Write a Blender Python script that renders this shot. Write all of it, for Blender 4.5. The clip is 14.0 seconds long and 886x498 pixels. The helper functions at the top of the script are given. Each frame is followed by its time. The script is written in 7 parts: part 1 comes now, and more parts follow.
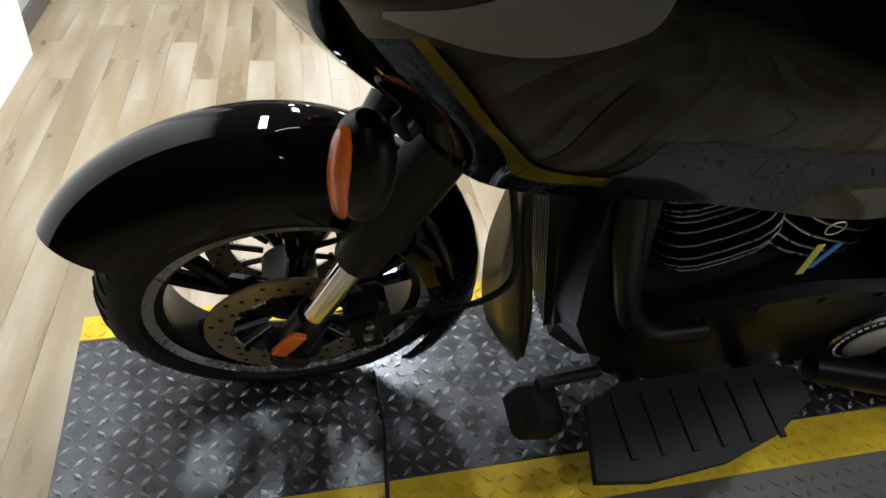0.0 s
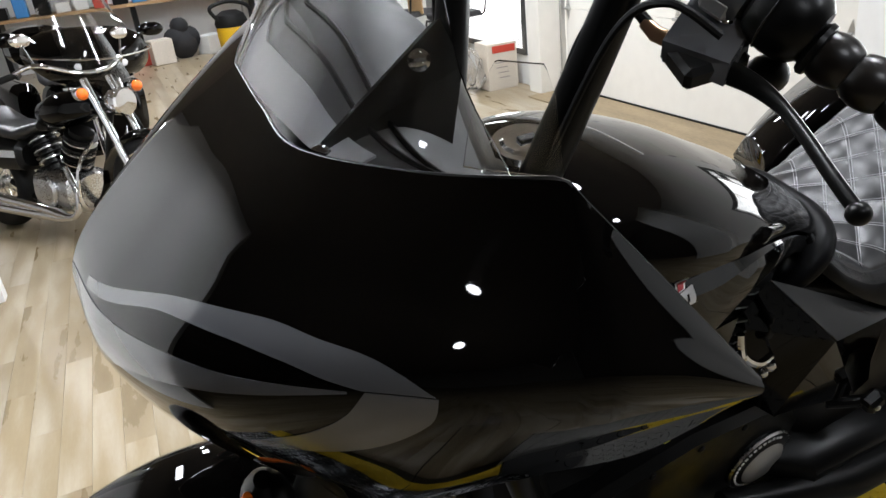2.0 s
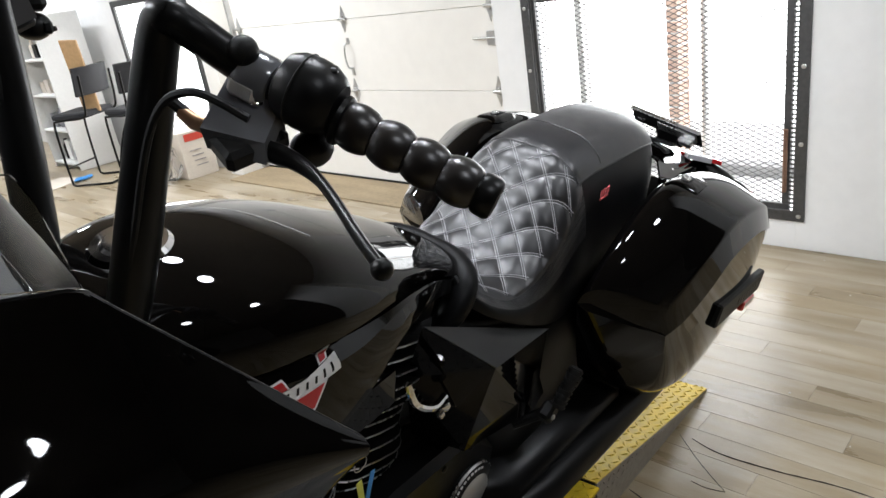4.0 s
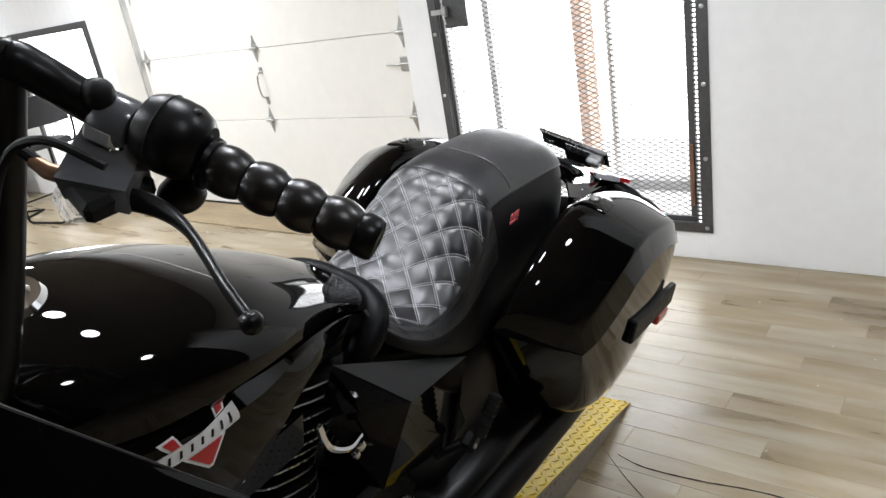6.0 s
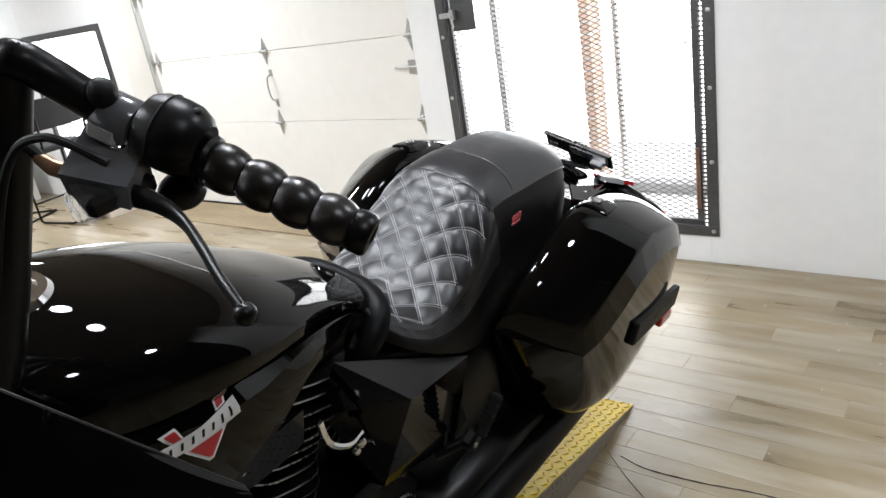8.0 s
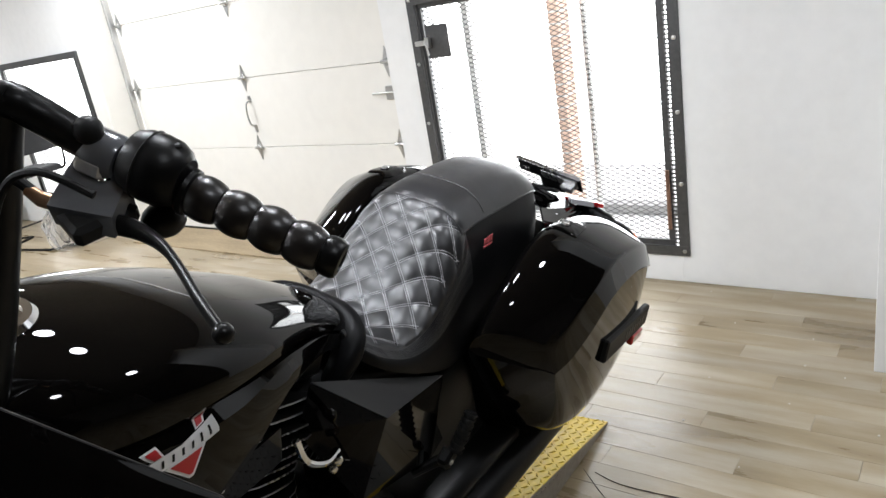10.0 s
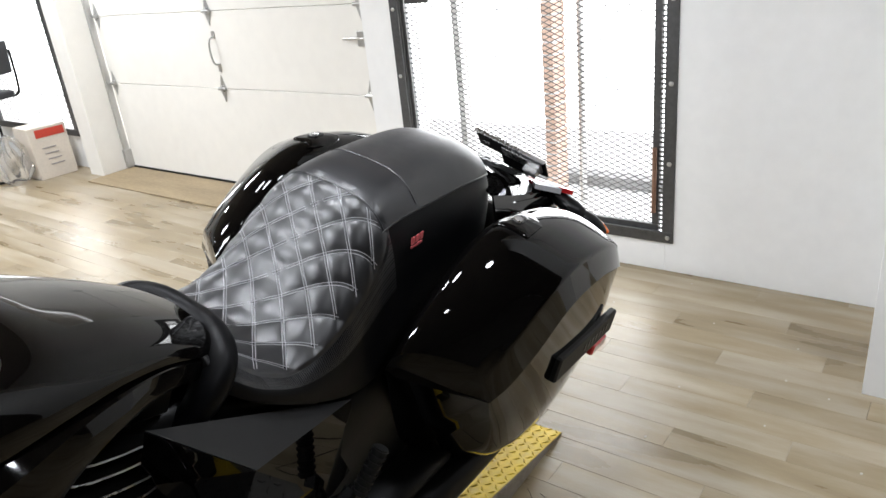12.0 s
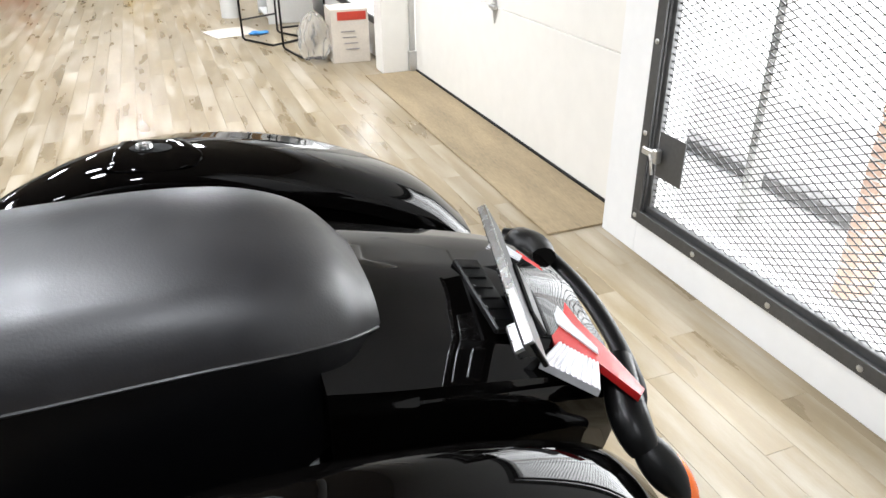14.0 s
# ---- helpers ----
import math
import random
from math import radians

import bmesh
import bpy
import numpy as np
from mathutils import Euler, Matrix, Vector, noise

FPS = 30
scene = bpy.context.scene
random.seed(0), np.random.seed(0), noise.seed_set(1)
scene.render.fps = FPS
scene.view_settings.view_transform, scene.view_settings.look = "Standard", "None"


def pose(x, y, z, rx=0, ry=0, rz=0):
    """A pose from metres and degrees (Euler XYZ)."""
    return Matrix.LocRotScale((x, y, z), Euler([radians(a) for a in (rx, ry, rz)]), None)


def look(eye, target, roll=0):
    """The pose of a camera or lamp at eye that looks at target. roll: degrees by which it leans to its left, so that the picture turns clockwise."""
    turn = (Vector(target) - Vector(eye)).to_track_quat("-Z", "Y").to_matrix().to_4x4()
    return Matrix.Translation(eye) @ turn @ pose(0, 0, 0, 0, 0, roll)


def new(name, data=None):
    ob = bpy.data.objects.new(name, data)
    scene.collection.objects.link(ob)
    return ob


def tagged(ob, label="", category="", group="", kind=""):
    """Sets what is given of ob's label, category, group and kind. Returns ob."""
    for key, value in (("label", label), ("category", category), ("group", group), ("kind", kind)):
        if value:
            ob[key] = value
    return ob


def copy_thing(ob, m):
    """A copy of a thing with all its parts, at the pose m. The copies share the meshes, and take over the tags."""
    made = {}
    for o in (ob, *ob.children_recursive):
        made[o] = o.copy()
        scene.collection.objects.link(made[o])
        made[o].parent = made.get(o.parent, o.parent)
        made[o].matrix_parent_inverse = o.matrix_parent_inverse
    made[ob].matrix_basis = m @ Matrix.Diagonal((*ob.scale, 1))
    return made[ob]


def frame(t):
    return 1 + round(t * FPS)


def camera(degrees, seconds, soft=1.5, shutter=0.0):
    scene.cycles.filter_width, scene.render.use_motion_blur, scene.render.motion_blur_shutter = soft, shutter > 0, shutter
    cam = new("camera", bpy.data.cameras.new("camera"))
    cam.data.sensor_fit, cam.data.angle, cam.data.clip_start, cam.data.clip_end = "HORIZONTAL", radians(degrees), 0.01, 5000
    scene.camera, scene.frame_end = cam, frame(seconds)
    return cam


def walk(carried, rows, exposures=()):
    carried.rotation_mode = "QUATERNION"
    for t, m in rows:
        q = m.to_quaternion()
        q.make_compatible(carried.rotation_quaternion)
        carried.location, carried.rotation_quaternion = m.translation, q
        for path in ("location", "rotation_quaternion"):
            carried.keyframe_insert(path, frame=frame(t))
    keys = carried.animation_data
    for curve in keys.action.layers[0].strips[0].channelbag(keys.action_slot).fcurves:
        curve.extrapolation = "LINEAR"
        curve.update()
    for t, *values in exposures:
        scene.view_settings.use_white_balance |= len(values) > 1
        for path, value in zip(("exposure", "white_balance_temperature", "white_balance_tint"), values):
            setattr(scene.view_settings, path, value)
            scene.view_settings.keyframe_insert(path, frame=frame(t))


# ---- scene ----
cam = camera(63.3, 14.0)
PATH = [
    (0, (-0.044, 0.169, 1.407), (0.333, 1.672, 0.143), 6.7),
    (0.5, (-0.106, 0.165, 1.422), (0.109, 1.684, 0.138), 6.4),
    (1, (-0.113, 0.151, 1.469), (0.024, 1.77, 0.302), 1.7),
    (1.5, (-0.052, 0.13, 1.564), (0.369, 1.813, 0.568), -3.1),
    (2, (-0.004, 0.074, 1.628), (0.67, 1.764, 0.798), -6.7),
    (2.5, (0.061, 0.062, 1.624), (1.04, 1.63, 0.86), -7.5),
    (3, (0.091, 0.033, 1.622), (1.184, 1.525, 0.861), -8.5),
    (3.5, (0.12, 0.009, 1.613), (1.33, 1.415, 0.865), -9.5),
    (4, (0.145, -0.01, 1.613), (1.442, 1.321, 0.874), -9.1),
    (4.2, (0.151, -0.021, 1.608), (1.487, 1.277, 0.879), -10.4),
    (6.5, (0.203, -0.027, 1.613), (1.651, 1.157, 0.904), -9.5),
    (7, (0.2, -0.03, 1.612), (1.641, 1.163, 0.904), -9.6),
    (9.5, (0.178, -0.093, 1.609), (1.6, 1.137, 0.928), -9.7),
    (10, (0.163, -0.101, 1.627), (1.645, 1.076, 0.978), -9.7),
    (10.5, (0.137, -0.108, 1.631), (1.696, 0.996, 1.038), -8.7),
    (11, (0.128, -0.087, 1.617), (1.764, 0.894, 1.017), -7.7),
    (11.5, (0.222, -0.048, 1.594), (1.845, 0.877, 0.882), -10.4),
    (12, (0.549, -0.012, 1.597), (1.992, 1.129, 0.812), -6.1),
    (12.5, (0.829, 0.058, 1.552), (2.18, 1.263, 0.702), -3.4),
    (13, (1.176, 0.153, 1.565), (2.515, 1.353, 0.688), -2.0),
    (13.5, (1.571, 0.139, 1.58), (2.542, 1.72, 0.834), -2.7),
    (14, (1.904, 0.304, 1.52), (2.536, 1.953, 0.582), -0.4),
]
walk(cam, [(t, look(eye, target, roll)) for t, eye, target, roll in PATH], [(0, 0.0), (1.0, -0.1), (1.5, -0.15), (2.5, 0.0), (12.0, 0.0), (13.0, 0.2), (14.0, 0.24)])

# ---- light ----
world = bpy.data.worlds.new("sky")
scene.world = world
world.use_nodes = True
wn = world.node_tree.nodes
sky = wn.new("ShaderNodeTexSky")
sky.sky_type, sky.sun_disc = "NISHITA", False
sky.sun_elevation, sky.sun_rotation = radians(50), radians(120)
world.node_tree.links.new(sky.outputs[0], wn["Background"].inputs[0])
wn["Background"].inputs[1].default_value = 0.15


def lamp(name, m, power, size, size_y=None, colour=(1, 1, 1)):
    data = bpy.data.lights.new(name, "AREA")
    data.energy, data.color, data.size = power, colour, size
    data.shape = "RECTANGLE" if size_y else "DISK"
    if size_y:
        data.size_y = size_y
    ob = new(name, data)
    ob.matrix_world = m
    return ob


sun = bpy.data.lights.new("sun", "SUN")
sun.energy, sun.angle, sun.color = 5.0, radians(0.6), (1, 0.96, 0.9)
sun_ob = new("sun", sun)
sun_ob.matrix_world = look((8, -3, 9), (4.6, 2, 0))
# daylight that comes in at the mesh gate and at the far window
lamp("gate_daylight", look((4.02, 1.85, 1.0), (0, 1.85, 0.85)), 42, 1.3, 1.4, (0.93, 0.97, 1.0))
lamp("window_daylight", look((3.95, 7.7, 1.7), (0, 7.7, 1.2)), 30, 0.9, 1.1, (0.95, 0.98, 1.0))
# ceiling lamps: tubes over the room, round ones over the lift
WARM = (0.925, 0.965, 1.03)
TUBES = [(0.4, 4.2), (0.4, 8.0), (2.6, 5.4), (2.6, 9.5), (-0.2, 1.9), (1.3, 11.8), (-1.8, 7.6)]
# the last round lamp is added to brighten the pillar and right wall
ROUNDS = [(1.35, 1.6), (1.45, 0.8), (0.4, -1.05), (2.2, -0.8)]
CEIL = 3.0
for x, y in TUBES:
    lamp("tube_light", look((x, y, CEIL - 0.115), (x, y, 0), 0), 76, 0.14, 1.2, WARM)
for x, y in ROUNDS:
    lamp("round_light", look((x, y, CEIL - 0.075), (x, y, 0)), 24 if y > 0 else 14 if x < 1 else 28, 0.26, None, WARM)


# ---- materials ----
def mat(name, colour, rough=0.5, metal=0.0, vary=0.15, grain=8.0, bump=0.0, bump_scale=120.0, coat=0.0, rough_vary=0.0, emit=None, stretch=None, spec=0.5, island=False):
    m = bpy.data.materials.new(name)
    m.use_nodes = True
    nt = m.node_tree
    p = nt.nodes["Principled BSDF"]
    p.inputs["Roughness"].default_value, p.inputs["Metallic"].default_value = rough, metal
    p.inputs["Coat Weight"].default_value, p.inputs["Coat Roughness"].default_value = coat, 0.02
    p.inputs["Specular IOR Level"].default_value = spec
    tc = nt.nodes.new("ShaderNodeTexCoord")
    src = tc.outputs["Object"]
    if stretch:
        mp = nt.nodes.new("ShaderNodeMapping")
        mp.inputs["Scale"].default_value = stretch
        nt.links.new(src, mp.inputs["Vector"])
        src = mp.outputs["Vector"]
    big, small = nt.nodes.new("ShaderNodeTexNoise"), nt.nodes.new("ShaderNodeTexNoise")
    big.inputs["Scale"].default_value, small.inputs["Scale"].default_value = grain * 0.3, grain * 5
    big.inputs["Detail"].default_value, small.inputs["Detail"].default_value = 5, 4
    nt.links.new(src, big.inputs["Vector"])
    nt.links.new(src, small.inputs["Vector"])
    mix = nt.nodes.new("ShaderNodeMath")
    mix.operation = "MULTIPLY_ADD"
    mix.inputs[1].default_value = 0.45
    nt.links.new(small.outputs["Fac"], mix.inputs[0])
    half = nt.nodes.new("ShaderNodeMath")
    half.operation = "MULTIPLY"
    half.inputs[1].default_value = 0.55
    nt.links.new(big.outputs["Fac"], half.inputs[0])
    nt.links.new(half.outputs[0], mix.inputs[2])
    ramp = nt.nodes.new("ShaderNodeValToRGB")
    ramp.color_ramp.elements[0].position, ramp.color_ramp.elements[1].position = 0.3, 0.7
    lo = [max(0, c * (1 - vary)) for c in colour]
    hi = [min(1, c * (1 + vary)) for c in colour]
    ramp.color_ramp.elements[0].color, ramp.color_ramp.elements[1].color = (*lo, 1), (*hi, 1)
    nt.links.new(mix.outputs[0], ramp.inputs["Fac"])
    nt.links.new(ramp.outputs["Color"], p.inputs["Base Color"])
    if rough_vary:
        mr = nt.nodes.new("ShaderNodeMapRange")
        mr.inputs["To Min"].default_value, mr.inputs["To Max"].default_value = max(0.0, rough - rough_vary), min(1, rough + rough_vary)
        mr.inputs["From Min"].default_value, mr.inputs["From Max"].default_value = 0.3, 0.7
        nt.links.new(mix.outputs[0], mr.inputs["Value"])
        nt.links.new(mr.outputs["Result"], p.inputs["Roughness"])
    if bump:
        bn = nt.nodes.new("ShaderNodeTexNoise")
        bn.inputs["Scale"].default_value, bn.inputs["Detail"].default_value = bump_scale, 3
        nt.links.new(src, bn.inputs["Vector"])
        b = nt.nodes.new("ShaderNodeBump")
        b.inputs["Strength"].default_value, b.inputs["Distance"].default_value = bump, 0.002
        nt.links.new(bn.outputs["Fac"], b.inputs["Height"])
        nt.links.new(b.outputs["Normal"], p.inputs["Normal"])
    if emit:
        p.inputs["Emission Color"].default_value, p.inputs["Emission Strength"].default_value = (*colour, 1), emit
    return m


def clear(name, colour, rough=0.02, ior=1.45, trans=1.0):
    m = mat(name, colour, rough, vary=0.02)
    p = m.node_tree.nodes["Principled BSDF"]
    p.inputs["Transmission Weight"].default_value, p.inputs["IOR"].default_value = trans, ior
    return m


def plank_material():
    m = mat("wood_plank", (0.42, 0.31, 0.2), 0.34, vary=0.3, grain=6, bump=0.12, bump_scale=60, rough_vary=0.1, stretch=(4.5, 0.75, 1))
    nt = m.node_tree
    p = nt.nodes["Principled BSDF"]
    ramp = next(n for n in nt.nodes if n.type == "VALTORGB")
    for n in nt.nodes:
        if n.type == "TEX_NOISE":
            n.inputs["Detail"].default_value = 2
        if n.type == "MATH" and n.operation == "MULTIPLY_ADD":
            n.inputs[1].default_value = 0.1
        if n.type == "MATH" and n.operation == "MULTIPLY":
            n.inputs[1].default_value = 0.9
    e = ramp.color_ramp.elements
    e[0].color, e[1].color = (0.16, 0.117, 0.067, 1), (0.42, 0.364, 0.278, 1)
    e[0].position, e[1].position = 0.16, 0.7
    mid = e.new(0.46)
    mid.color = (0.29, 0.227, 0.136, 1)
    info = nt.nodes.new("ShaderNodeObjectInfo")
    geo = nt.nodes.new("ShaderNodeNewGeometry")
    add = nt.nodes.new("ShaderNodeMath")
    add.operation = "ADD"
    nt.links.new(info.outputs["Random"], add.inputs[0])
    nt.links.new(geo.outputs["Random Per Island"], add.inputs[1])
    shift = nt.nodes.new("ShaderNodeVectorMath")
    shift.operation = "MULTIPLY_ADD"
    comb = nt.nodes.new("ShaderNodeCombineXYZ")
    for k in range(3):
        nt.links.new(add.outputs[0], comb.inputs[k])
    mp = next(n for n in nt.nodes if n.type == "MAPPING")
    shift.inputs[1].default_value = (31, 17, 23)
    nt.links.new(comb.outputs[0], shift.inputs[0])
    nt.links.new(mp.outputs[0], shift.inputs[2])
    for n in nt.nodes:
        if n.type == "TEX_NOISE":
            nt.links.new(shift.outputs[0], n.inputs["Vector"])
    tone = nt.nodes.new("ShaderNodeHueSaturation")
    vr = nt.nodes.new("ShaderNodeMapRange")
    vr.inputs["To Min"].default_value, vr.inputs["To Max"].default_value = 0.91, 1.08
    frac = nt.nodes.new("ShaderNodeMath")
    frac.operation = "FRACT"
    nt.links.new(add.outputs[0], frac.inputs[0])
    nt.links.new(frac.outputs[0], vr.inputs["Value"])
    nt.links.new(vr.outputs[0], tone.inputs["Value"])
    nt.links.new(ramp.outputs[0], tone.inputs["Color"])
    nt.links.new(tone.outputs[0], p.inputs["Base Color"])
    return m


PLANK = plank_material()
WALL = mat("white_wall_paint", (0.82, 0.82, 0.81), 0.6, vary=0.04, grain=3, bump=0.15, bump_scale=90)
CREAM = mat("cream_door_paint", (0.8, 0.78, 0.73), 0.45, vary=0.04, grain=2, bump=0.06, bump_scale=60)
CEILING = mat("brown_grey_ceiling", (0.2, 0.175, 0.15), 0.8, vary=0.3, grain=3, bump=0.3)
STEEL = mat("dark_steel_frame", (0.09, 0.09, 0.09), 0.5, 0.6, vary=0.3, grain=10, bump=0.1, rough_vary=0.12)
ZINC = mat("zinc_plated_steel", (0.55, 0.55, 0.54), 0.38, 0.9, vary=0.15, grain=20, rough_vary=0.1)
PLY = mat("plywood", (0.3, 0.228, 0.135), 0.6, vary=0.35, grain=5, bump=0.1, stretch=(6, 0.9, 1))
CONCRETE = mat("pale_concrete", (0.62, 0.62, 0.61), 0.8, vary=0.12, grain=4, bump=0.3)
BRICK = mat("orange_brick", (0.6, 0.42, 0.33), 0.8, vary=0.2, grain=12, bump=0.3)
RUST = mat("rusted_steel", (0.2, 0.11, 0.07), 0.7, 0.3, vary=0.4, grain=20)
TREAD = mat("dark_tread_plate", (0.095, 0.098, 0.104), 0.27, 0.8, vary=0.4, grain=5, bump=0.1, rough_vary=0.14)
LUG = mat("worn_tread_lug", (0.34, 0.34, 0.34), 0.3, 0.85, vary=0.3, grain=9, rough_vary=0.1)
YELLOW = mat("yellow_safety_paint", (0.58, 0.4, 0.02), 0.55, spec=0.25, vary=0.3, grain=7, bump=0.1, rough_vary=0.1)
DUSTY = mat("dusty_tread_metal", (0.3, 0.275, 0.235), 0.5, 0.3, vary=0.35, grain=10, rough_vary=0.1)
BARE = mat("bare_tread_metal", (0.15, 0.145, 0.135), 0.5, 0.6, vary=0.2, grain=14, rough_vary=0.1)
PAINT = mat("gloss_black_paint", (0.0015, 0.0013, 0.0012), 0.03, vary=0.1, grain=1.5, spec=0.24)
SATIN = mat("satin_black", (0.0035, 0.0035, 0.0035), 0.34, vary=0.25, grain=14, bump=0.04, rough_vary=0.06, spec=0.2)
MATT = mat("black_plastic", (0.008, 0.008, 0.008), 0.55, spec=0.2, vary=0.25, grain=20, bump=0.15, bump_scale=400)
GREY = mat("grey_gloss_trim", (0.1, 0.103, 0.112), 0.22, vary=0.06, grain=3, coat=0.5)
DASH = mat("grey_dash_plastic", (0.11, 0.11, 0.112), 0.5, vary=0.15, grain=12, bump=0.15, bump_scale=500)
RUBBER = mat("tyre_rubber", (0.009, 0.009, 0.009), 0.6, spec=0.2, vary=0.25, grain=25, bump=0.2, bump_scale=200)
LEATHER = mat("black_leather", (0.006, 0.006, 0.007), 0.39, spec=0.8, vary=0.2, grain=10, bump=0.14, bump_scale=260, rough_vary=0.07)
VINYL = mat("dull_black_vinyl", (0.009, 0.009, 0.011), 0.4, spec=0.85, vary=0.3, grain=8, bump=0.1, bump_scale=300, rough_vary=0.08)
FLANK = mat("plain_black_vinyl", (0.003, 0.003, 0.0035), 0.42, spec=0.13, vary=0.2, grain=9, bump=0.1, bump_scale=300)
FACET = mat("satin_grey_black", (0.01, 0.01, 0.0105), 0.42, spec=0.32, vary=0.15, grain=9)
THREAD = mat("pale_grey_thread", (0.3, 0.3, 0.31), 0.8, vary=0.15, grain=60)
BEAD = mat("satin_black_grip", (0.01, 0.008, 0.007), 0.32, vary=0.2, grain=20, rough_vary=0.05, spec=0.5)
COPPER = mat("copper_fitting", (0.5, 0.3, 0.18), 0.3, 0.9)
CHROME = mat("chrome", (0.75, 0.75, 0.76), 0.08, 1.0, vary=0.04, grain=5, rough_vary=0.03)
ALLOY = mat("machined_alloy", (0.55, 0.55, 0.55), 0.28, 1.0, vary=0.12, grain=20, rough_vary=0.08)
ROTOR = mat("brake_disc_steel", (0.4, 0.33, 0.22), 0.35, 0.9, vary=0.25, grain=20, rough_vary=0.1)
AMBER = mat("amber_lens", (0.85, 0.16, 0.015), 0.25, vary=0.08, grain=30, coat=0.4)
RED = mat("red_lens", (0.5, 0.02, 0.02), 0.2, vary=0.1, grain=30, coat=0.5)
SILVER = mat("silver_print", (0.74, 0.74, 0.74), 0.35, 0.0, vary=0.04)
# warm bright tone puts the floor's reflection into the cooler side's colour
FLOOR_SHEEN = mat("floor_sheen_on_cooler", (0.4, 0.38, 0.33), 0.28, 1.0, vary=0.2, grain=12, stretch=(1, 1, 0.1))
BADGE_RED = mat("red_print", (0.45, 0.02, 0.025), 0.3, vary=0.1)
PINK = mat("red_embroidery", (0.42, 0.07, 0.08), 0.8, vary=0.2, grain=80)
LENSW = mat("clear_ribbed_lens", (0.7, 0.7, 0.72), 0.15, vary=0.08, grain=20, coat=0.5)
SCREEN = clear("clear_windshield", (0.94, 0.95, 0.95), 0.015, 1.38)
CARD = mat("pale_cardboard", (0.62, 0.56, 0.48), 0.75, vary=0.1, grain=12)
REDP = mat("red_plastic", (0.5, 0.05, 0.03), 0.4, vary=0.12)
BLUE = mat("blue_rubber", (0.05, 0.25, 0.6), 0.5, vary=0.15)
YPLAS = mat("yellow_plastic", (0.75, 0.45, 0.01), 0.4, vary=0.1)
WHITEP = mat("white_plastic", (0.75, 0.75, 0.73), 0.4, vary=0.05)
CABLE = mat("yellow_cable", (0.6, 0.6, 0.1), 0.5, vary=0.1)
DARKCLOTH = mat("black_fabric", (0.015, 0.015, 0.017), 0.85, vary=0.25, grain=40, bump=0.3)
BROWN = mat("brown_board", (0.4, 0.25, 0.12), 0.6, vary=0.25, grain=6)
BAGCLEAR = clear("clear_plastic_bag", (0.95, 0.95, 0.95), 0.15, 1.1)
BAGCLEAR.node_tree.nodes["Principled BSDF"].inputs["Transmission Weight"].default_value = 0.85


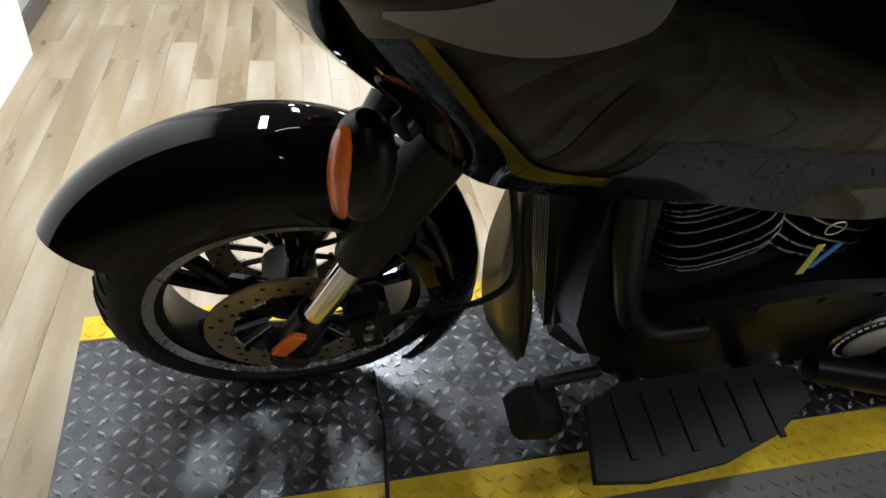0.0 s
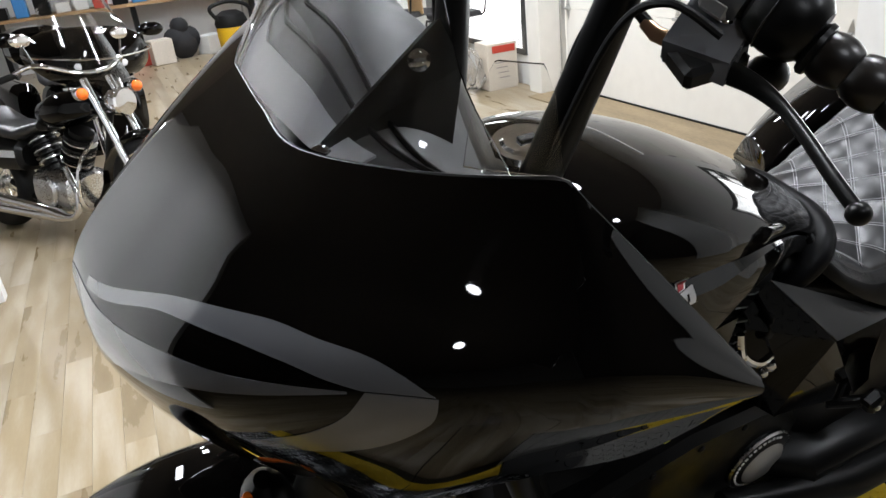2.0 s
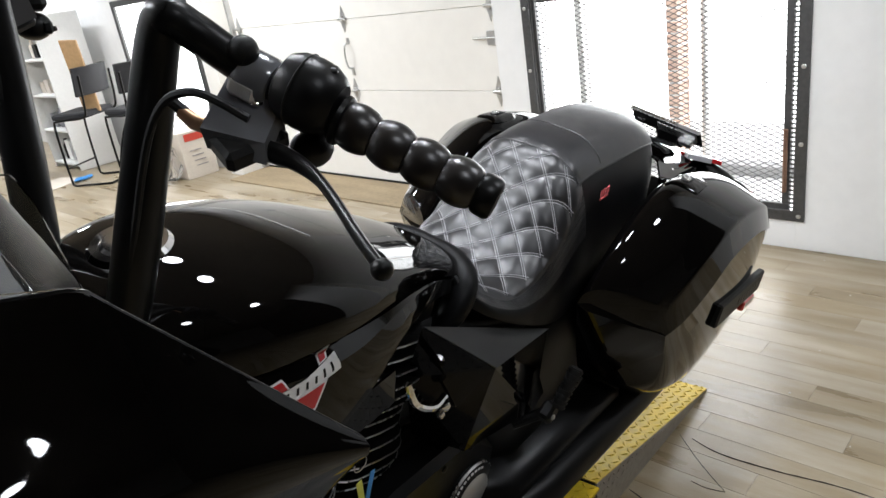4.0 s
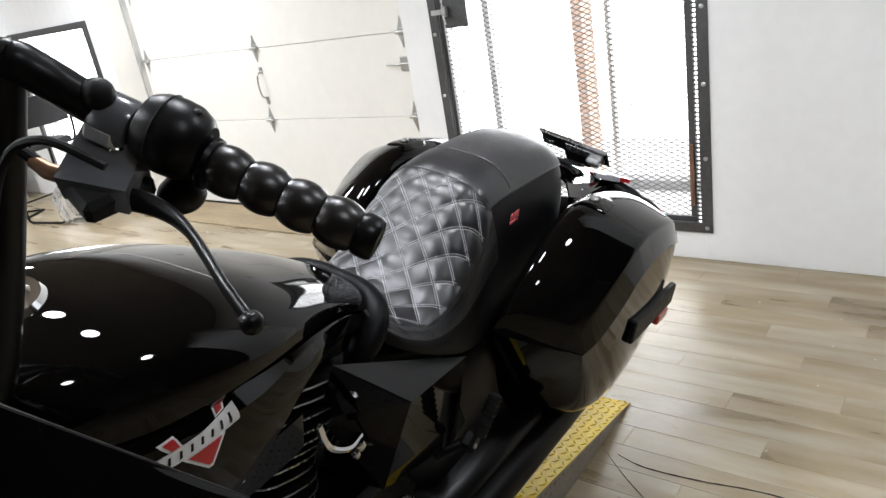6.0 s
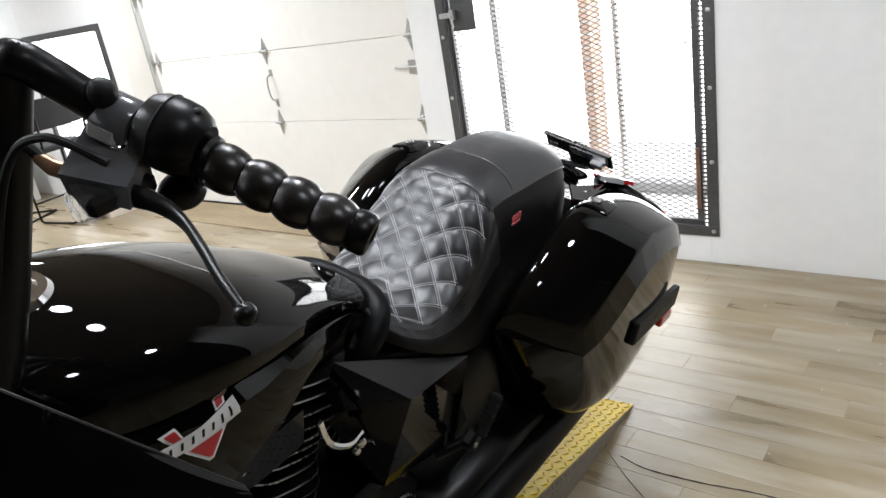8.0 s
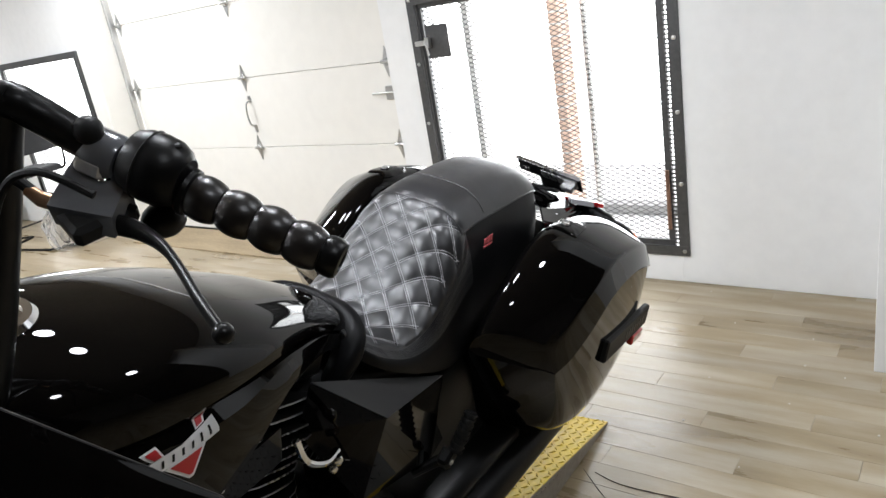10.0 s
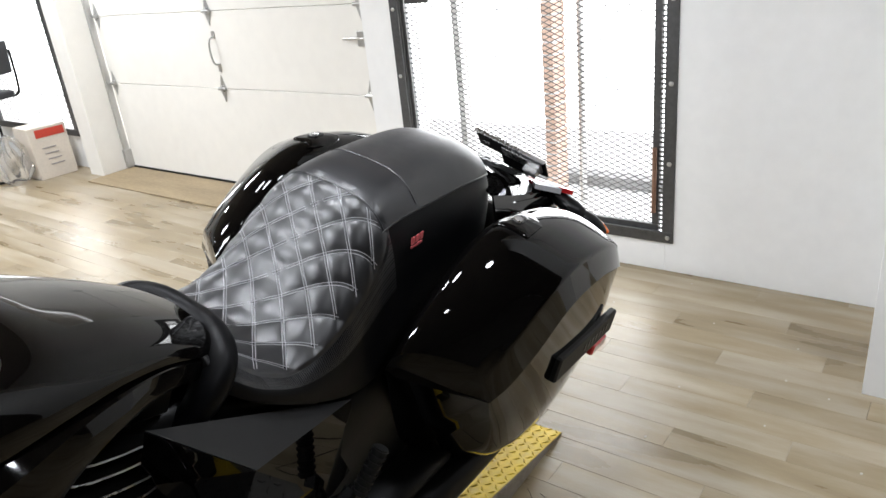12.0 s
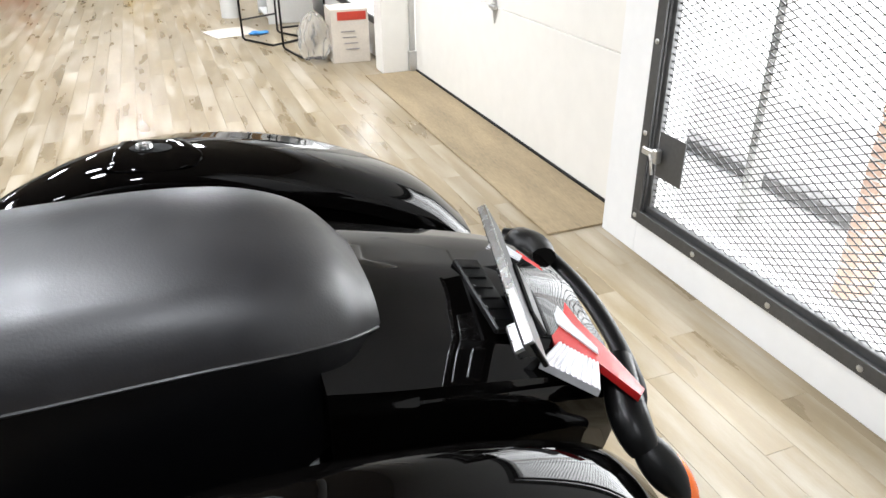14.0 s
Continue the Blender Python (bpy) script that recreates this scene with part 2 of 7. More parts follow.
# ---- mesh helpers ----
class Geo:
    """Lists of vertices and faces that the shapes below add to."""

    def __init__(self):
        self.v, self.f = [], []

    def put(self, verts, faces):
        n = len(self.v)
        self.v += [tuple(p) for p in verts]
        self.f += [tuple(n + i for i in f) for f in faces]
        return self

    def box(self, c, s, rot=None, ch=0.004):
        """A box with chamfered edges."""
        hx, hy, hz = s[0] / 2, s[1] / 2, s[2] / 2
        ch = min(ch, hx * 0.45, hy * 0.45, hz * 0.45)
        pts, ix = [], {}
        for sx in (-1, 1):
            for sy in (-1, 1):
                for sz in (-1, 1):
                    for k in range(3):
                        p = [sx * hx, sy * hy, sz * hz]
                        for j in range(3):
                            if j != k:
                                p[j] -= (sx, sy, sz)[j] * ch
                        ix[sx, sy, sz, k] = len(pts)
                        pts.append(Vector(p))
        faces = []
        for k in range(3):
            a, b = (k + 1) % 3, (k + 2) % 3
            for sg in (-1, 1):
                q = []
                for u, w in ((-1, -1), (1, -1), (1, 1), (-1, 1)):
                    t = [0, 0, 0]
                    t[k], t[a], t[b] = sg, u, w
                    q.append(ix[(*t, k)])
                faces.append(q if sg > 0 else q[::-1])
        for k in range(3):
            a, b = (k + 1) % 3, (k + 2) % 3
            for u in (-1, 1):
                for w in (-1, 1):
                    def at(s_, kk):
                        t = [0, 0, 0]
                        t[k], t[a], t[b] = s_, u, w
                        return ix[(*t, kk)]
                    q = [at(-1, a), at(1, a), at(1, b), at(-1, b)]
                    faces.append(q if u * w < 0 else q[::-1])
        for sx in (-1, 1):
            for sy in (-1, 1):
                for sz in (-1, 1):
                    q = [ix[sx, sy, sz, k] for k in range(3)]
                    faces.append(q if sx * sy * sz > 0 else q[::-1])
        m = (rot.to_matrix() if hasattr(rot, "to_matrix") else rot) if rot is not None else None
        return self.put([(m @ p if m is not None else p) + Vector(c) for p in pts], faces)

    def loft(self, rings, cap=True, closed=True, loop=False):
        n, m = len(rings), len(rings[0])
        verts = [p for r in rings for p in r]
        faces = []
        for i in range(n if loop else n - 1):
            for j in range(m if closed else m - 1):
                k, l = (j + 1) % m, (i + 1) % n
                faces.append((i * m + j, i * m + k, l * m + k, l * m + j))
        if cap and closed and not loop:
            faces += [tuple(range(m))[::-1], tuple((n - 1) * m + j for j in range(m))]
        return self.put(verts, faces)

    def tube(self, pts, r, seg=12, loop=False, flat=1.0, up=None):
        pts = [Vector(p) for p in pts]
        n = len(pts)
        rs = r if isinstance(r, (list, tuple)) else [r] * n
        tang = [(pts[(i + 1) % n if loop else min(i + 1, n - 1)] - pts[i - 1 if loop else max(i - 1, 0)]).normalized() for i in range(n)]
        a = Vector(up) if up else (Vector((0, 0, 1)) if abs(tang[0].z) < 0.9 else Vector((1, 0, 0)))
        rings = []
        for p, t, q in zip(pts, tang, rs):
            a = (a - t * a.dot(t)).normalized()
            b = t.cross(a)
            rings.append([p + a * (q * math.cos(2 * math.pi * k / seg)) + b * (q * flat * math.sin(2 * math.pi * k / seg)) for k in range(seg)])
        return self.loft(rings, loop=loop)

    def lathe(self, prof, c, axis, seg=32, a0=0.0, a1=2 * math.pi):
        """prof: (radius, height along the axis)."""
        axis = Vector(axis).normalized()
        a = axis.orthogonal().normalized()
        b = axis.cross(a)
        full = abs(a1 - a0 - 2 * math.pi) < 1e-6
        n = seg if full else seg + 1
        rings = [[Vector(c) + axis * h + (a * math.cos(a0 + (a1 - a0) * k / seg) + b * math.sin(a0 + (a1 - a0) * k / seg)) * max(r, 1e-5) for k in range(n)] for r, h in prof]
        return self.loft(rings, cap=False, closed=full)

    def ball(self, c, r, seg=16, squash=(1, 1, 1)):
        rings = []
        for i in range(1, seg // 2):
            th = math.pi * i / (seg // 2)
            rings.append([Vector((c[0] + squash[0] * r * math.sin(th) * math.cos(2 * math.pi * k / seg), c[1] + squash[1] * r * math.sin(th) * math.sin(2 * math.pi * k / seg), c[2] - squash[2] * r * math.cos(th))) for k in range(seg)])
        return self.loft(rings)

    def prism(self, poly, depth):
        """A flat outline (3D points) pushed along depth."""
        d = Vector(depth)
        lo = [Vector(p) for p in poly]
        hi = [p + d for p in lo]
        n = len(lo)
        return self.put(lo + hi, [tuple(range(n))[::-1], tuple(range(n, 2 * n))] + [(i, (i + 1) % n, n + (i + 1) % n, n + i) for i in range(n)])

    def sheet(self, fn, nu, nv, thick=0.0):
        """fn(u, v) over the unit square; with a thickness it gets a back and edges."""
        P = [[Vector(fn(i / nu, j / nv)) for j in range(nv + 1)] for i in range(nu + 1)]
        idx = lambda i, j: i * (nv + 1) + j
        faces = [(idx(i, j), idx(i + 1, j), idx(i + 1, j + 1), idx(i, j + 1)) for i in range(nu) for j in range(nv)]
        flat = [p for r in P for p in r]
        if not thick:
            return self.put(flat, faces)
        N = []
        for i in range(nu + 1):
            for j in range(nv + 1):
                du = P[min(i + 1, nu)][j] - P[max(i - 1, 0)][j]
                dv = P[i][min(j + 1, nv)] - P[i][max(j - 1, 0)]
                c = du.cross(dv)
                N.append(c.normalized() if c.length > 1e-12 else Vector((0, 0, 1)))
        n = len(flat)
        back = [p - q * thick for p, q in zip(flat, N)]
        faces += [tuple(n + k for k in f[::-1]) for f in faces]
        rim = [idx(i, 0) for i in range(nu)] + [idx(nu, j) for j in range(nv)] + [idx(i, nv) for i in range(nu, 0, -1)] + [idx(0, j) for j in range(nv, 0, -1)]
        faces += [(rim[(k + 1) % len(rim)], rim[k], n + rim[k], n + rim[(k + 1) % len(rim)]) for k in range(len(rim))]
        return self.put(flat + back, faces)

    def mirror(self):
        n = len(self.v)
        self.v += [(x, -y, z) for x, y, z in self.v]
        self.f += [tuple(n + i for i in f[::-1]) for f in self.f]
        return self

    def mesh(self, name, smooth=35):
        me = bpy.data.meshes.new(name)
        me.from_pydata(self.v, [], self.f)
        if smooth:
            me.shade_smooth()
            me.set_sharp_from_angle(angle=radians(smooth))
        me.update()
        return me


def part(name, geo, material, parent=None, label="", smooth=35):
    me = geo if isinstance(geo, bpy.types.Mesh) else geo.mesh(name, smooth)
    if not me.materials:
        me.materials.append(material)
    ob = new(name, me)
    ob.parent = parent
    return tagged(ob, label)


def thing(name, label, category, group="", kind="", at=None):
    ob = new(name)
    if at is not None:
        ob.matrix_world = at
    return tagged(ob, label, category, group, kind)


def cat(pts, t):
    """A smooth curve through pts, t from 0 to 1."""
    n = len(pts) - 1
    x = min(max(t, 0), 1) * n
    i = min(int(x), n - 1)
    f = x - i
    p = [Vector(pts[min(max(k, 0), n)]) for k in (i - 1, i, i + 1, i + 2)]
    return 0.5 * (2 * p[1] + (p[2] - p[0]) * f + (2 * p[0] - 5 * p[1] + 4 * p[2] - p[3]) * f * f + (3 * p[1] - p[0] - 3 * p[2] + p[3]) * f ** 3)


def curve(pts, n=24):
    return [cat(pts, i / n) for i in range(n + 1)]


def net(rows):
    """A smooth surface through a net of points: rows[u][v]."""
    return lambda u, v: cat([cat(r, v) for r in rows], u)

# ---- the room ----
XW, XG, XD = -1.11, 3.71, 3.87  # west wall, gate wall, garage door
YS, YN = -6.0, 14.2


def slab(name, lo, hi, material, label, kind="structure", ch=0.002):
    g = Geo().box([(a + b) / 2 for a, b in zip(lo, hi)], [b - a for a, b in zip(lo, hi)], ch=ch)
    return tagged(part(name, g, material), label, name.split("_")[0], kind=kind)


floor = slab("floor", (-6, YS - 0.2, -0.12), (4.0, YN + 0.2, -0.006), mat("dark_floor_bed", (0.2, 0.16, 0.12), 0.8), "greyish brown wood-look plank floor of a showroom")
slab("ceiling", (-6, YS - 0.2, CEIL), (4.1, YN + 0.2, CEIL + 0.1), CEILING, "brownish grey ceiling of the workshop")
# unseen south wall, added; its grey is chosen for reflections in the black paint
slab("wall_south", (-6, YS - 0.15, 0), (XG, YS, CEIL), mat("grey_reflection_wall", (0.3, 0.28, 0.26), 0.7, vary=0.3), "unseen grey wall behind the lift, toned for paint reflections")
slab("wall_north", (-6, YN, 0), (4.0, YN + 0.15, CEIL), WALL, "white painted far wall")
# the near west and east walls are unseen, added dark for the paint to mirror
DARKWALL = mat("dark_reflection_wall", (0.05, 0.04, 0.03), 0.7, vary=0.3)
slab("wall_far_west", (-6.15, 4.3, 0), (-6.0, YN, CEIL), WALL, "white painted wall of the far side")
slab("wall_near_west", (-6.15, YS, 0), (-6.0, 4.3, CEIL), DARKWALL, "unseen dark wall added on the west to keep reflections dark")
slab("wall_near_east", (XG, YS, 0), (XG + 0.2, -0.752, CEIL), DARKWALL, "unseen dark wall added beside the lift to keep reflections dark")
# near west wall, its recess and the end of the next partition
slab("wall_west", (-1.27, 1.15, 0), (XW, 3.19, CEIL), WALL, "white painted wall beside the lift")
# the recess wall's shade is put into its colour as grey
slab("wall_recess", (-1.34, 3.19, 0), (-1.19, 4.25, CEIL), mat("shaded_wall_paint", (0.4, 0.4, 0.41), 0.6, vary=0.06, grain=3, bump=0.15, bump_scale=90), "white wall set back behind the corner, its shade painted in grey")
slab("wall_partition", (-6.0, 4.255, 0), (-0.91, 4.345, 2.4), WALL, "white partition wall with a free end")
slab("baseboard", (-1.186, 3.2, 0.0), (-1.17, 4.25, 0.09), mat("dark_baseboard", (0.1, 0.09, 0.08), 0.6), "dark baseboard in the wall recess")
# pillar block in the corner behind the bike
slab("wall_pillar", (3.036, -0.75, 0), (XG + 0.15, 0.163, CEIL), WALL, "white painted wall block in the corner")
# gate wall, with the gate opening, the garage opening and a window
GY0, GY1, GZ0, GZ1 = 1.075, 2.675, 0.152, 1.66
slab("wall_east_low", (XG, GY0 + 0.04, 0), (XG + 0.2, GY1 - 0.03, GZ0 + 0.02), WALL, "white sill wall under the mesh gate")
slab("wall_east_a", (XG, 0.163, 0), (XG + 0.2, GY0 + 0.04, CEIL), WALL, "white painted wall beside the mesh gate")
slab("wall_east_b", (XG, GY1 - 0.03, 0), (XG + 0.2, 2.90, CEIL), WALL, "white painted wall between gate and garage door")
slab("wall_east_top", (XG, GY0 + 0.04, GZ1 - 0.03), (XG + 0.2, GY1 - 0.03, CEIL), WALL, "white painted wall above the mesh gate")
slab("wall_east_lintel", (XG, 2.9, 2.45), (XG + 0.2, 6.05, CEIL), WALL, "white lintel above the garage door")
slab("wall_east_jamb", (XG - 0.12, 6.05, 0), (XG + 0.2, 6.27, CEIL), CREAM, "cream painted pier beside the garage door")
WY0, WY1, WZ0, WZ1 = 6.49, 8.05, 0.3, 1.72
slab("wall_east_c", (XG, 6.27, 0), (XG + 0.2, WY0, CEIL), WALL, "white painted wall beside the window")
slab("wall_east_d", (XG, WY1, 0), (XG + 0.2, YN, CEIL), WALL, "white painted wall beyond the window")
slab("wall_east_e", (XG, WY0, 0), (XG + 0.2, WY1, WZ0), WALL, "white painted wall under the window")
slab("wall_east_f", (XG, WY0, WZ1), (XG + 0.2, WY1, CEIL), WALL, "white painted wall above the window")


def mesh_panel(g, x, y0, y1, z0, z1, dy=0.029, dz=0.0135, w=0.002):
    """Expanded metal: crossing diagonal strands cut to the frame."""
    step = dy
    slope = dz / dy * 1.0
    for sgn in (1, -1):
        c = z0 - (y1 - y0) * slope * 2
        lines = int(((z1 - z0) + (y1 - y0) * slope * 2) / (2 * dz)) + 2
        for k in range(lines * 2):
            zc = z0 - (y1 - y0) * slope + k * dz * 2
            ya, yb = y0, y1
            za = zc if sgn > 0 else zc + (y1 - y0) * slope
            zb = zc + (y1 - y0) * slope if sgn > 0 else zc
            # clip to the frame
            d = zb - za
            t0, t1 = 0.0, 1.0
            ta, tb = sorted(((z0 - za) / d, (z1 - za) / d))
            t0, t1 = max(t0, ta), min(t1, tb)
            if t1 - t0 < 0.01:
                continue
            p = Vector((x, ya + (yb - ya) * t0, za + d * t0))
            q = Vector((x, ya + (yb - ya) * t1, za + d * t1))
            n = Vector((0, -(q - p).z, (q - p).y)).normalized() * w
            dx = Vector((0.003, 0, 0))
            g.put([p - n, p + n, q + n, q - n, p - n + dx, p + n + dx, q + n + dx, q - n + dx], [(0, 1, 2, 3), (7, 6, 5, 4), (0, 3, 7, 4), (1, 5, 6, 2)])
    return g


def build_gate():
    gate = thing("mesh_gate", "dark steel security gate with expanded metal mesh, closed", "gate")
    fw = 0.055
    bars = [((GY0, GY1), (GZ0, GZ0 + fw)), ((GY0, GY1), (GZ1 + 0.015 - fw, GZ1 + 0.015)), ((GY0, GY0 + fw), (GZ0 + fw, GZ1 + 0.015 - fw)), ((GY1 - fw, GY1), (GZ0 + fw, GZ1 + 0.015 - fw))]
    for (a, b), (c, d) in bars:
        part("outer_frame", Geo().box((XG - 0.006, (a + b) / 2, (c + d) / 2), (0.012, b - a, d - c), ch=0.002), STEEL, gate)
    # leaf frame
    i0, i1, j0, j1 = GY0 + 0.082, GY1 - 0.045, GZ0 + 0.045, GZ1 - 0.03
    lw = 0.035
    for a, b, c, d in [(i0, i1, j0, j0 + lw), (i0, i1, j1 - lw, j1), (i0, i0 + lw, j0 + lw, j1 - lw), (i1 - lw, i1, j0 + lw, j1 - lw)]:
        part("leaf_frame", Geo().box((XG + 0.03, (a + b) / 2, (c + d) / 2), (0.03, b - a, d - c), ch=0.003), STEEL, gate)
    teeth = Geo()
    for k in range(62):
        teeth.box((XG + 0.012, GY0 + 0.068, j0 + 0.02 + k * 0.0225), (0.004, 0.03, 0.0095), ch=0.001)
    tagged(part("gap_teeth", teeth, STEEL, gate, "row of cut mesh ends along the gap"), kind="stuff")
    part("sill_bar", Geo().box((XG + 0.02, (i0 + i1) / 2, GZ0 + 0.034), (0.04, i1 - i0, 0.032), ch=0.002), STEEL, gate)
    part("stop_bar", Geo().box((XG + 0.02, GY1 - 0.045, (j0 + j1) / 2), (0.04, 0.034, j1 - j0 - 0.02), ch=0.002), STEEL, gate)
    part("hinge_rod", Geo().tube([(XG + 0.004, i0 + 0.02, j0 + 0.1), (XG + 0.004, i0 + 0.02, j0 + 0.42)], 0.011), RUST, gate, "rusty brown hinge rod")
    part("mesh", mesh_panel(Geo(), XG + 0.03, i0 + lw, i1 - lw, j0 + lw, j1 - lw), STEEL, gate, "diamond expanded metal mesh", smooth=0)
    for z in (GZ0 + 0.028, 0.55, 0.92, 1.28, GZ1 - 0.01):
        for y in (GY0 + 0.026, GY1 - 0.026):
            part("bolt", Geo().ball((XG - 0.013, y, z), 0.012, 10, (0.5, 1, 1)), ZINC, gate)
    for y in (1.48, 1.86, 2.26):
        for z in (GZ0 + 0.026, GZ1 - 0.012):
            part("bolt", Geo().ball((XG - 0.013, y, z), 0.012, 10, (0.5, 1, 1)), ZINC, gate)
    for z in (0.48, 1.4):
        plate = part("latch_plate", Geo().box((XG + 0.012, 2.5, z), (0.006, 0.16, 0.19), ch=0.001), STEEL, gate, "dark mesh latch plate")
        part("latch", Geo().box((XG - 0.012, 2.6, z), (0.02, 0.1, 0.03)).box((XG - 0.014, 2.555, z), (0.03, 0.03, 0.06)).tube([(XG - 0.03, 2.58, z), (XG - 0.045, 2.55, z - 0.01), (XG - 0.04, 2.54, z - 0.07)], 0.006), ZINC, plate, "zinc slide latch")
    return gate


build_gate()


def build_garage():
    door = thing("garage_door", "cream sectional garage door, closed, with zinc hinges", "garage door")
    zs = [0.1, 0.757, 1.305, 1.86, 2.42]
    zs[0] = 0.02
    for a, b in zip(zs, zs[1:]):
        part("door_panel", Geo().box((XD + 0.022, 4.49, (a + b) / 2), (0.044, 3.06, b - a - 0.003), ch=0.003), CREAM, door)
    part("door_core", Geo().box((XD + 0.05, 4.49, 1.22), (0.01, 3.05, 2.39)), MATT, door, "dark core behind the panels")
    part("bottom_seal", Geo().box((XD + 0.015, 4.49, 0.012), (0.05, 3.06, 0.03)), MATT, door, "black rubber bottom seal")
    for z in zs[1:4]:
        for y in (3.04, 4.5, 5.97):
            h = part("hinge", Geo().prism([(XD - 0.003, y - 0.035, z), (XD - 0.003, y, z - 0.1), (XD - 0.003, y + 0.035, z), (XD - 0.003, y, z + 0.1)], (-0.004, 0, 0)), ZINC, door)
            part("knuckle", Geo().tube([(XD - 0.016, y - 0.04, z), (XD - 0.016, y + 0.04, z)], 0.012).box((XD - 0.012, y, z), (0.02, 0.03, 0.05)), ZINC, h)
    part("pull_handle", Geo().tube(curve([(XD - 0.004, 4.49, 0.93), (XD - 0.045, 4.49, 0.95), (XD - 0.05, 4.5, 1.03), (XD - 0.045, 4.49, 1.11), (XD - 0.004, 4.49, 1.13)], 16), 0.007, 8).box((XD - 0.004, 4.49, 0.91), (0.008, 0.03, 0.06)).box((XD - 0.004, 4.49, 1.14), (0.008, 0.03, 0.05)), ZINC, door, "grey pull handle")
    part("slide_lock", Geo().box((XD - 0.01, 3.05, 1.105), (0.02, 0.07, 0.09)).tube([(XD - 0.02, 3.0, 1.105), (XD - 0.02, 3.2, 1.105)], 0.007), ZINC, door, "zinc side slide lock")
    part("paper_label", Geo().box((XD - 0.004, 4.55, 1.95), (0.004, 0.06, 0.13), ch=0.001), WHITEP, door, "small white paper label")
    for y in (2.93, 6.035):
        part("track", Geo().box((XD - 0.03, y, 1.2), (0.05, 0.03, 2.4)).box((XD - 0.03, y, 0.1), (0.07, 0.05, 0.16)), ZINC, door, "galvanised door track")
    return door


build_garage()
slab("threshold", (3.43, 2.92, 0.0), (XD, 6.04, 0.012), PLY, "worn plywood sheet in front of the garage door", ch=0.003)

win = thing("window_1", "dark steel framed window with mesh, daylight behind it", "window", kind="structure")
for a, b, c, d in [(WY0, WY1, WZ0, WZ0 + 0.06), (WY0, WY1, WZ1 - 0.06, WZ1), (WY0, WY0 + 0.06, WZ0 + 0.06, WZ1 - 0.06), (WY1 - 0.06, WY1, WZ0 + 0.06, WZ1 - 0.06)]:
    part("window_frame", Geo().box((XG - 0.008, (a + b) / 2, (c + d) / 2), (0.03, b - a, d - c)), STEEL, win)
part("mesh", mesh_panel(Geo(), XG + 0.03, WY0 + 0.06, WY1 - 0.06, WZ0 + 0.06, WZ1 - 0.06, 0.05, 0.025), STEEL, win, smooth=0)

# outside the gate: porch floor, glowing daylight panel, brick pier
tagged(part("ground", Geo().box((24, 4, -0.1), (40.2, 60, 0.2)), CONCRETE), "pale concrete ground outside", "ground", kind="structure")
# this white slab glows in place of the bright daylight outside
tagged(part("backdrop", Geo().box((6.2, 4, 4), (0.2, 60, 12)), mat("glowing_daylight", (1, 1, 1), 0.9, vary=0.02, emit=4.0)), "glowing white panel standing in for daylight outside the gate", "backdrop", kind="structure")
tagged(part("porch_kerb", Geo().box((4.82, 2.0, 0.035), (0.12, 6.0, 0.07)), mat("dark_mottled_concrete", (0.22, 0.22, 0.22), 0.8, vary=0.4, grain=6)), "low dark mottled concrete kerb outside the gate", "kerb", kind="structure")
pier = thing("brick_pier", "orange brick pier outside the gate", "pier")
for k in range(28):
    for j in range(1):
        part("brick", Geo().box((4.28, 1.99, 0.05 + k * 0.072), (0.15, 0.07, 0.062), ch=0.004), BRICK, pier)
part("mortar", Geo().box((4.28, 1.99, 1.03), (0.14, 0.062, 2.06)), CONCRETE, pier)
down = tagged(part("drain_pipe", Geo().tube([(4.4, 1.88, 0.02), (4.4, 1.88, 2.4)], 0.022), ZINC), "grey drain pipe outside by the brick pier", "pipe")
tagged(part("porch_post", Geo().box((4.4, 2.72, 1.1), (0.08, 0.05, 2.2)), ZINC), "grey metal post outside the gate", "post")


# ---- ceiling lamp housings ----
for x, y in TUBES:
    t = thing("ceiling_light", "white tube light fitting on the brownish ceiling", "ceiling light", "ceiling tube lights")
    part("housing", Geo().box((x, y, CEIL - 0.055), (0.2, 1.26, 0.1), ch=0.01), WHITEP, t)
# the last housing belongs to the added lamp
for x, y in ROUNDS:
    t = thing("downlight", "round white ceiling lamp out of view, above or south of the lift", "ceiling light", "round ceiling lamps")
    part("housing", Geo().lathe([(0.0, 0), (0.1, 0), (0.105, -0.03), (0.1, -0.068), (0.0, -0.07)], (x, y, CEIL - 0.001), (0, 0, 1), 24), WHITEP, t)


# ---- lift table ----
PX0, PX1, PY0, PY1, PZ = -0.505, 1.5, 0.797, 1.43, 0.19
LIFT = Matrix.Translation((-0.505, 0.83, 0)) @ pose(0, 0, 0, 0, 0, 3.2) @ Matrix.Translation((0.505, -0.83, 0))  # it stands slightly turned


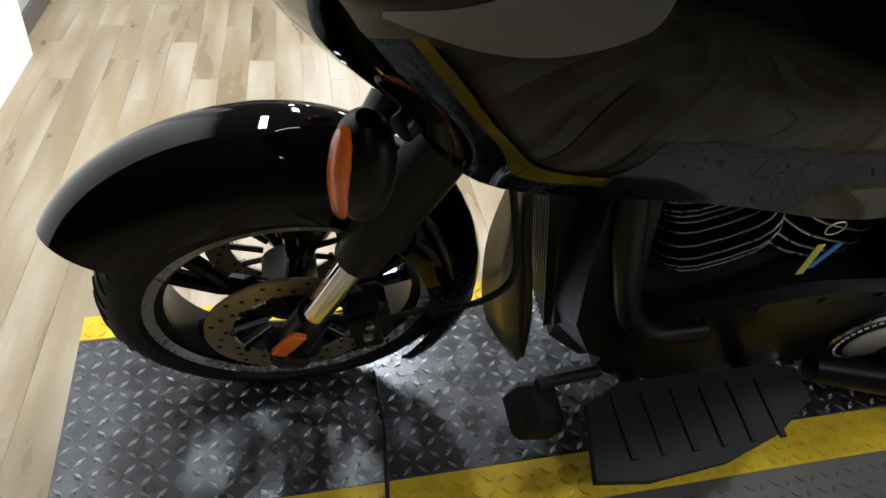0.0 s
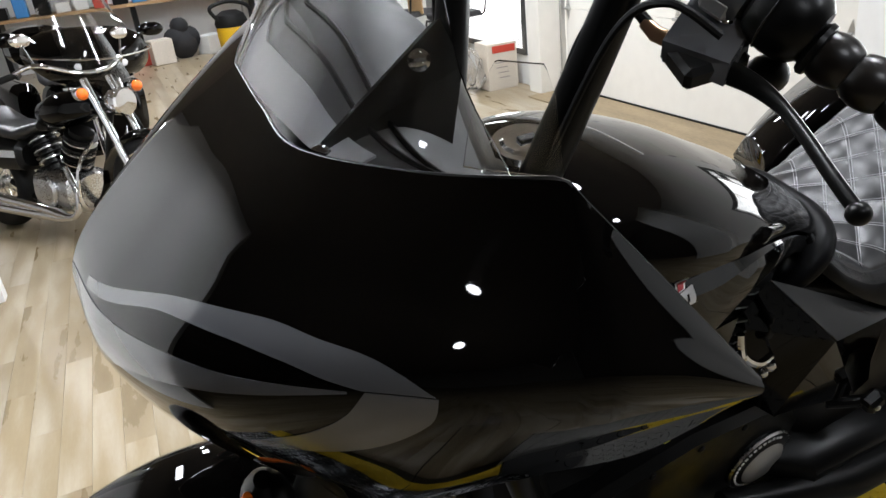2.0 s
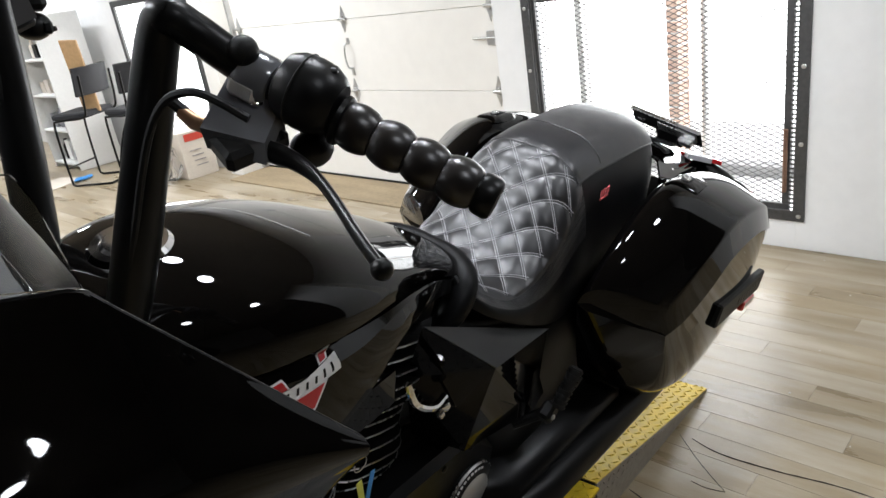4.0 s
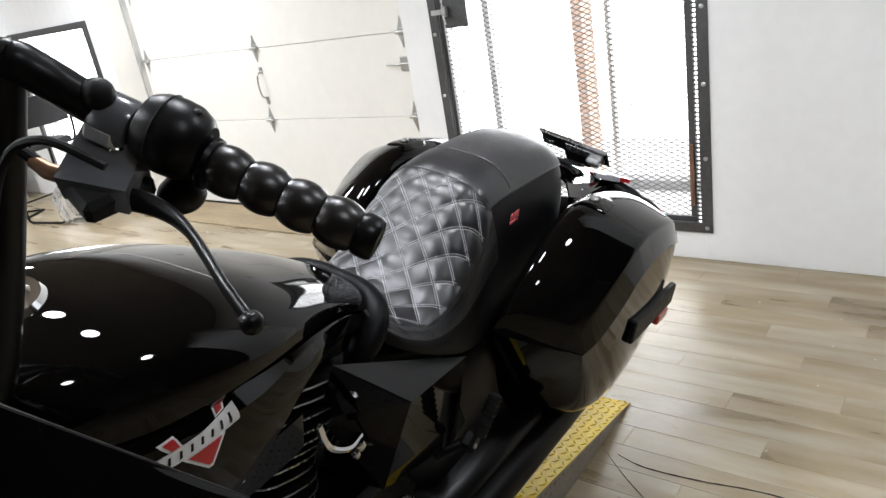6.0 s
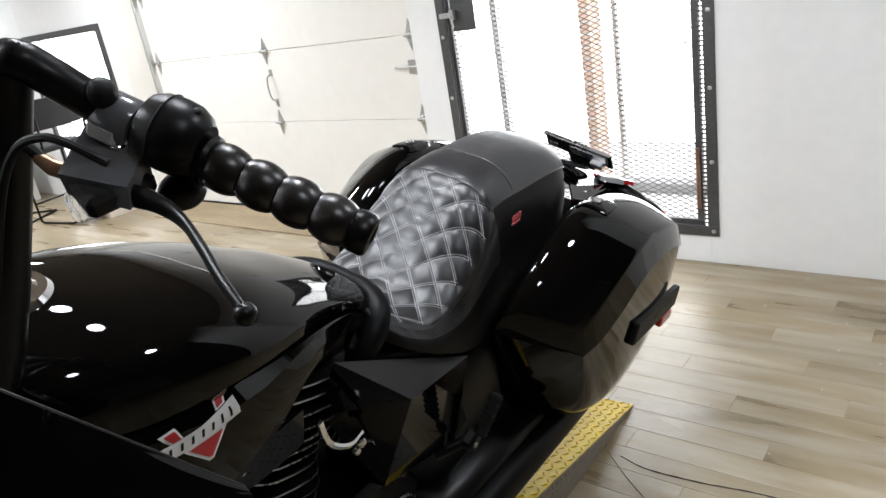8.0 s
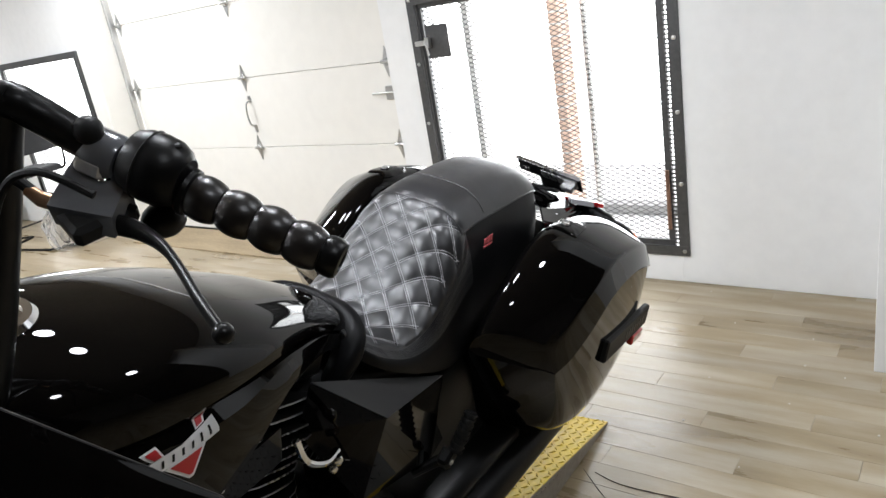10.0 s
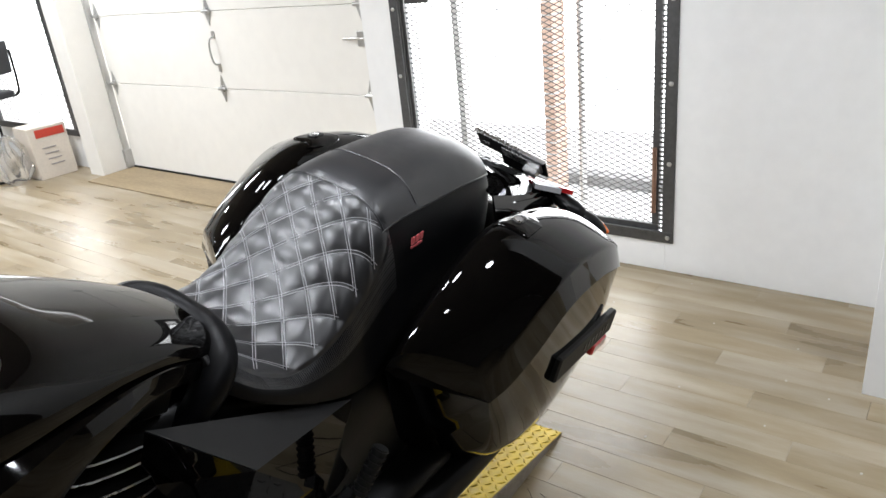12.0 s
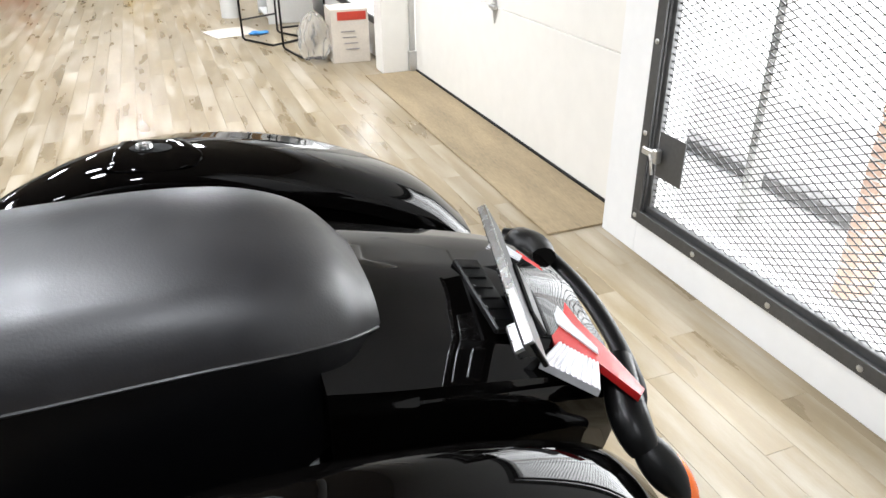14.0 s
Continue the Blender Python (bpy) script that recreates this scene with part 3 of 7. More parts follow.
def tread(g, x0, x1, y0, y1, zf, pitch=0.03, lug=0.029, seed=1):
    """Raised lozenges in alternating directions; zf(x) is the plate's height."""
    i = 0
    y = y0 + pitch / 2
    while y < y1 - 0.008:
        x = x0 + pitch / 2
        j = 0
        while x < x1 - 0.008:
            a = radians(45 if (i + j) % 2 else -45)
            u = Vector((math.cos(a), math.sin(a), 0)) * lug / 2
            w = Vector((-math.sin(a), math.cos(a), 0)) * 0.0052
            c = Vector((x, y, 0))
            pts = [c - u, c - w, c + u, c + w]
            z = zf(x)
            lo = [Vector((p.x, p.y, zf(p.x) - 0.0004)) for p in pts]
            hi = [Vector((c.x + (p.x - c.x) * 0.55, c.y + (p.y - c.y) * 0.45, z + 0.003)) for p in pts]
            g.put(lo + hi, [(4, 5, 6, 7)] + [(k, (k + 1) % 4, 4 + (k + 1) % 4, 4 + k) for k in range(4)])
            x += pitch
            j += 1
        y += pitch
        i += 1
    return g


lift = thing("lift_table", "low black tread-plate motorcycle lift with yellow painted edges", "lift table", at=LIFT)
part("table_body", Geo().box(((PX0 + PX1) / 2, (PY0 + PY1) / 2, PZ / 2 - 0.004), (PX1 - PX0 - 0.01, PY1 - PY0 - 0.01, PZ - 0.012)), SATIN, lift)
Y1, Y2 = PY0 + 0.105, PY1 - 0.075
flat = lambda x: PZ
for nm, y0, y1, m in (("deck_plate", Y1, Y2, TREAD), ("yellow_edge", PY0, Y1, YELLOW), ("yellow_edge", Y2, PY1, YELLOW)):
    d = part(nm, Geo().box(((PX0 + PX1) / 2, (y0 + y1) / 2, PZ - 0.005), (PX1 - PX0, y1 - y0 - 0.001, 0.01), ch=0.001), m, lift)
    tagged(part("tread", tread(Geo(), PX0, PX1, y0, y1, flat), LUG if m is TREAD else m, d, smooth=0), kind="stuff")
# side wing beside the deck
part("side_wing", Geo().box((0.95, 0.65, PZ - 0.008), (1.0, 0.35, 0.012), ch=0.002), BARE, lift, "worn grey tread-plate side wing")
tagged(part("tread", tread(Geo(), 0.46, 1.44, 0.48, 0.79, lambda x: PZ - 0.002), BARE, lift, smooth=0), kind="stuff")
# ramp down to the floor
ramp = thing("lift_ramp", "tread-plate lift ramp with a wide yellow edge and bare metal side", "ramp", at=LIFT)
RX0, RX1, RY0, RY1 = 1.512, 2.345, 0.886, 1.4
slope = lambda x: PZ * (1 - (x - RX0) / (RX1 - RX0)) * 0.97 + 0.006
part("ramp_body", Geo().prism([(RX0, RY0 - 0.03, 0.0), (RX1, RY0 - 0.03, 0.0), (RX1, RY0 - 0.03, 0.003), (RX0, RY0 - 0.03, PZ - 0.008)], (0, RY1 - RY0 + 0.028, 0)), SATIN, ramp, smooth=0)
# the flank folds down from the top edge and leans in to the floor
ET, EB = RY0 - 0.074, RY0 - 0.044
flank = part("ramp_side", Geo().prism([(RX0, ET, slope(RX0) - 0.004), (RX0, EB, 0.0), (RX1, EB, 0.0), (RX1, ET, 0.002)], (0, 0.006, 0)), DUSTY, ramp, "worn bare tread-plate ramp side", smooth=0)
lugs = tread(Geo(), RX0, RX1 - 0.12, 0.0, 0.15, lambda x: 0.0)
lugs.v = [(x, ET + (EB - ET) * q / 0.15 - z, (slope(x) - 0.006) * (1 - q / 0.15)) for x, q, z in lugs.v]
tagged(part("tread", lugs, DUSTY, flank, smooth=0), kind="stuff")
for nm, y0, y1, m in (("yellow_edge", ET, RY0 + 0.11, YELLOW), ("ramp_plate", RY0 + 0.11, RY1, TREAD)):
    d = part(nm, Geo().prism([(RX0, y0 + 0.001, slope(RX0) - 0.003), (RX1, y0 + 0.001, slope(RX1) - 0.003), (RX1, y0 + 0.001, slope(RX1)), (RX0, y0 + 0.001, slope(RX0))], (0, y1 - y0 - 0.002, 0)), m, ramp, smooth=0)
    tagged(part("tread", tread(Geo(), RX0, RX1, y0, y1, slope), m, d, smooth=0), kind="stuff")
tagged(part("floor_strap", Geo().tube([(0.093, 1.2, PZ + 0.006), (0.1, 1.05, PZ + 0.006), (0.086, 0.86, PZ + 0.006), (0.08, 0.8, 0.1), (0.08, 0.6, 0.012), (0.06, 0.2, 0.012)], 0.008, 8, flat=0.5), MATT), "thin black strap lying across the lift", "strap")

# ---- the black touring motorcycle on the lift ----
BIKE = Matrix.Translation((1.951, 1.358, PZ + 0.002)) @ pose(0, 0, 0, 0, 0, 3.0) @ pose(0, 0, 0, 15.5, 0, 0) @ Matrix.Translation((-1.95, 0, 0))
bike = thing("motorcycle", "gloss black touring motorcycle with quilted seat, leaning on its side stand", "motorcycle", at=BIKE)
FW = Vector((-0.08, 0, 0.325))  # front axle


def wheel_ring(c, r, w, prof):
    return Geo().lathe([(r + a, w * b) for a, b in prof], c, (0, 1, 0), 64)


def build_wheel(name, c, r, w, rim_r, label):
    wheel = part(name, Geo().lathe([(0.04, -0.055), (0.05, -0.05), (0.05, 0.05), (0.04, 0.055), (0.015, 0.06), (0.015, -0.06), (0.04, -0.055)], c, (0, 1, 0), 32), SATIN, bike, label)
    prof = []
    for k in range(13):
        a = math.pi * k / 12
        prof.append((r - 0.5 * w + 0.5 * w * math.sin(a) ** 0.8 if 0 < k < 12 else r - 0.5 * w, -0.5 * w * math.cos(a)))
    prof = [(rim_r, -0.36 * w)] + prof + [(rim_r, 0.36 * w)]
    part("tyre", Geo().lathe(prof, c, (0, 1, 0), 72), RUBBER, wheel)
    grooves = Geo()
    for k in range(48):
        a = 2 * math.pi * k / 48
        for s in (-1, 1):
            p = []
            for q in range(5):
                f = q / 4
                aa = a + 0.1 * f
                yy = s * w * (0.08 + 0.3 * f)
                rr = r - 0.5 * w + 0.5 * w * math.sin(math.acos(min(1, abs(yy) / (0.5 * w)))) ** 0.8 + 0.0008
                p.append(c + Vector((rr * math.cos(aa), yy, rr * math.sin(aa))))
            grooves.tube(p, 0.0022, 4)
    part("tread_groove", grooves, MATT, wheel)
    part("rim", Geo().lathe([(rim_r + 0.002, -0.38 * w), (rim_r + 0.012, -0.36 * w), (rim_r + 0.01, -0.33 * w), (rim_r - 0.016, -0.31 * w), (rim_r - 0.02, 0), (rim_r - 0.016, 0.31 * w), (rim_r + 0.01, 0.33 * w), (rim_r + 0.012, 0.36 * w), (rim_r + 0.002, 0.38 * w), (rim_r - 0.026, 0.3 * w), (rim_r - 0.03, 0), (rim_r - 0.026, -0.3 * w), (rim_r + 0.002, -0.38 * w)], c, (0, 1, 0), 72), SATIN, wheel)
    part("rim_lip", Geo().lathe([(rim_r - 0.012, -0.405 * w), (rim_r + 0.01, -0.435 * w), (rim_r + 0.016, -0.4 * w), (rim_r - 0.006, -0.36 * w), (rim_r - 0.012, -0.405 * w)], c, (0, 1, 0), 72), ALLOY, wheel, "machined silver rim lip")
    for k in range(5):
        a = 2 * math.pi * (k + 0.15) / 5
        for d in (-0.16, 0.16):
            u = Vector((math.cos(a), 0, math.sin(a)))
            v = Vector((math.cos(a + d), 0, math.sin(a + d)))
            part("spoke", Geo().tube([c + u * 0.04 + Vector((0, -0.02, 0)), c + (u * 0.5 + v * 0.5) * 0.13 + Vector((0, -0.026, 0)), c + v * (rim_r - 0.018)], [0.016, 0.012, 0.014], 8, flat=1.3), PAINT, wheel)
    return wheel


fw = build_wheel("front_wheel", FW, 0.325, 0.135, 0.243, "black front wheel with silver rim lip")
build_wheel("rear_wheel", Vector((1.6, 0, 0.33)), 0.33, 0.185, 0.215, "black rear wheel behind the saddlebags")
for s in (-1, 1):
    disc = part("brake_disc", Geo().lathe([(0.105, s * 0.088), (0.152, s * 0.088), (0.152, s * 0.093), (0.105, s * 0.093), (0.105, s * 0.088)], FW, (0, 1, 0), 48), ROTOR, fw, "bronze-grey drilled brake disc")
    holes = Geo()
    for k in range(36):
        a = 2 * math.pi * k / 36
        rr = 0.116 + 0.012 * (k % 3)
        holes.lathe([(0.0, s * 0.0935), (0.0045, s * 0.0935), (0.0045, s * 0.0875), (0.0, s * 0.0875)], FW + Vector((rr * math.cos(a), 0, rr * math.sin(a))), (0, 1, 0), 8)
    for k in range(10):
        carrier = Geo()
        a = 2 * math.pi * k / 10
        u = Vector((math.cos(a), 0, math.sin(a)))
        carrier.tube([FW + u * 0.045 + Vector((0, s * 0.075, 0)), FW + u * 0.107 + Vector((0, s * 0.09, 0))], 0.006, 6)
        carrier.ball(FW + u * 0.104 + Vector((0, s * 0.094, 0)), 0.007, 8)
        part("disc_arm", carrier, SATIN, fw)
    tagged(part("disc_holes", holes, MATT, disc), kind="stuff")

# front mudguard: a wide shell round the wheel, with deep sides
def guard(u, v):
    side = (v - 0.5) * 2
    deg = -38 + (189 - 12 * abs(side)) * u
    f = min(1, max(0, (deg - 15) / 85))
    th = side * math.pi / 2
    r = 0.347 + 0.067 * f * f * (3 - 2 * f) - 0.105 * (1 - math.cos(th)) * (0.8 if u < 0.2 else 1)
    a = radians(deg)
    return FW + Vector((r * math.cos(a), 0.094 * math.sin(th), r * math.sin(a)))


part("front_mudguard", Geo().sheet(guard, 64, 28, 0.005), PAINT, bike, "gloss black front mudguard")

# forks
for s in (-1, 1):
    turn = 0.06 if s > 0 else 0
    low, mid, top = Vector((-0.085 + turn, s * 0.125, 0.325)), Vector((turn, s * 0.13, 0.585)), Vector((0.20 + turn, s * 0.135, 1.06))
    d = (top - low).normalized()
    leg = part("fork_leg", Geo().tube([low - d * 0.05, low, low + d * 0.1], [0.026, 0.034, 0.03], 16), SATIN, bike, "black fork leg")
    part("fork_tube", Geo().tube([low + d * 0.07, low + d * 0.34], 0.023, 20), CHROME, leg, "bare chrome fork tube")
    part("fork_cover", Geo().tube([low + d * 0.27, low + d * 0.275, low + d * 0.42, low + d * 0.66], [0.03, 0.038, 0.041, 0.043], 20), SATIN, leg, "satin black fork cover")
    part("axle_clamp", Geo().box(FW + Vector((-0.005, s * 0.125, 0.0)), (0.08, 0.045, 0.075), Euler((0, radians(-25), 0)), 0.012).lathe([(0, s * 0.02), (0.02, s * 0.02), (0.02, s * 0.045), (0, s * 0.048)], FW + Vector((0, s * 0.12, 0)), (0, 1, 0), 16), SATIN, leg)
    part("fork_reflector", Geo().box(Vector((-0.093, s * 0.158, 0.385)), (0.028, 0.012, 0.068), Euler((0, radians(32), 0)), 0.006), AMBER, leg, "amber fork reflector")
    cal = part("brake_caliper", Geo().box(FW + Vector((0.125, s * 0.1, 0.04)), (0.075, 0.06, 0.125), Euler((0, radians(-12), 0)), 0.016).box(FW + Vector((0.118, s * 0.135, 0.04)), (0.05, 0.02, 0.1), Euler((0, radians(-12), 0)), 0.008), SATIN, leg, "black brake caliper")
    for k in (-0.04, 0.0, 0.04):
        part("caliper_bolt", Geo().lathe([(0.0, 0), (0.008, 0), (0.008, s * 0.01), (0, s * 0.012)], FW + Vector((0.12, s * 0.144, 0.04 + k)), (0, 1, 0), 10), ALLOY, cal)
    back = 0.1 if s > 0 else 0
    sig = part("front_indicator", Geo().ball((-0.012 + back, s * 0.24, 0.91), 0.058, 20, (0.6, 0.75, 1.25)), SATIN, bike, "black front indicator pod with amber lens")
    part("lens", Geo().ball((-0.033 + back, s * 0.25, 0.91), 0.058, 20, (0.28, 0.46, 1.12)), AMBER, sig, "amber lens")
    part("stalk", Geo().tube([(0.03, s * 0.21, 0.93), (0.12, s * 0.14, 0.95)], 0.016), SATIN, sig)
part("brake_hose", Geo().tube(curve([(0.17, -0.17, 0.86), (0.21, -0.19, 0.72), (0.23, -0.2, 0.6), (0.19, -0.19, 0.52), (0.12, -0.16, 0.46), (0.06, -0.15, 0.42)], 30), 0.0055, 8), MATT, bike, "thin black brake hose")
part("steering_stem", Geo().box((0.2, 0, 0.98), (0.09, 0.36, 0.08), Euler((0, radians(23), 0)), 0.02).tube([(0.17, 0, 0.86), (0.3, 0, 1.2)], 0.04), SATIN, bike, "black fork yoke")

# fairing: a net of stations from the nose round to the rear corner (left side; the right is its mirror)
NETF = [
    [(0.087, 0, 1.362), (-0.04, 0, 1.275), (-0.132, 0, 1.158), (-0.105, 0, 0.99), (-0.02, 0, 0.88)],
    [(0.084, -0.1, 1.36), (-0.03, -0.13, 1.285), (-0.118, -0.14, 1.17), (-0.085, -0.13, 1.03), (-0.018, -0.1, 0.935)],
    [(0.09, -0.19, 1.357), (0.014, -0.256, 1.304), (-0.045, -0.305, 1.225), (-0.02, -0.28, 1.08), (0.03, -0.2, 0.955)],
    [(0.165, -0.285, 1.365), (0.13, -0.355, 1.311), (0.105, -0.422, 1.25), (0.1, -0.39, 1.1), (0.08, -0.325, 0.985)],
    [(0.265, -0.355, 1.37), (0.257, -0.41, 1.294), (0.25, -0.465, 1.215), (0.245, -0.435, 1.11), (0.24, -0.408, 1.045)],
    [(0.352, -0.411, 1.268), (0.354, -0.442, 1.23), (0.357, -0.474, 1.178), (0.355, -0.455, 1.11), (0.355, -0.445, 1.06)],
    [(0.455, -0.474, 1.146), (0.456, -0.478, 1.142), (0.457, -0.481, 1.136), (0.453, -0.475, 1.124), (0.446, -0.465, 1.108)],
]
STOPS = (0, 1, 2, 3, 3.8, 4, 4.2, 5, 6)
smooth_fair = net(NETF)
sharp = []
for k in STOPS:
    row = [smooth_fair(k / 6, j / 4) for j in range(5)]
    if k in (3.8, 4.2):  # keeps the corner of the top edge sharp
        a, b = (Vector(NETF[int(k)][0]), Vector(NETF[int(k) + 1][0]))
        row[0] = a.lerp(b, k % 1)
    sharp.append(row)
sharp_fair = net(sharp)


def fair(u, v):
    x = min(max(u, 0), 1) * 6
    i = max(j for j in range(8) if STOPS[j] <= x)
    return sharp_fair((i + (x - STOPS[i]) / (STOPS[i + 1] - STOPS[i])) / 8, v)




def swept(g):
    """The far half lies further back than the near one, as the bars are turned."""
    g.v = [(x + (0.3 * min(1, y / 0.42) ** 1.2 * max(0, (0.44 - x) / 0.44) if y > 0 else 0), y, z) for x, y, z in g.v]
    return g


part("fairing", swept(Geo().sheet(lambda u, v: fair(u, v), 60, 36, 0.005).mirror()), PAINT, bike, "gloss black front fairing")


def on_fairing(u, v, off=0.0025):
    p = fair(u, v)
    off = -off
    du, dv = fair(min(1, u + 0.01), v) - fair(max(0, u - 0.01), v), fair(u, min(1, v + 0.01)) - fair(u, max(0, v - 0.01))
    n = du.cross(dv).normalized()
    return p + n * off


def ribbon(a, b, n=40, off=0.0025):
    """A strip on the fairing between two paths of (u, v)."""
    return Geo().sheet(lambda i, j: on_fairing(*(cat([(*q, 0) for q in a], i).lerp(cat([(*q, 0) for q in b], i), j)).xy, off), n, 6, 0.003)


def flipped(g):
    g.v = [(x, -y, z) for x, y, z in g.v]
    g.f = [f[::-1] for f in g.f]
    return g


brow = part("headlight_brow", swept(ribbon([(0.1, 0.43), (0.19, 0.385), (0.28, 0.35), (0.37, 0.35), (0.42, 0.385), (0.46, 0.42), (0.505, 0.49)], [(0.1, 0.452), (0.18, 0.418), (0.26, 0.385), (0.34, 0.395), (0.39, 0.425), (0.425, 0.46), (0.45, 0.48)]).mirror()), GREY, bike, "grey headlight brow trim")
part("brow_return", ribbon([(0.507, 0.493), (0.502, 0.55), (0.465, 0.605), (0.42, 0.63), (0.36, 0.63)], [(0.452, 0.483), (0.44, 0.53), (0.425, 0.56), (0.4, 0.59), (0.36, 0.62)]), GREY, brow)
part("brow_return", swept(flipped(ribbon([(0.507, 0.493), (0.502, 0.55), (0.465, 0.605), (0.42, 0.63), (0.36, 0.63)], [(0.452, 0.483), (0.44, 0.53), (0.425, 0.56), (0.4, 0.59), (0.36, 0.62)]))), GREY, brow)
part("nose_trim", swept(ribbon([(0.0, 0.48), (0.12, 0.455), (0.21, 0.45), (0.28, 0.45), (0.36, 0.465), (0.44, 0.482)], [(0.0, 0.66), (0.1, 0.61), (0.2, 0.54), (0.28, 0.515), (0.36, 0.5), (0.44, 0.486)]).mirror()), GREY, brow)
# edge bead along the fairing's top
part("fairing_lip", swept(Geo().tube([on_fairing(i / 40, 0.004, 0.0) for i in range(41)], 0.005, 8).mirror()), SATIN, bike)
# inner fairing and dash hump
NETD = [
    [(0.095, 0, 1.35), (0.195, 0, 1.425), (0.3, 0, 1.38), (0.36, 0, 1.22)],
    [(0.1, -0.12, 1.35), (0.195, -0.09, 1.422), (0.29, -0.09, 1.385), (0.36, -0.12, 1.22)],
    [(0.12, -0.2, 1.345), (0.2, -0.19, 1.36), (0.28, -0.19, 1.32), (0.34, -0.2, 1.2)],
    [(0.185, -0.28, 1.352), (0.22, -0.255, 1.325), (0.28, -0.255, 1.28), (0.34, -0.265, 1.18)],
    [(0.272, -0.348, 1.357), (0.28, -0.325, 1.315), (0.31, -0.315, 1.26), (0.35, -0.315, 1.16)],
    [(0.352, -0.402, 1.268), (0.36, -0.39, 1.22), (0.37, -0.38, 1.15), (0.37, -0.38, 1.08)],
]
dashn = net(NETD)
part("inner_panel", swept(Geo().sheet(lambda u, v: dashn(u, 0.62 + 0.38 * v), 30, 8, 0.004).mirror()), SATIN, bike, "black lower inner fairing panel")
part("inner_fairing", swept(Geo().sheet(lambda u, v: dashn(u * (0.75 if v > 0.3 else 0.75), 0.62 * v), 30, 12, 0.004).mirror()), DASH, bike, "dark grey inner fairing and dash")
hood = part("cowl_panel", swept(Geo().sheet(lambda u, v: dashn(u * 0.46, 0.135 * v) + Vector((-0.004, 0, 0.004)), 24, 5, 0.003).mirror()), mat("pale_satin_cowl", (0.6, 0.6, 0.63), 0.35, vary=0.06, grain=5), bike, "pale satin cowl panel under the windshield")
for v0 in (0.2, 0.27):
    part("hood_groove", swept(Geo().tube([dashn(u * 0.02, v0) + Vector((-0.001, 0, 0.002)) for u in range(0, 32)], 0.003, 6).mirror()), MATT, hood)

# windshield
WB = [(0.089, 0, 1.364), (0.086, -0.1, 1.362), (0.093, -0.19, 1.357), (0.165, -0.268, 1.348), (0.256, -0.288, 1.332)]
WT = [(0.278, 0, 1.545), (0.268, -0.1, 1.515), (0.252, -0.165, 1.46), (0.245, -0.22, 1.4), (0.258, -0.29, 1.34)]


def shield_side(u, v):
    a = (u - 0.5) * 2
    p, q = cat(WB, abs(a)), cat(WT, abs(a))
    r = p.lerp(q, v) + Vector((-0.02, -0.004, 0.012)) * math.sin(math.pi * v) * (1 - abs(a) ** 3)
    return Vector((r.x, math.copysign(r.y, a), r.z))


ws = part("windshield", swept(Geo().sheet(shield_side, 48, 16, 0.004)), SCREEN, bike, "low clear windshield")
for s in (-1,):
    br = part("shield_bracket", Geo().prism([(0.088, s * 0.186, 1.338), (0.238, s * 0.166, 1.446), (0.258, s * 0.178, 1.4), (0.225, s * 0.215, 1.30)], (0.006, s * 0.004, 0.004)), MATT, bike, "black windshield bracket with bolts", smooth=0)
    for c in ((0.112, s * 0.186, 1.346), (0.219, s * 0.176, 1.416)):
        part("bolt", Geo().lathe([(0.0, -0.004), (0.011, -0.004), (0.011, 0.005), (0.006, 0.008), (0.0, 0.008)], c, (-0.35, s * 0.9, 0.3), 14), CHROME, br)

part("air_wing", Geo().sheet(lambda u, v: Vector((0.212 + 0.056 * u - 0.012 * v, -0.312 - 0.042 * u + 0.012 * v, 1.372 + v * 0.098 * min(1, (u / 0.3) ** 0.5) * (1 - 0.25 * max(0, u - 0.85) / 0.15))), 24, 10, 0.003), SCREEN, bike, "small clear wind deflector")

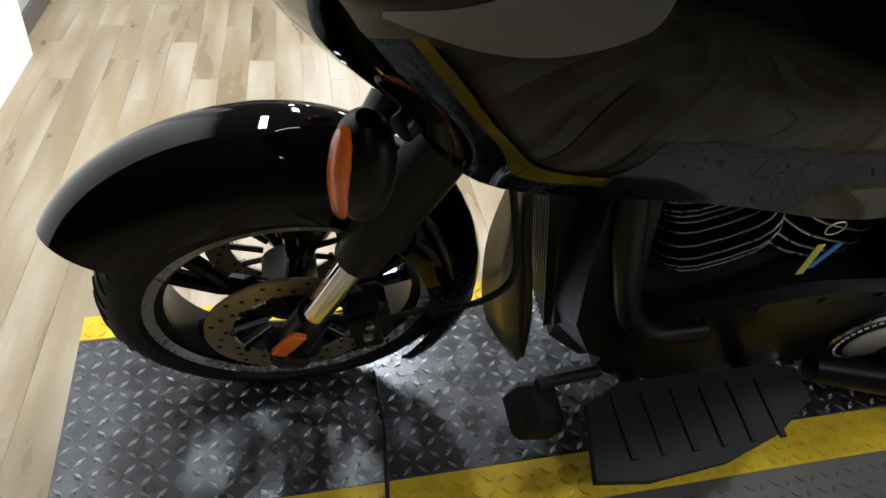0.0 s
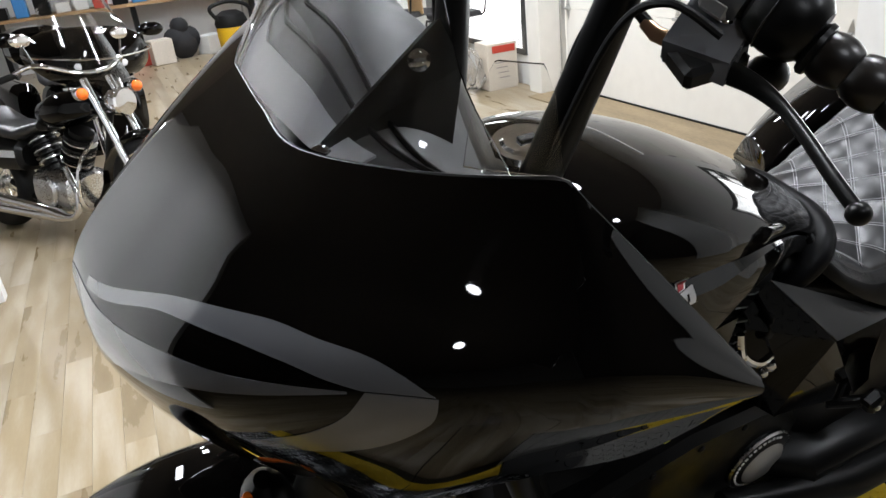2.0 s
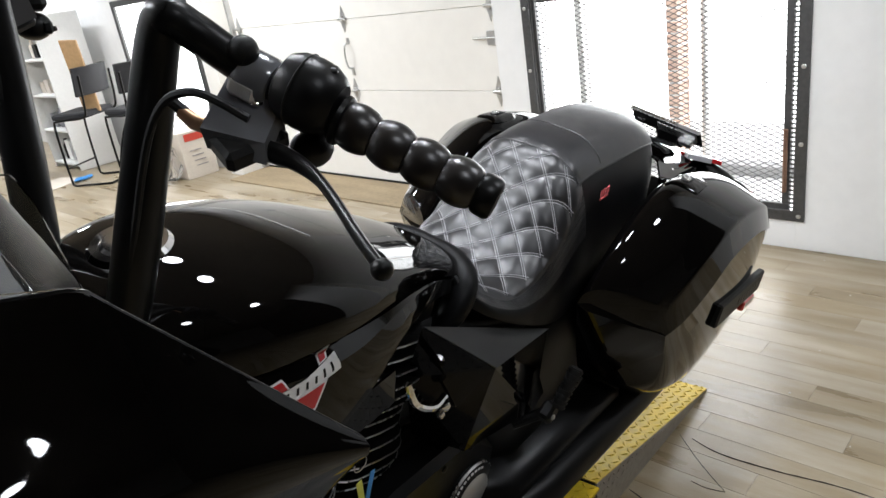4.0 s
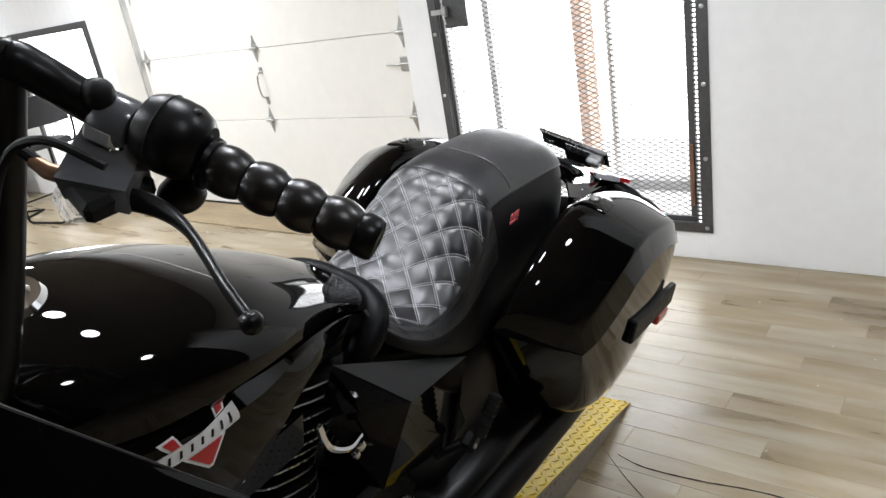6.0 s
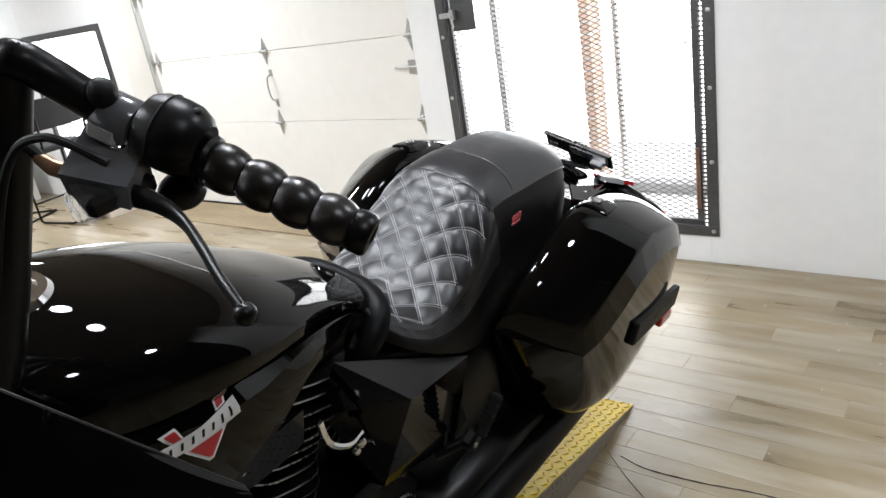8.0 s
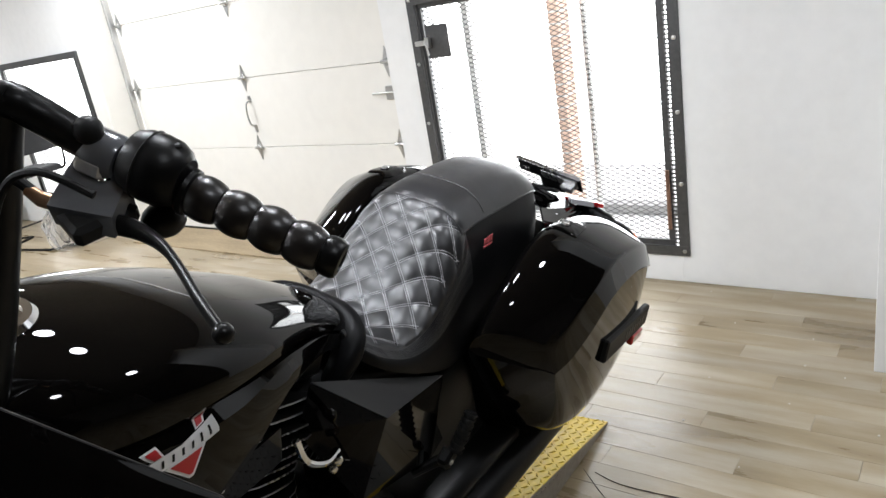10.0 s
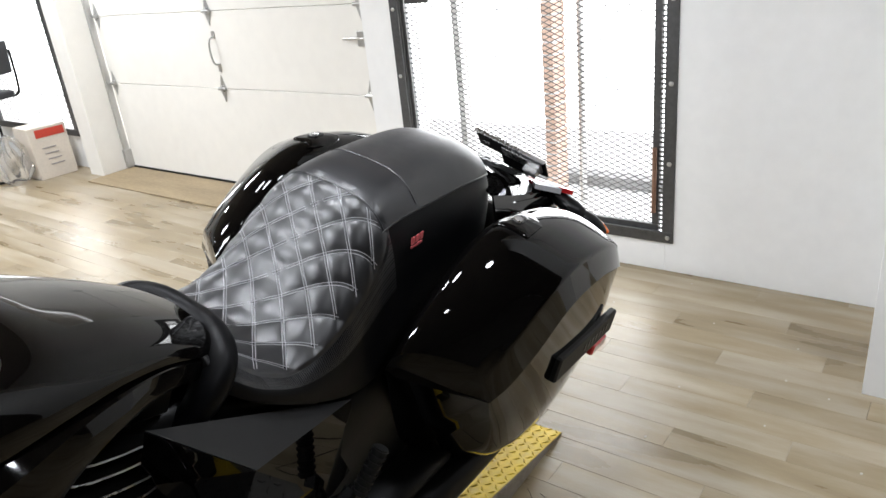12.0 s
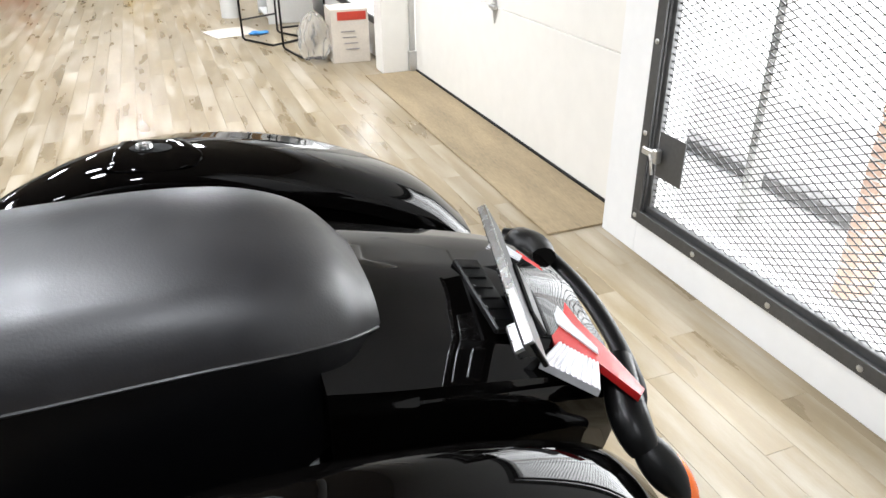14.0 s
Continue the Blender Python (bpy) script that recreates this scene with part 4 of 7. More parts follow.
# handlebars
for s in (-1, 1):
    bar = part("handlebar", Geo().tube(curve([(0.38, s * 0.085, 1.06), (0.41, s * 0.11, 1.14), (0.44, s * 0.155, 1.34), (0.46, s * 0.192, 1.5), (0.466, s * 0.207, 1.518), (0.482, s * 0.222, 1.505), (0.53, s * 0.28, 1.456), (0.609, s * 0.488, 1.383)], 60), [0.027] * 14 + [0.027 - 0.0005 * k for k in range(14)] + [0.02] * 6 + [0.019] * 27, 16, flat=1.0), SATIN, bike, "tall black handlebar")
    g0, g1 = Vector((0.556, s * 0.35, 1.431)), Vector((0.609, s * 0.488, 1.383))
    ax = (g1 - g0).normalized()
    side = ax.cross(Vector((0, 0, 1))).normalized() * s  # towards the front of the bike
    over = Vector((0, 0, 1)) - ax * ax.z
    over.normalize()
    for k in range(4):
        c = g0.lerp(g1, (k + 0.42) / 4)
        prof = [(0.0205 + 0.005 * math.sin(math.pi * q / 12) ** 0.8, (q / 12 - 0.5) * 0.037) for q in range(13)]
        part("grip_bead", Geo().lathe(prof, c, ax, 24), BEAD, bar, "satin black rounded grip bead")
        part("grip_ring", Geo().tube([c + ax * 0.0175, c + ax * 0.0195], 0.0198, 16), SATIN, bar)
    part("grip_core", Geo().tube([g0 - ax * 0.012, g1 + ax * 0.004], 0.0172, 16), SATIN, bar)
    part("bar_end", Geo().lathe([(0.0, -0.004), (0.021, -0.004), (0.0225, 0.001), (0.0225, 0.012), (0.02, 0.0165), (0.014, 0.018), (0.013, 0.0145), (0.0, 0.0145)], g1 + ax * 0.002, ax, 24), SATIN, bar, "black bar end cap")
    part("grip_flange", Geo().lathe([(0.0, -0.004), (0.024, -0.004), (0.027, 0.0), (0.026, 0.005), (0.02, 0.008), (0, 0.008)], g0 - ax * 0.004, ax, 24), SATIN, bar)
    c0 = g0 - ax * 0.04
    dome = [(0.0, -0.036), (0.021, -0.036), (0.031, -0.031), (0.0365, -0.02), (0.0385, -0.004), (0.0375, 0.012), (0.032, 0.024), (0.025, 0.031), (0.0, 0.031)]
    sw = part("switch_housing", Geo().lathe(dome, c0 + over * 0.01, ax, 28), SATIN, bar, "rounded black switch housing")
    turn = Matrix((ax, side, over)).transposed()
    part("housing_seam", Geo().lathe([(0.0376, -0.0012), (0.039, 0), (0.0376, 0.0012)], c0 + over * 0.01 - ax * 0.012, ax, 28), MATT, sw)
    part("switch_block", Geo().box(c0 + side * 0.019 - over * 0.012, (0.052, 0.032, 0.042), turn, 0.007), MATT, sw)
    part("switch_recess", Geo().box(c0 + side * 0.034 + over * 0.002 + ax * 0.004, (0.03, 0.008, 0.021), turn, 0.003), SATIN, sw)
    part("rocker", Geo().box(c0 + side * 0.037 + over * 0.001 + ax * 0.007, (0.013, 0.008, 0.013), turn, 0.003), MATT, sw)
    part("switch_screw", Geo().ball(c0 + side * 0.041 + over * 0.001 + ax * 0.006, 0.0048, 10), ZINC, sw)
    part("housing_screw", Geo().ball(c0 + over * 0.045 + ax * 0.014, 0.006, 10, (1, 1, 0.6)), MATT, sw)
    part("lower_pod", Geo().ball(c0 + side * 0.012 - over * 0.054 + ax * 0.012, 0.026, 18, (1.0, 0.85, 0.8)), SATIN, sw, "black lower switch pod")
    part("pod_button", Geo().box(c0 + side * 0.03 - over * 0.058 + ax * 0.004, (0.024, 0.014, 0.018), turn, 0.004).ball(c0 + side * 0.038 - over * 0.06, 0.0045, 8), SATIN, sw)
    part("clamp_collar", Geo().lathe([(0.0, -0.02), (0.024, -0.02), (0.0265, -0.014), (0.0265, 0.012), (0.024, 0.018), (0, 0.018)], c0 - ax * 0.058, ax, 22), GREY, bar, "satin grey clamp collar")
    tip, back, out, low = Vector((0.458, s * 0.246, 1.42)), Vector((0.516, s * 0.226, 1.462)), Vector((0.521, s * 0.298, 1.446)), Vector((0.487, s * 0.31, 1.415))
    # the perch's grey stands for light caught on its top face
    perch = part("lever_perch", Geo().put([tip, back, out, low, tip + Vector((0.006, 0, -0.024)), back - Vector((-0.01, 0, 0.04)), out - Vector((-0.004, 0, 0.04)), low - Vector((0, 0, 0.024))], [(0, 1, 2), (0, 2, 3), (0, 4, 5, 1), (1, 5, 6, 2), (2, 6, 7, 3), (3, 7, 4, 0), (4, 7, 6, 5)] if s < 0 else [(2, 1, 0), (3, 2, 0), (1, 5, 4, 0), (2, 6, 5, 1), (3, 7, 6, 2), (0, 4, 7, 3), (5, 6, 7, 4)]), GREY, bar, "faceted lever perch, light on its top put into a grey colour", smooth=0)
    part("perch_screw", Geo().ball((0.506, s * 0.277, 1.4425), 0.0075, 12, (1, 1, 0.6)), CHROME, perch)
    part("perch_body", Geo().box((0.496, s * 0.27, 1.405), (0.07, 0.06, 0.026), Euler((radians(-s * 14), radians(-12), radians(s * 14))), 0.008), MATT, perch, "black lever clamp under the perch")
    part("lever", Geo().tube(curve([(0.488, s * 0.285, 1.403), (0.502, s * 0.322, 1.4), (0.503, s * 0.362, 1.394), (0.488, s * 0.408, 1.387), (0.47, s * 0.452, 1.379), (0.457, s * 0.492, 1.37)], 26), [0.0125] * 4 + [0.0125 - 0.005 * k / 8 for k in range(8)] + [0.0075] * 15, 12, flat=0.6), SATIN, bar, "black hand lever")
    part("lever_ball", Geo().ball((0.457, s * 0.497, 1.367), 0.0105, 16), SATIN, bar)
    part("mount_stem", Geo().tube([(0.507, s * 0.258, 1.455), (0.508, s * 0.26, 1.48)], [0.014, 0.009], 14).box((0.506, s * 0.262, 1.455), (0.034, 0.024, 0.022), turn, 0.005), ZINC, bar, "zinc mount stem")
    part("mount_ball", Geo().ball((0.508, s * 0.26, 1.491), 0.0155, 18), MATT, bar, "black rubber ball mount")
    part("cable", Geo().tube(curve([(0.463, s * 0.228, 1.421), (0.455, s * 0.2, 1.437), (0.443, s * 0.172, 1.432), (0.43, s * 0.15, 1.38), (0.42, s * 0.13, 1.27), (0.4, s * 0.11, 1.16), (0.385, s * 0.09, 1.08)], 36), 0.0062, 10), MATT, bar, "black control cable")
    part("cable_end", Geo().tube([(0.468, s * 0.24, 1.418), (0.463, s * 0.23, 1.42), (0.459, s * 0.215, 1.428)], [0.0085, 0.0085, 0.0068], 12), COPPER, bar, "copper coloured cable fitting")
    part("wire", Geo().tube(curve([(0.478, s * 0.3, 1.44), (0.45, s * 0.25, 1.46), (0.432, s * 0.205, 1.42), (0.415, s * 0.16, 1.28), (0.4, s * 0.125, 1.14)], 26), 0.0045, 8), MATT, bar)

# tank
def ring(x, w, t, b, n=40, px=2.4, pz=2.0, crease=0.0):
    c, h = (t + b) / 2, (t - b) / 2
    out = []
    for k in range(n):
        a = 2 * math.pi * k / n
        ca, sa = math.cos(a), math.sin(a)
        y = w * math.copysign(abs(ca) ** (2 / px), ca)
        z = h * math.copysign(abs(sa) ** (2 / pz), sa)
        if sa < 0:
            y *= 1 - crease * min(1, -sa * 1.3)
        out.append(Vector((x, y, c + z)))
    return out


TX = [(0.34, 0.05, 1.10, 1.05, 1.0), (0.37, 0.11, 1.135, 1.045, 0.955), (0.43, 0.175, 1.16, 1.04, 0.9), (0.52, 0.212, 1.165, 1.03, 0.855), (0.62, 0.224, 1.145, 1.021, 0.845), (0.72, 0.217, 1.115, 1.008, 0.875), (0.82, 0.196, 1.075, 0.99, 0.915), (0.91, 0.17, 1.03, 0.966, 0.915), (1.0, 0.146, 0.985, 0.93, 0.885), (1.08, 0.128, 0.938, 0.885, 0.84), (1.13, 0.11, 0.905, 0.86, 0.82)]


def tank_ring(x, w, top, crease, low):
    """Domed top, a sharp crease with a groove under it, and a flank that flares outwards."""
    deep = 0.03 * min(1, max(0, (x - 0.56) / 0.16)) * min(1, max(0, (1.02 - x) / 0.1))
    flare = 0.022 * min(1, max(0, (x - 0.36) / 0.1)) * min(1, max(0, (1.1 - x) / 0.2))
    half = []
    for k in range(13):
        a = math.pi / 2 * k / 12
        half.append((w * math.sin(a) ** 0.85, crease + (top - crease) * math.cos(a) ** 0.9 if k < 12 else crease))
    f = lambda q: crease + (low - crease) * q
    half += [(w - 0.006 - deep * 0.25, f(0.04)), (w - 0.008 - deep * 0.3, f(0.08 + deep * 2)), (w + flare * 0.3, f(0.16 + deep * 4)), (w + flare * 0.65, f(0.5)), (w + flare, f(0.82)), (w + flare * 0.95, f(0.95)), (w + flare * 0.6, f(1.0)), (w * 0.6, low - 0.025), (w * 0.2, low - 0.03)]
    left = [Vector((x, -y, z)) for y, z in half[1:]]
    return [Vector((x, 0, top))] + left + [Vector((x, -p.y, p.z)) for p in left[::-1]]


rows = []
for i in range(61):
    p = cat([(a, b, c) for a, b, c, d, e in TX], i / 60)
    q = cat([(a, d, e) for a, b, c, d, e in TX], i / 60)
    rows.append(tank_ring(p.x, p.y, p.z, q.y, q.z))
tank = part("fuel_tank", Geo().loft([r[::-1] for r in rows]), PAINT, bike, "gloss black fuel tank with chrome cap")
cap = part("fuel_cap", Geo().lathe([(0.0, 0.012), (0.035, 0.012), (0.04, 0.008), (0.052, 0.008), (0.058, 0.0), (0.058, -0.02), (0, -0.02)], (0.485, 0, 1.163), (-0.06, 0, 1), 32), CHROME, tank, "round chrome fuel cap")
part("cap_lock", Geo().box((0.485, 0, 1.177), (0.03, 0.014, 0.006), None, 0.002), SATIN, cap)


def tank_side(x, z, off):
    """A point on the tank's left flank, pushed out by off."""
    for i in range(len(rows) - 1):
        if rows[i][0].x <= x <= rows[i + 1][0].x or i == len(rows) - 2:
            f = (x - rows[i][0].x) / (rows[i + 1][0].x - rows[i][0].x)
            break
    half = [rows[i][k].lerp(rows[i + 1][k], f) for k in range(20, 5, -1)]
    for a, b in zip(half, half[1:]):
        if a.z <= z <= b.z:
            g = (z - a.z) / max(1e-6, b.z - a.z)
            n = Vector((0, -(b - a).z, (b - a).y)).normalized()
            p = a.lerp(b, g)
            n = n if n.y < 0 else -n
            return p + n * off
    return Vector((x, -0.2, z))


def decal(name, quads, material, parent, off, label="", n=6):
    """Flat shapes laid on the tank's left flank; each is four corners (x, z)."""
    g = Geo()
    for q in quads:
        q = [Vector((*c, 0)) for c in q]
        g.sheet(lambda u, v: (lambda p: tank_side(p.x, p.y, off))(q[0].lerp(q[1], u).lerp(q[3].lerp(q[2], u), v)), n, n, 0.0012)
    return part(name, g, material, parent, label)


# winged V badge: plain shapes in its colours
LX, LZ = 0.592, 0.978


def lq(pts):
    ca, sa = math.cos(radians(2)), math.sin(radians(2))
    return [(LX + x * ca - z * sa, LZ + x * sa + z * ca) for x, z in pts]


badge = decal("tank_badge", [lq([(-0.066, -0.011), (0.066, -0.011), (0.068, 0.011), (-0.068, 0.011)]), lq([(-0.05, 0.012), (-0.03, 0.012), (-0.036, 0.028), (-0.062, 0.028)]), lq([(0.03, 0.012), (0.05, 0.012), (0.062, 0.028), (0.036, 0.028)]), lq([(-0.036, -0.011), (0.036, -0.011), (0.004, -0.048), (-0.004, -0.048)])], SILVER, tank, 0.0022, "silver and red winged badge")
for q in ([(-0.028, -0.0125), (0.028, -0.0125), (0.003, -0.042), (-0.003, -0.042)], [(-0.046, 0.0135), (-0.034, 0.0135), (-0.039, 0.0255), (-0.055, 0.0255)], [(0.034, 0.0135), (0.046, 0.0135), (0.055, 0.0255), (0.039, 0.0255)]):
    decal("badge_red", [lq(q)], BADGE_RED, badge, 0.0036)
for k in range(7):
    decal("badge_bar", [lq([(-0.056 + k * 0.0172, -0.0055), (-0.0525 + k * 0.0172, -0.0055), (-0.05 + k * 0.0172, 0.0055), (-0.0535 + k * 0.0172, 0.0055)])], SATIN, badge, 0.0036, "", 2)

# seat: rings along the bike, quilted in the rider's hollow
SX = [(1.06, 0.08, 0.93, 0.85), (1.09, 0.145, 0.9, 0.82), (1.13, 0.18, 0.85, 0.785), (1.18, 0.198, 0.81, 0.75), (1.26, 0.21, 0.785, 0.70), (1.36, 0.212, 0.82, 0.645), (1.44, 0.208, 0.9, 0.615), (1.52, 0.2, 0.98, 0.61), (1.6, 0.192, 1.008, 0.615), (1.72, 0.187, 1.01, 0.64), (1.86, 0.182, 1.004, 0.68), (1.955, 0.172, 0.986, 0.72), (2.03, 0.145, 0.95, 0.76), (2.085, 0.095, 0.888, 0.79)]


def seat_surface(u, a):
    """u along the seat, a round the section from the left foot (0) over the top to the right foot (1)."""
    p = cat([(q[0], q[1], q[2]) for q in SX], u)
    b = cat([(q[0], q[3], 0) for q in SX], u).y
    ang = math.pi * (1 - a)
    ca, sa = math.cos(ang), math.sin(ang)
    y = p.y * math.copysign(abs(ca) ** (2 / 3.4), ca)
    z = b + (p.z - b) * abs(sa) ** (2 / 2.6)
    # the nose rises into a rolled rim round the rider's hollow
    return Vector((p.x, y, z))


PITCH = 0.08


def quilt(x, y, s):
    a, b = (s + y) / (PITCH * 1.0), (s - y) / (PITCH * 1.0)
    return (abs(math.sin(math.pi * a)) * abs(math.sin(math.pi * b))) ** 0.42


arc = [0.0]
NU, NA = 260, 120
for i in range(NU):
    arc.append(arc[-1] + (seat_surface((i + 1) / NU, 0.5) - seat_surface(i / NU, 0.5)).length)


def in_quilt(x, y, z):
    """1 inside the quilted hollow, fading to 0 at its border."""
    e = 1 - ((x - 1.365) / 0.23) ** 4 - (abs(y) / 0.18) ** 5
    return min(1, max(0, e * 3.5))


def seat_point(u, a):
    p = seat_surface(u, a)
    d = 0.003
    n = (seat_surface(min(1, u + d), a) - seat_surface(max(0, u - d), a)).cross(seat_surface(u, min(1, a + d)) - seat_surface(u, max(0, a - d)))
    n = n.normalized() if n.length > 1e-9 else Vector((0, 0, 1))
    n = n if n.z > -0.3 and (n.z > 0 or n.y * p.y > 0) else -n
    return p, n, arc[min(NU, int(u * NU))]


def seat_point_only(u, a):
    return seat_surface(u, a)


def seat_fn(u, a, lift=0.0):
    p, n, s = seat_point(u, a)
    m = in_quilt(p.x, p.y, p.z)
    k = min(NU - 1, int(u * NU + 1e-6))
    s = arc[k] + (u * NU - k) * (arc[k + 1] - arc[k])
    return p + n * (0.0068 * quilt(p.x, p.y, s) * m - 0.005 * m + lift * min(1, 2 * m))


seat = part("seat", Geo().sheet(seat_point_only, NU, NA), FLANK, bike, "black quilted leather seat with pale stitching")
part("quilted_panel", Geo().sheet(lambda u, a: seat_fn(0.075 + 0.505 * u, 0.13 + 0.74 * a, 0.0042), 170, 120), LEATHER, seat, "glossy black quilted leather panel")
st = Geo()
for fam in (1, -1):
    for k in range(-8, 30):
        for side in (-0.0028, 0.0028):
            run = []
            for i in range(0, NU + 1, 2):
                y = ((k * PITCH + side * 1.4) - arc[i]) * fam
                u = i / NU
                if abs(y) < 0.168:
                    w = cat([(q[0], q[1], 0) for q in SX], u).y
                    c = max(-1, min(1, y / w))
                    a = 1 - math.acos(math.copysign(abs(c) ** (3.4 / 2), c)) / math.pi
                    p, n, s = seat_point(u, a)
                    if in_quilt(p.x, p.y, p.z) > 0.75:
                        run.append(p + n * (0.0068 * quilt(p.x, y, arc[i]) * in_quilt(p.x, p.y, p.z) - 0.005 * in_quilt(p.x, p.y, p.z) + 0.0047))
                        continue
                if len(run) > 2:
                    st.tube(run, 0.0009, 4)
                run = []
            if len(run) > 2:
                st.tube(run, 0.0009, 4)
part("stitching", st, THREAD, seat, "pale double stitching")
pad_edge = lambda u: 0.3 - 0.085 * u
part("seat_end", Geo().put([seat_surface(1, k / 30) for k in range(31)], [tuple(range(31))]), FLANK, seat, smooth=0)
pil = Geo().sheet(lambda u, a: (lambda q: q[0] + q[1] * 0.004)(seat_point(0.56 + 0.44 * u, pad_edge(u) + (1 - 2 * pad_edge(u)) * a)), 60, 60)
part("passenger_pad", pil, VINYL, seat, "dull black passenger pad")
for nm, uu in (("cross_seam", 0.565), ("cross_seam", 0.66)):
    part(nm, Geo().tube([(lambda q: q[0] + q[1] * 0.0035)(seat_point(uu, 0.3 + 0.4 * k / 40)) for k in range(41)], 0.0022, 6), LEATHER, seat)
for a in (0, 1):
    part("side_seam", Geo().tube([(lambda q: q[0] + q[1] * 0.003)(seat_point(0.56 + 0.43 * k / 40, abs(a - pad_edge(0.98 * k / 40)))) for k in range(41)], 0.0025, 6), LEATHER, seat)
# small red tag: plain bars, sewn on the left flank
tag = Geo()
for k in range(3):
    tag.box((1.592 + 0.016 * k, -0.1925, 0.915), (0.011, 0.003, 0.018), None, 0.001)
tag.box((1.608, -0.1925, 0.899), (0.042, 0.003, 0.006), None, 0.001)
part("seat_tag", tag, PINK, seat, "small red embroidered tag")
RIM = [(1.0, -0.105, 0.73), (1.045, -0.132, 0.775), (1.085, -0.138, 0.818), (1.125, -0.117, 0.85), (1.152, -0.065, 0.865), (1.16, 0, 0.867)]
RIM = RIM + [(x, -y, z) for x, y, z in RIM[-2::-1]]
part("seat_rim", Geo().tube(curve(RIM, 70), [0.02 + 0.012 * math.sin(math.tau * k / 70) ** 2 for k in range(71)], 18, flat=1.25), FLANK, seat, "rolled black seat nose")

# side covers
for s in (-1, 1):
    cov = Geo()
    P = [(0.94, -0.165, 0.85), (1.40, -0.205, 0.605), (1.07, -0.262, 0.72), (1.02, -0.24, 0.5), (1.3, -0.25, 0.43), (1.42, -0.225, 0.42), (0.94, -0.13, 0.7), (1.42, -0.12, 0.42), (0.98, -0.12, 0.5)]
    P = [(x, y * -s, z) for x, y, z in P]
    f = [(0, 2, 1), (2, 3, 4), (1, 2, 4), (1, 4, 5), (0, 6, 2), (6, 3, 2), (6, 8, 3), (8, 7, 4, 3), (7, 5, 4)]
    cov.put(P, [q if s < 0 else q[::-1] for q in f])
    cover = part("side_cover", cov, PAINT, bike, "black faceted side cover", smooth=0)
    tri = [Vector(P[k]) + Vector((0, s * 0.003, 0.004)) for k in (0, 2, 1)]
    part("top_facet", Geo().prism(tri if s < 0 else tri[::-1], (0, -s * 0.002, -0.003)), FACET, cover, "satin black top facet", smooth=0)

# saddlebags
BX = [(1.5, 0.72, 0.6, 0.44, 0.33), (1.58, 0.80, 0.618, 0.455, 0.27), (1.7, 0.87, 0.665, 0.468, 0.235), (1.82, 0.9, 0.715, 0.475, 0.215), (1.95, 0.885, 0.725, 0.478, 0.205), (2.1, 0.845, 0.705, 0.478, 0.21), (2.24, 0.785, 0.66, 0.472, 0.235), (2.36, 0.71, 0.605, 0.455, 0.28), (2.45, 0.615, 0.54, 0.42, 0.36)]


def bag_row(t):
    p = cat([(a, b, c) for a, b, c, d, e in BX], t)
    q = cat([(d, e, 0) for a, b, c, d, e in BX], t)
    x, top, cr, w, bot = p.x, p.y, p.z, q.x, q.y
    sh = lambda y: x + 0.11 * (y - 0.274) / 0.18 * (1 - t) ** 2
    V = lambda y, z: Vector((sh(y) + 0.42 * max(0, cr - z) * (1 - t) ** 3, -y, z))
    ridge = top - (top - cr) * (0.5 - 0.1 * t)
    lid = curve([V(0.235, top - 0.06), V(0.248, top - 0.026), V(0.285, top - 0.008), V(0.34, top - (top - ridge) * 0.25), V(0.395, top - (top - ridge) * 0.62), V(w - 0.03, ridge)], 16)
    lid += [V(w - 0.024, ridge - 0.006), V(w - 0.022, ridge - 0.014), V(w - 0.014, ridge * 0.5 + cr * 0.5), V(w, cr)]
    body = curve([V(w - 0.005, cr - 0.008), V(w - 0.007, cr - 0.08), V(w - 0.01, cr * 0.45 + bot * 0.55), V(w - 0.035, bot + 0.04), V(w - 0.1, bot), V(0.27, bot + 0.015), V(0.235, bot + 0.05), V(0.235, top - 0.064)], 24)
    return lid, body


def lid_height(rows, x, y):
    near = sorted(((p.x - x) ** 2 + (-p.y - y) ** 2, p.z) for r in rows for p in r[2:17])[:4]
    return sum(z / (d + 1e-6) for d, z in near) / sum(1 / (d + 1e-6) for d, z in near)


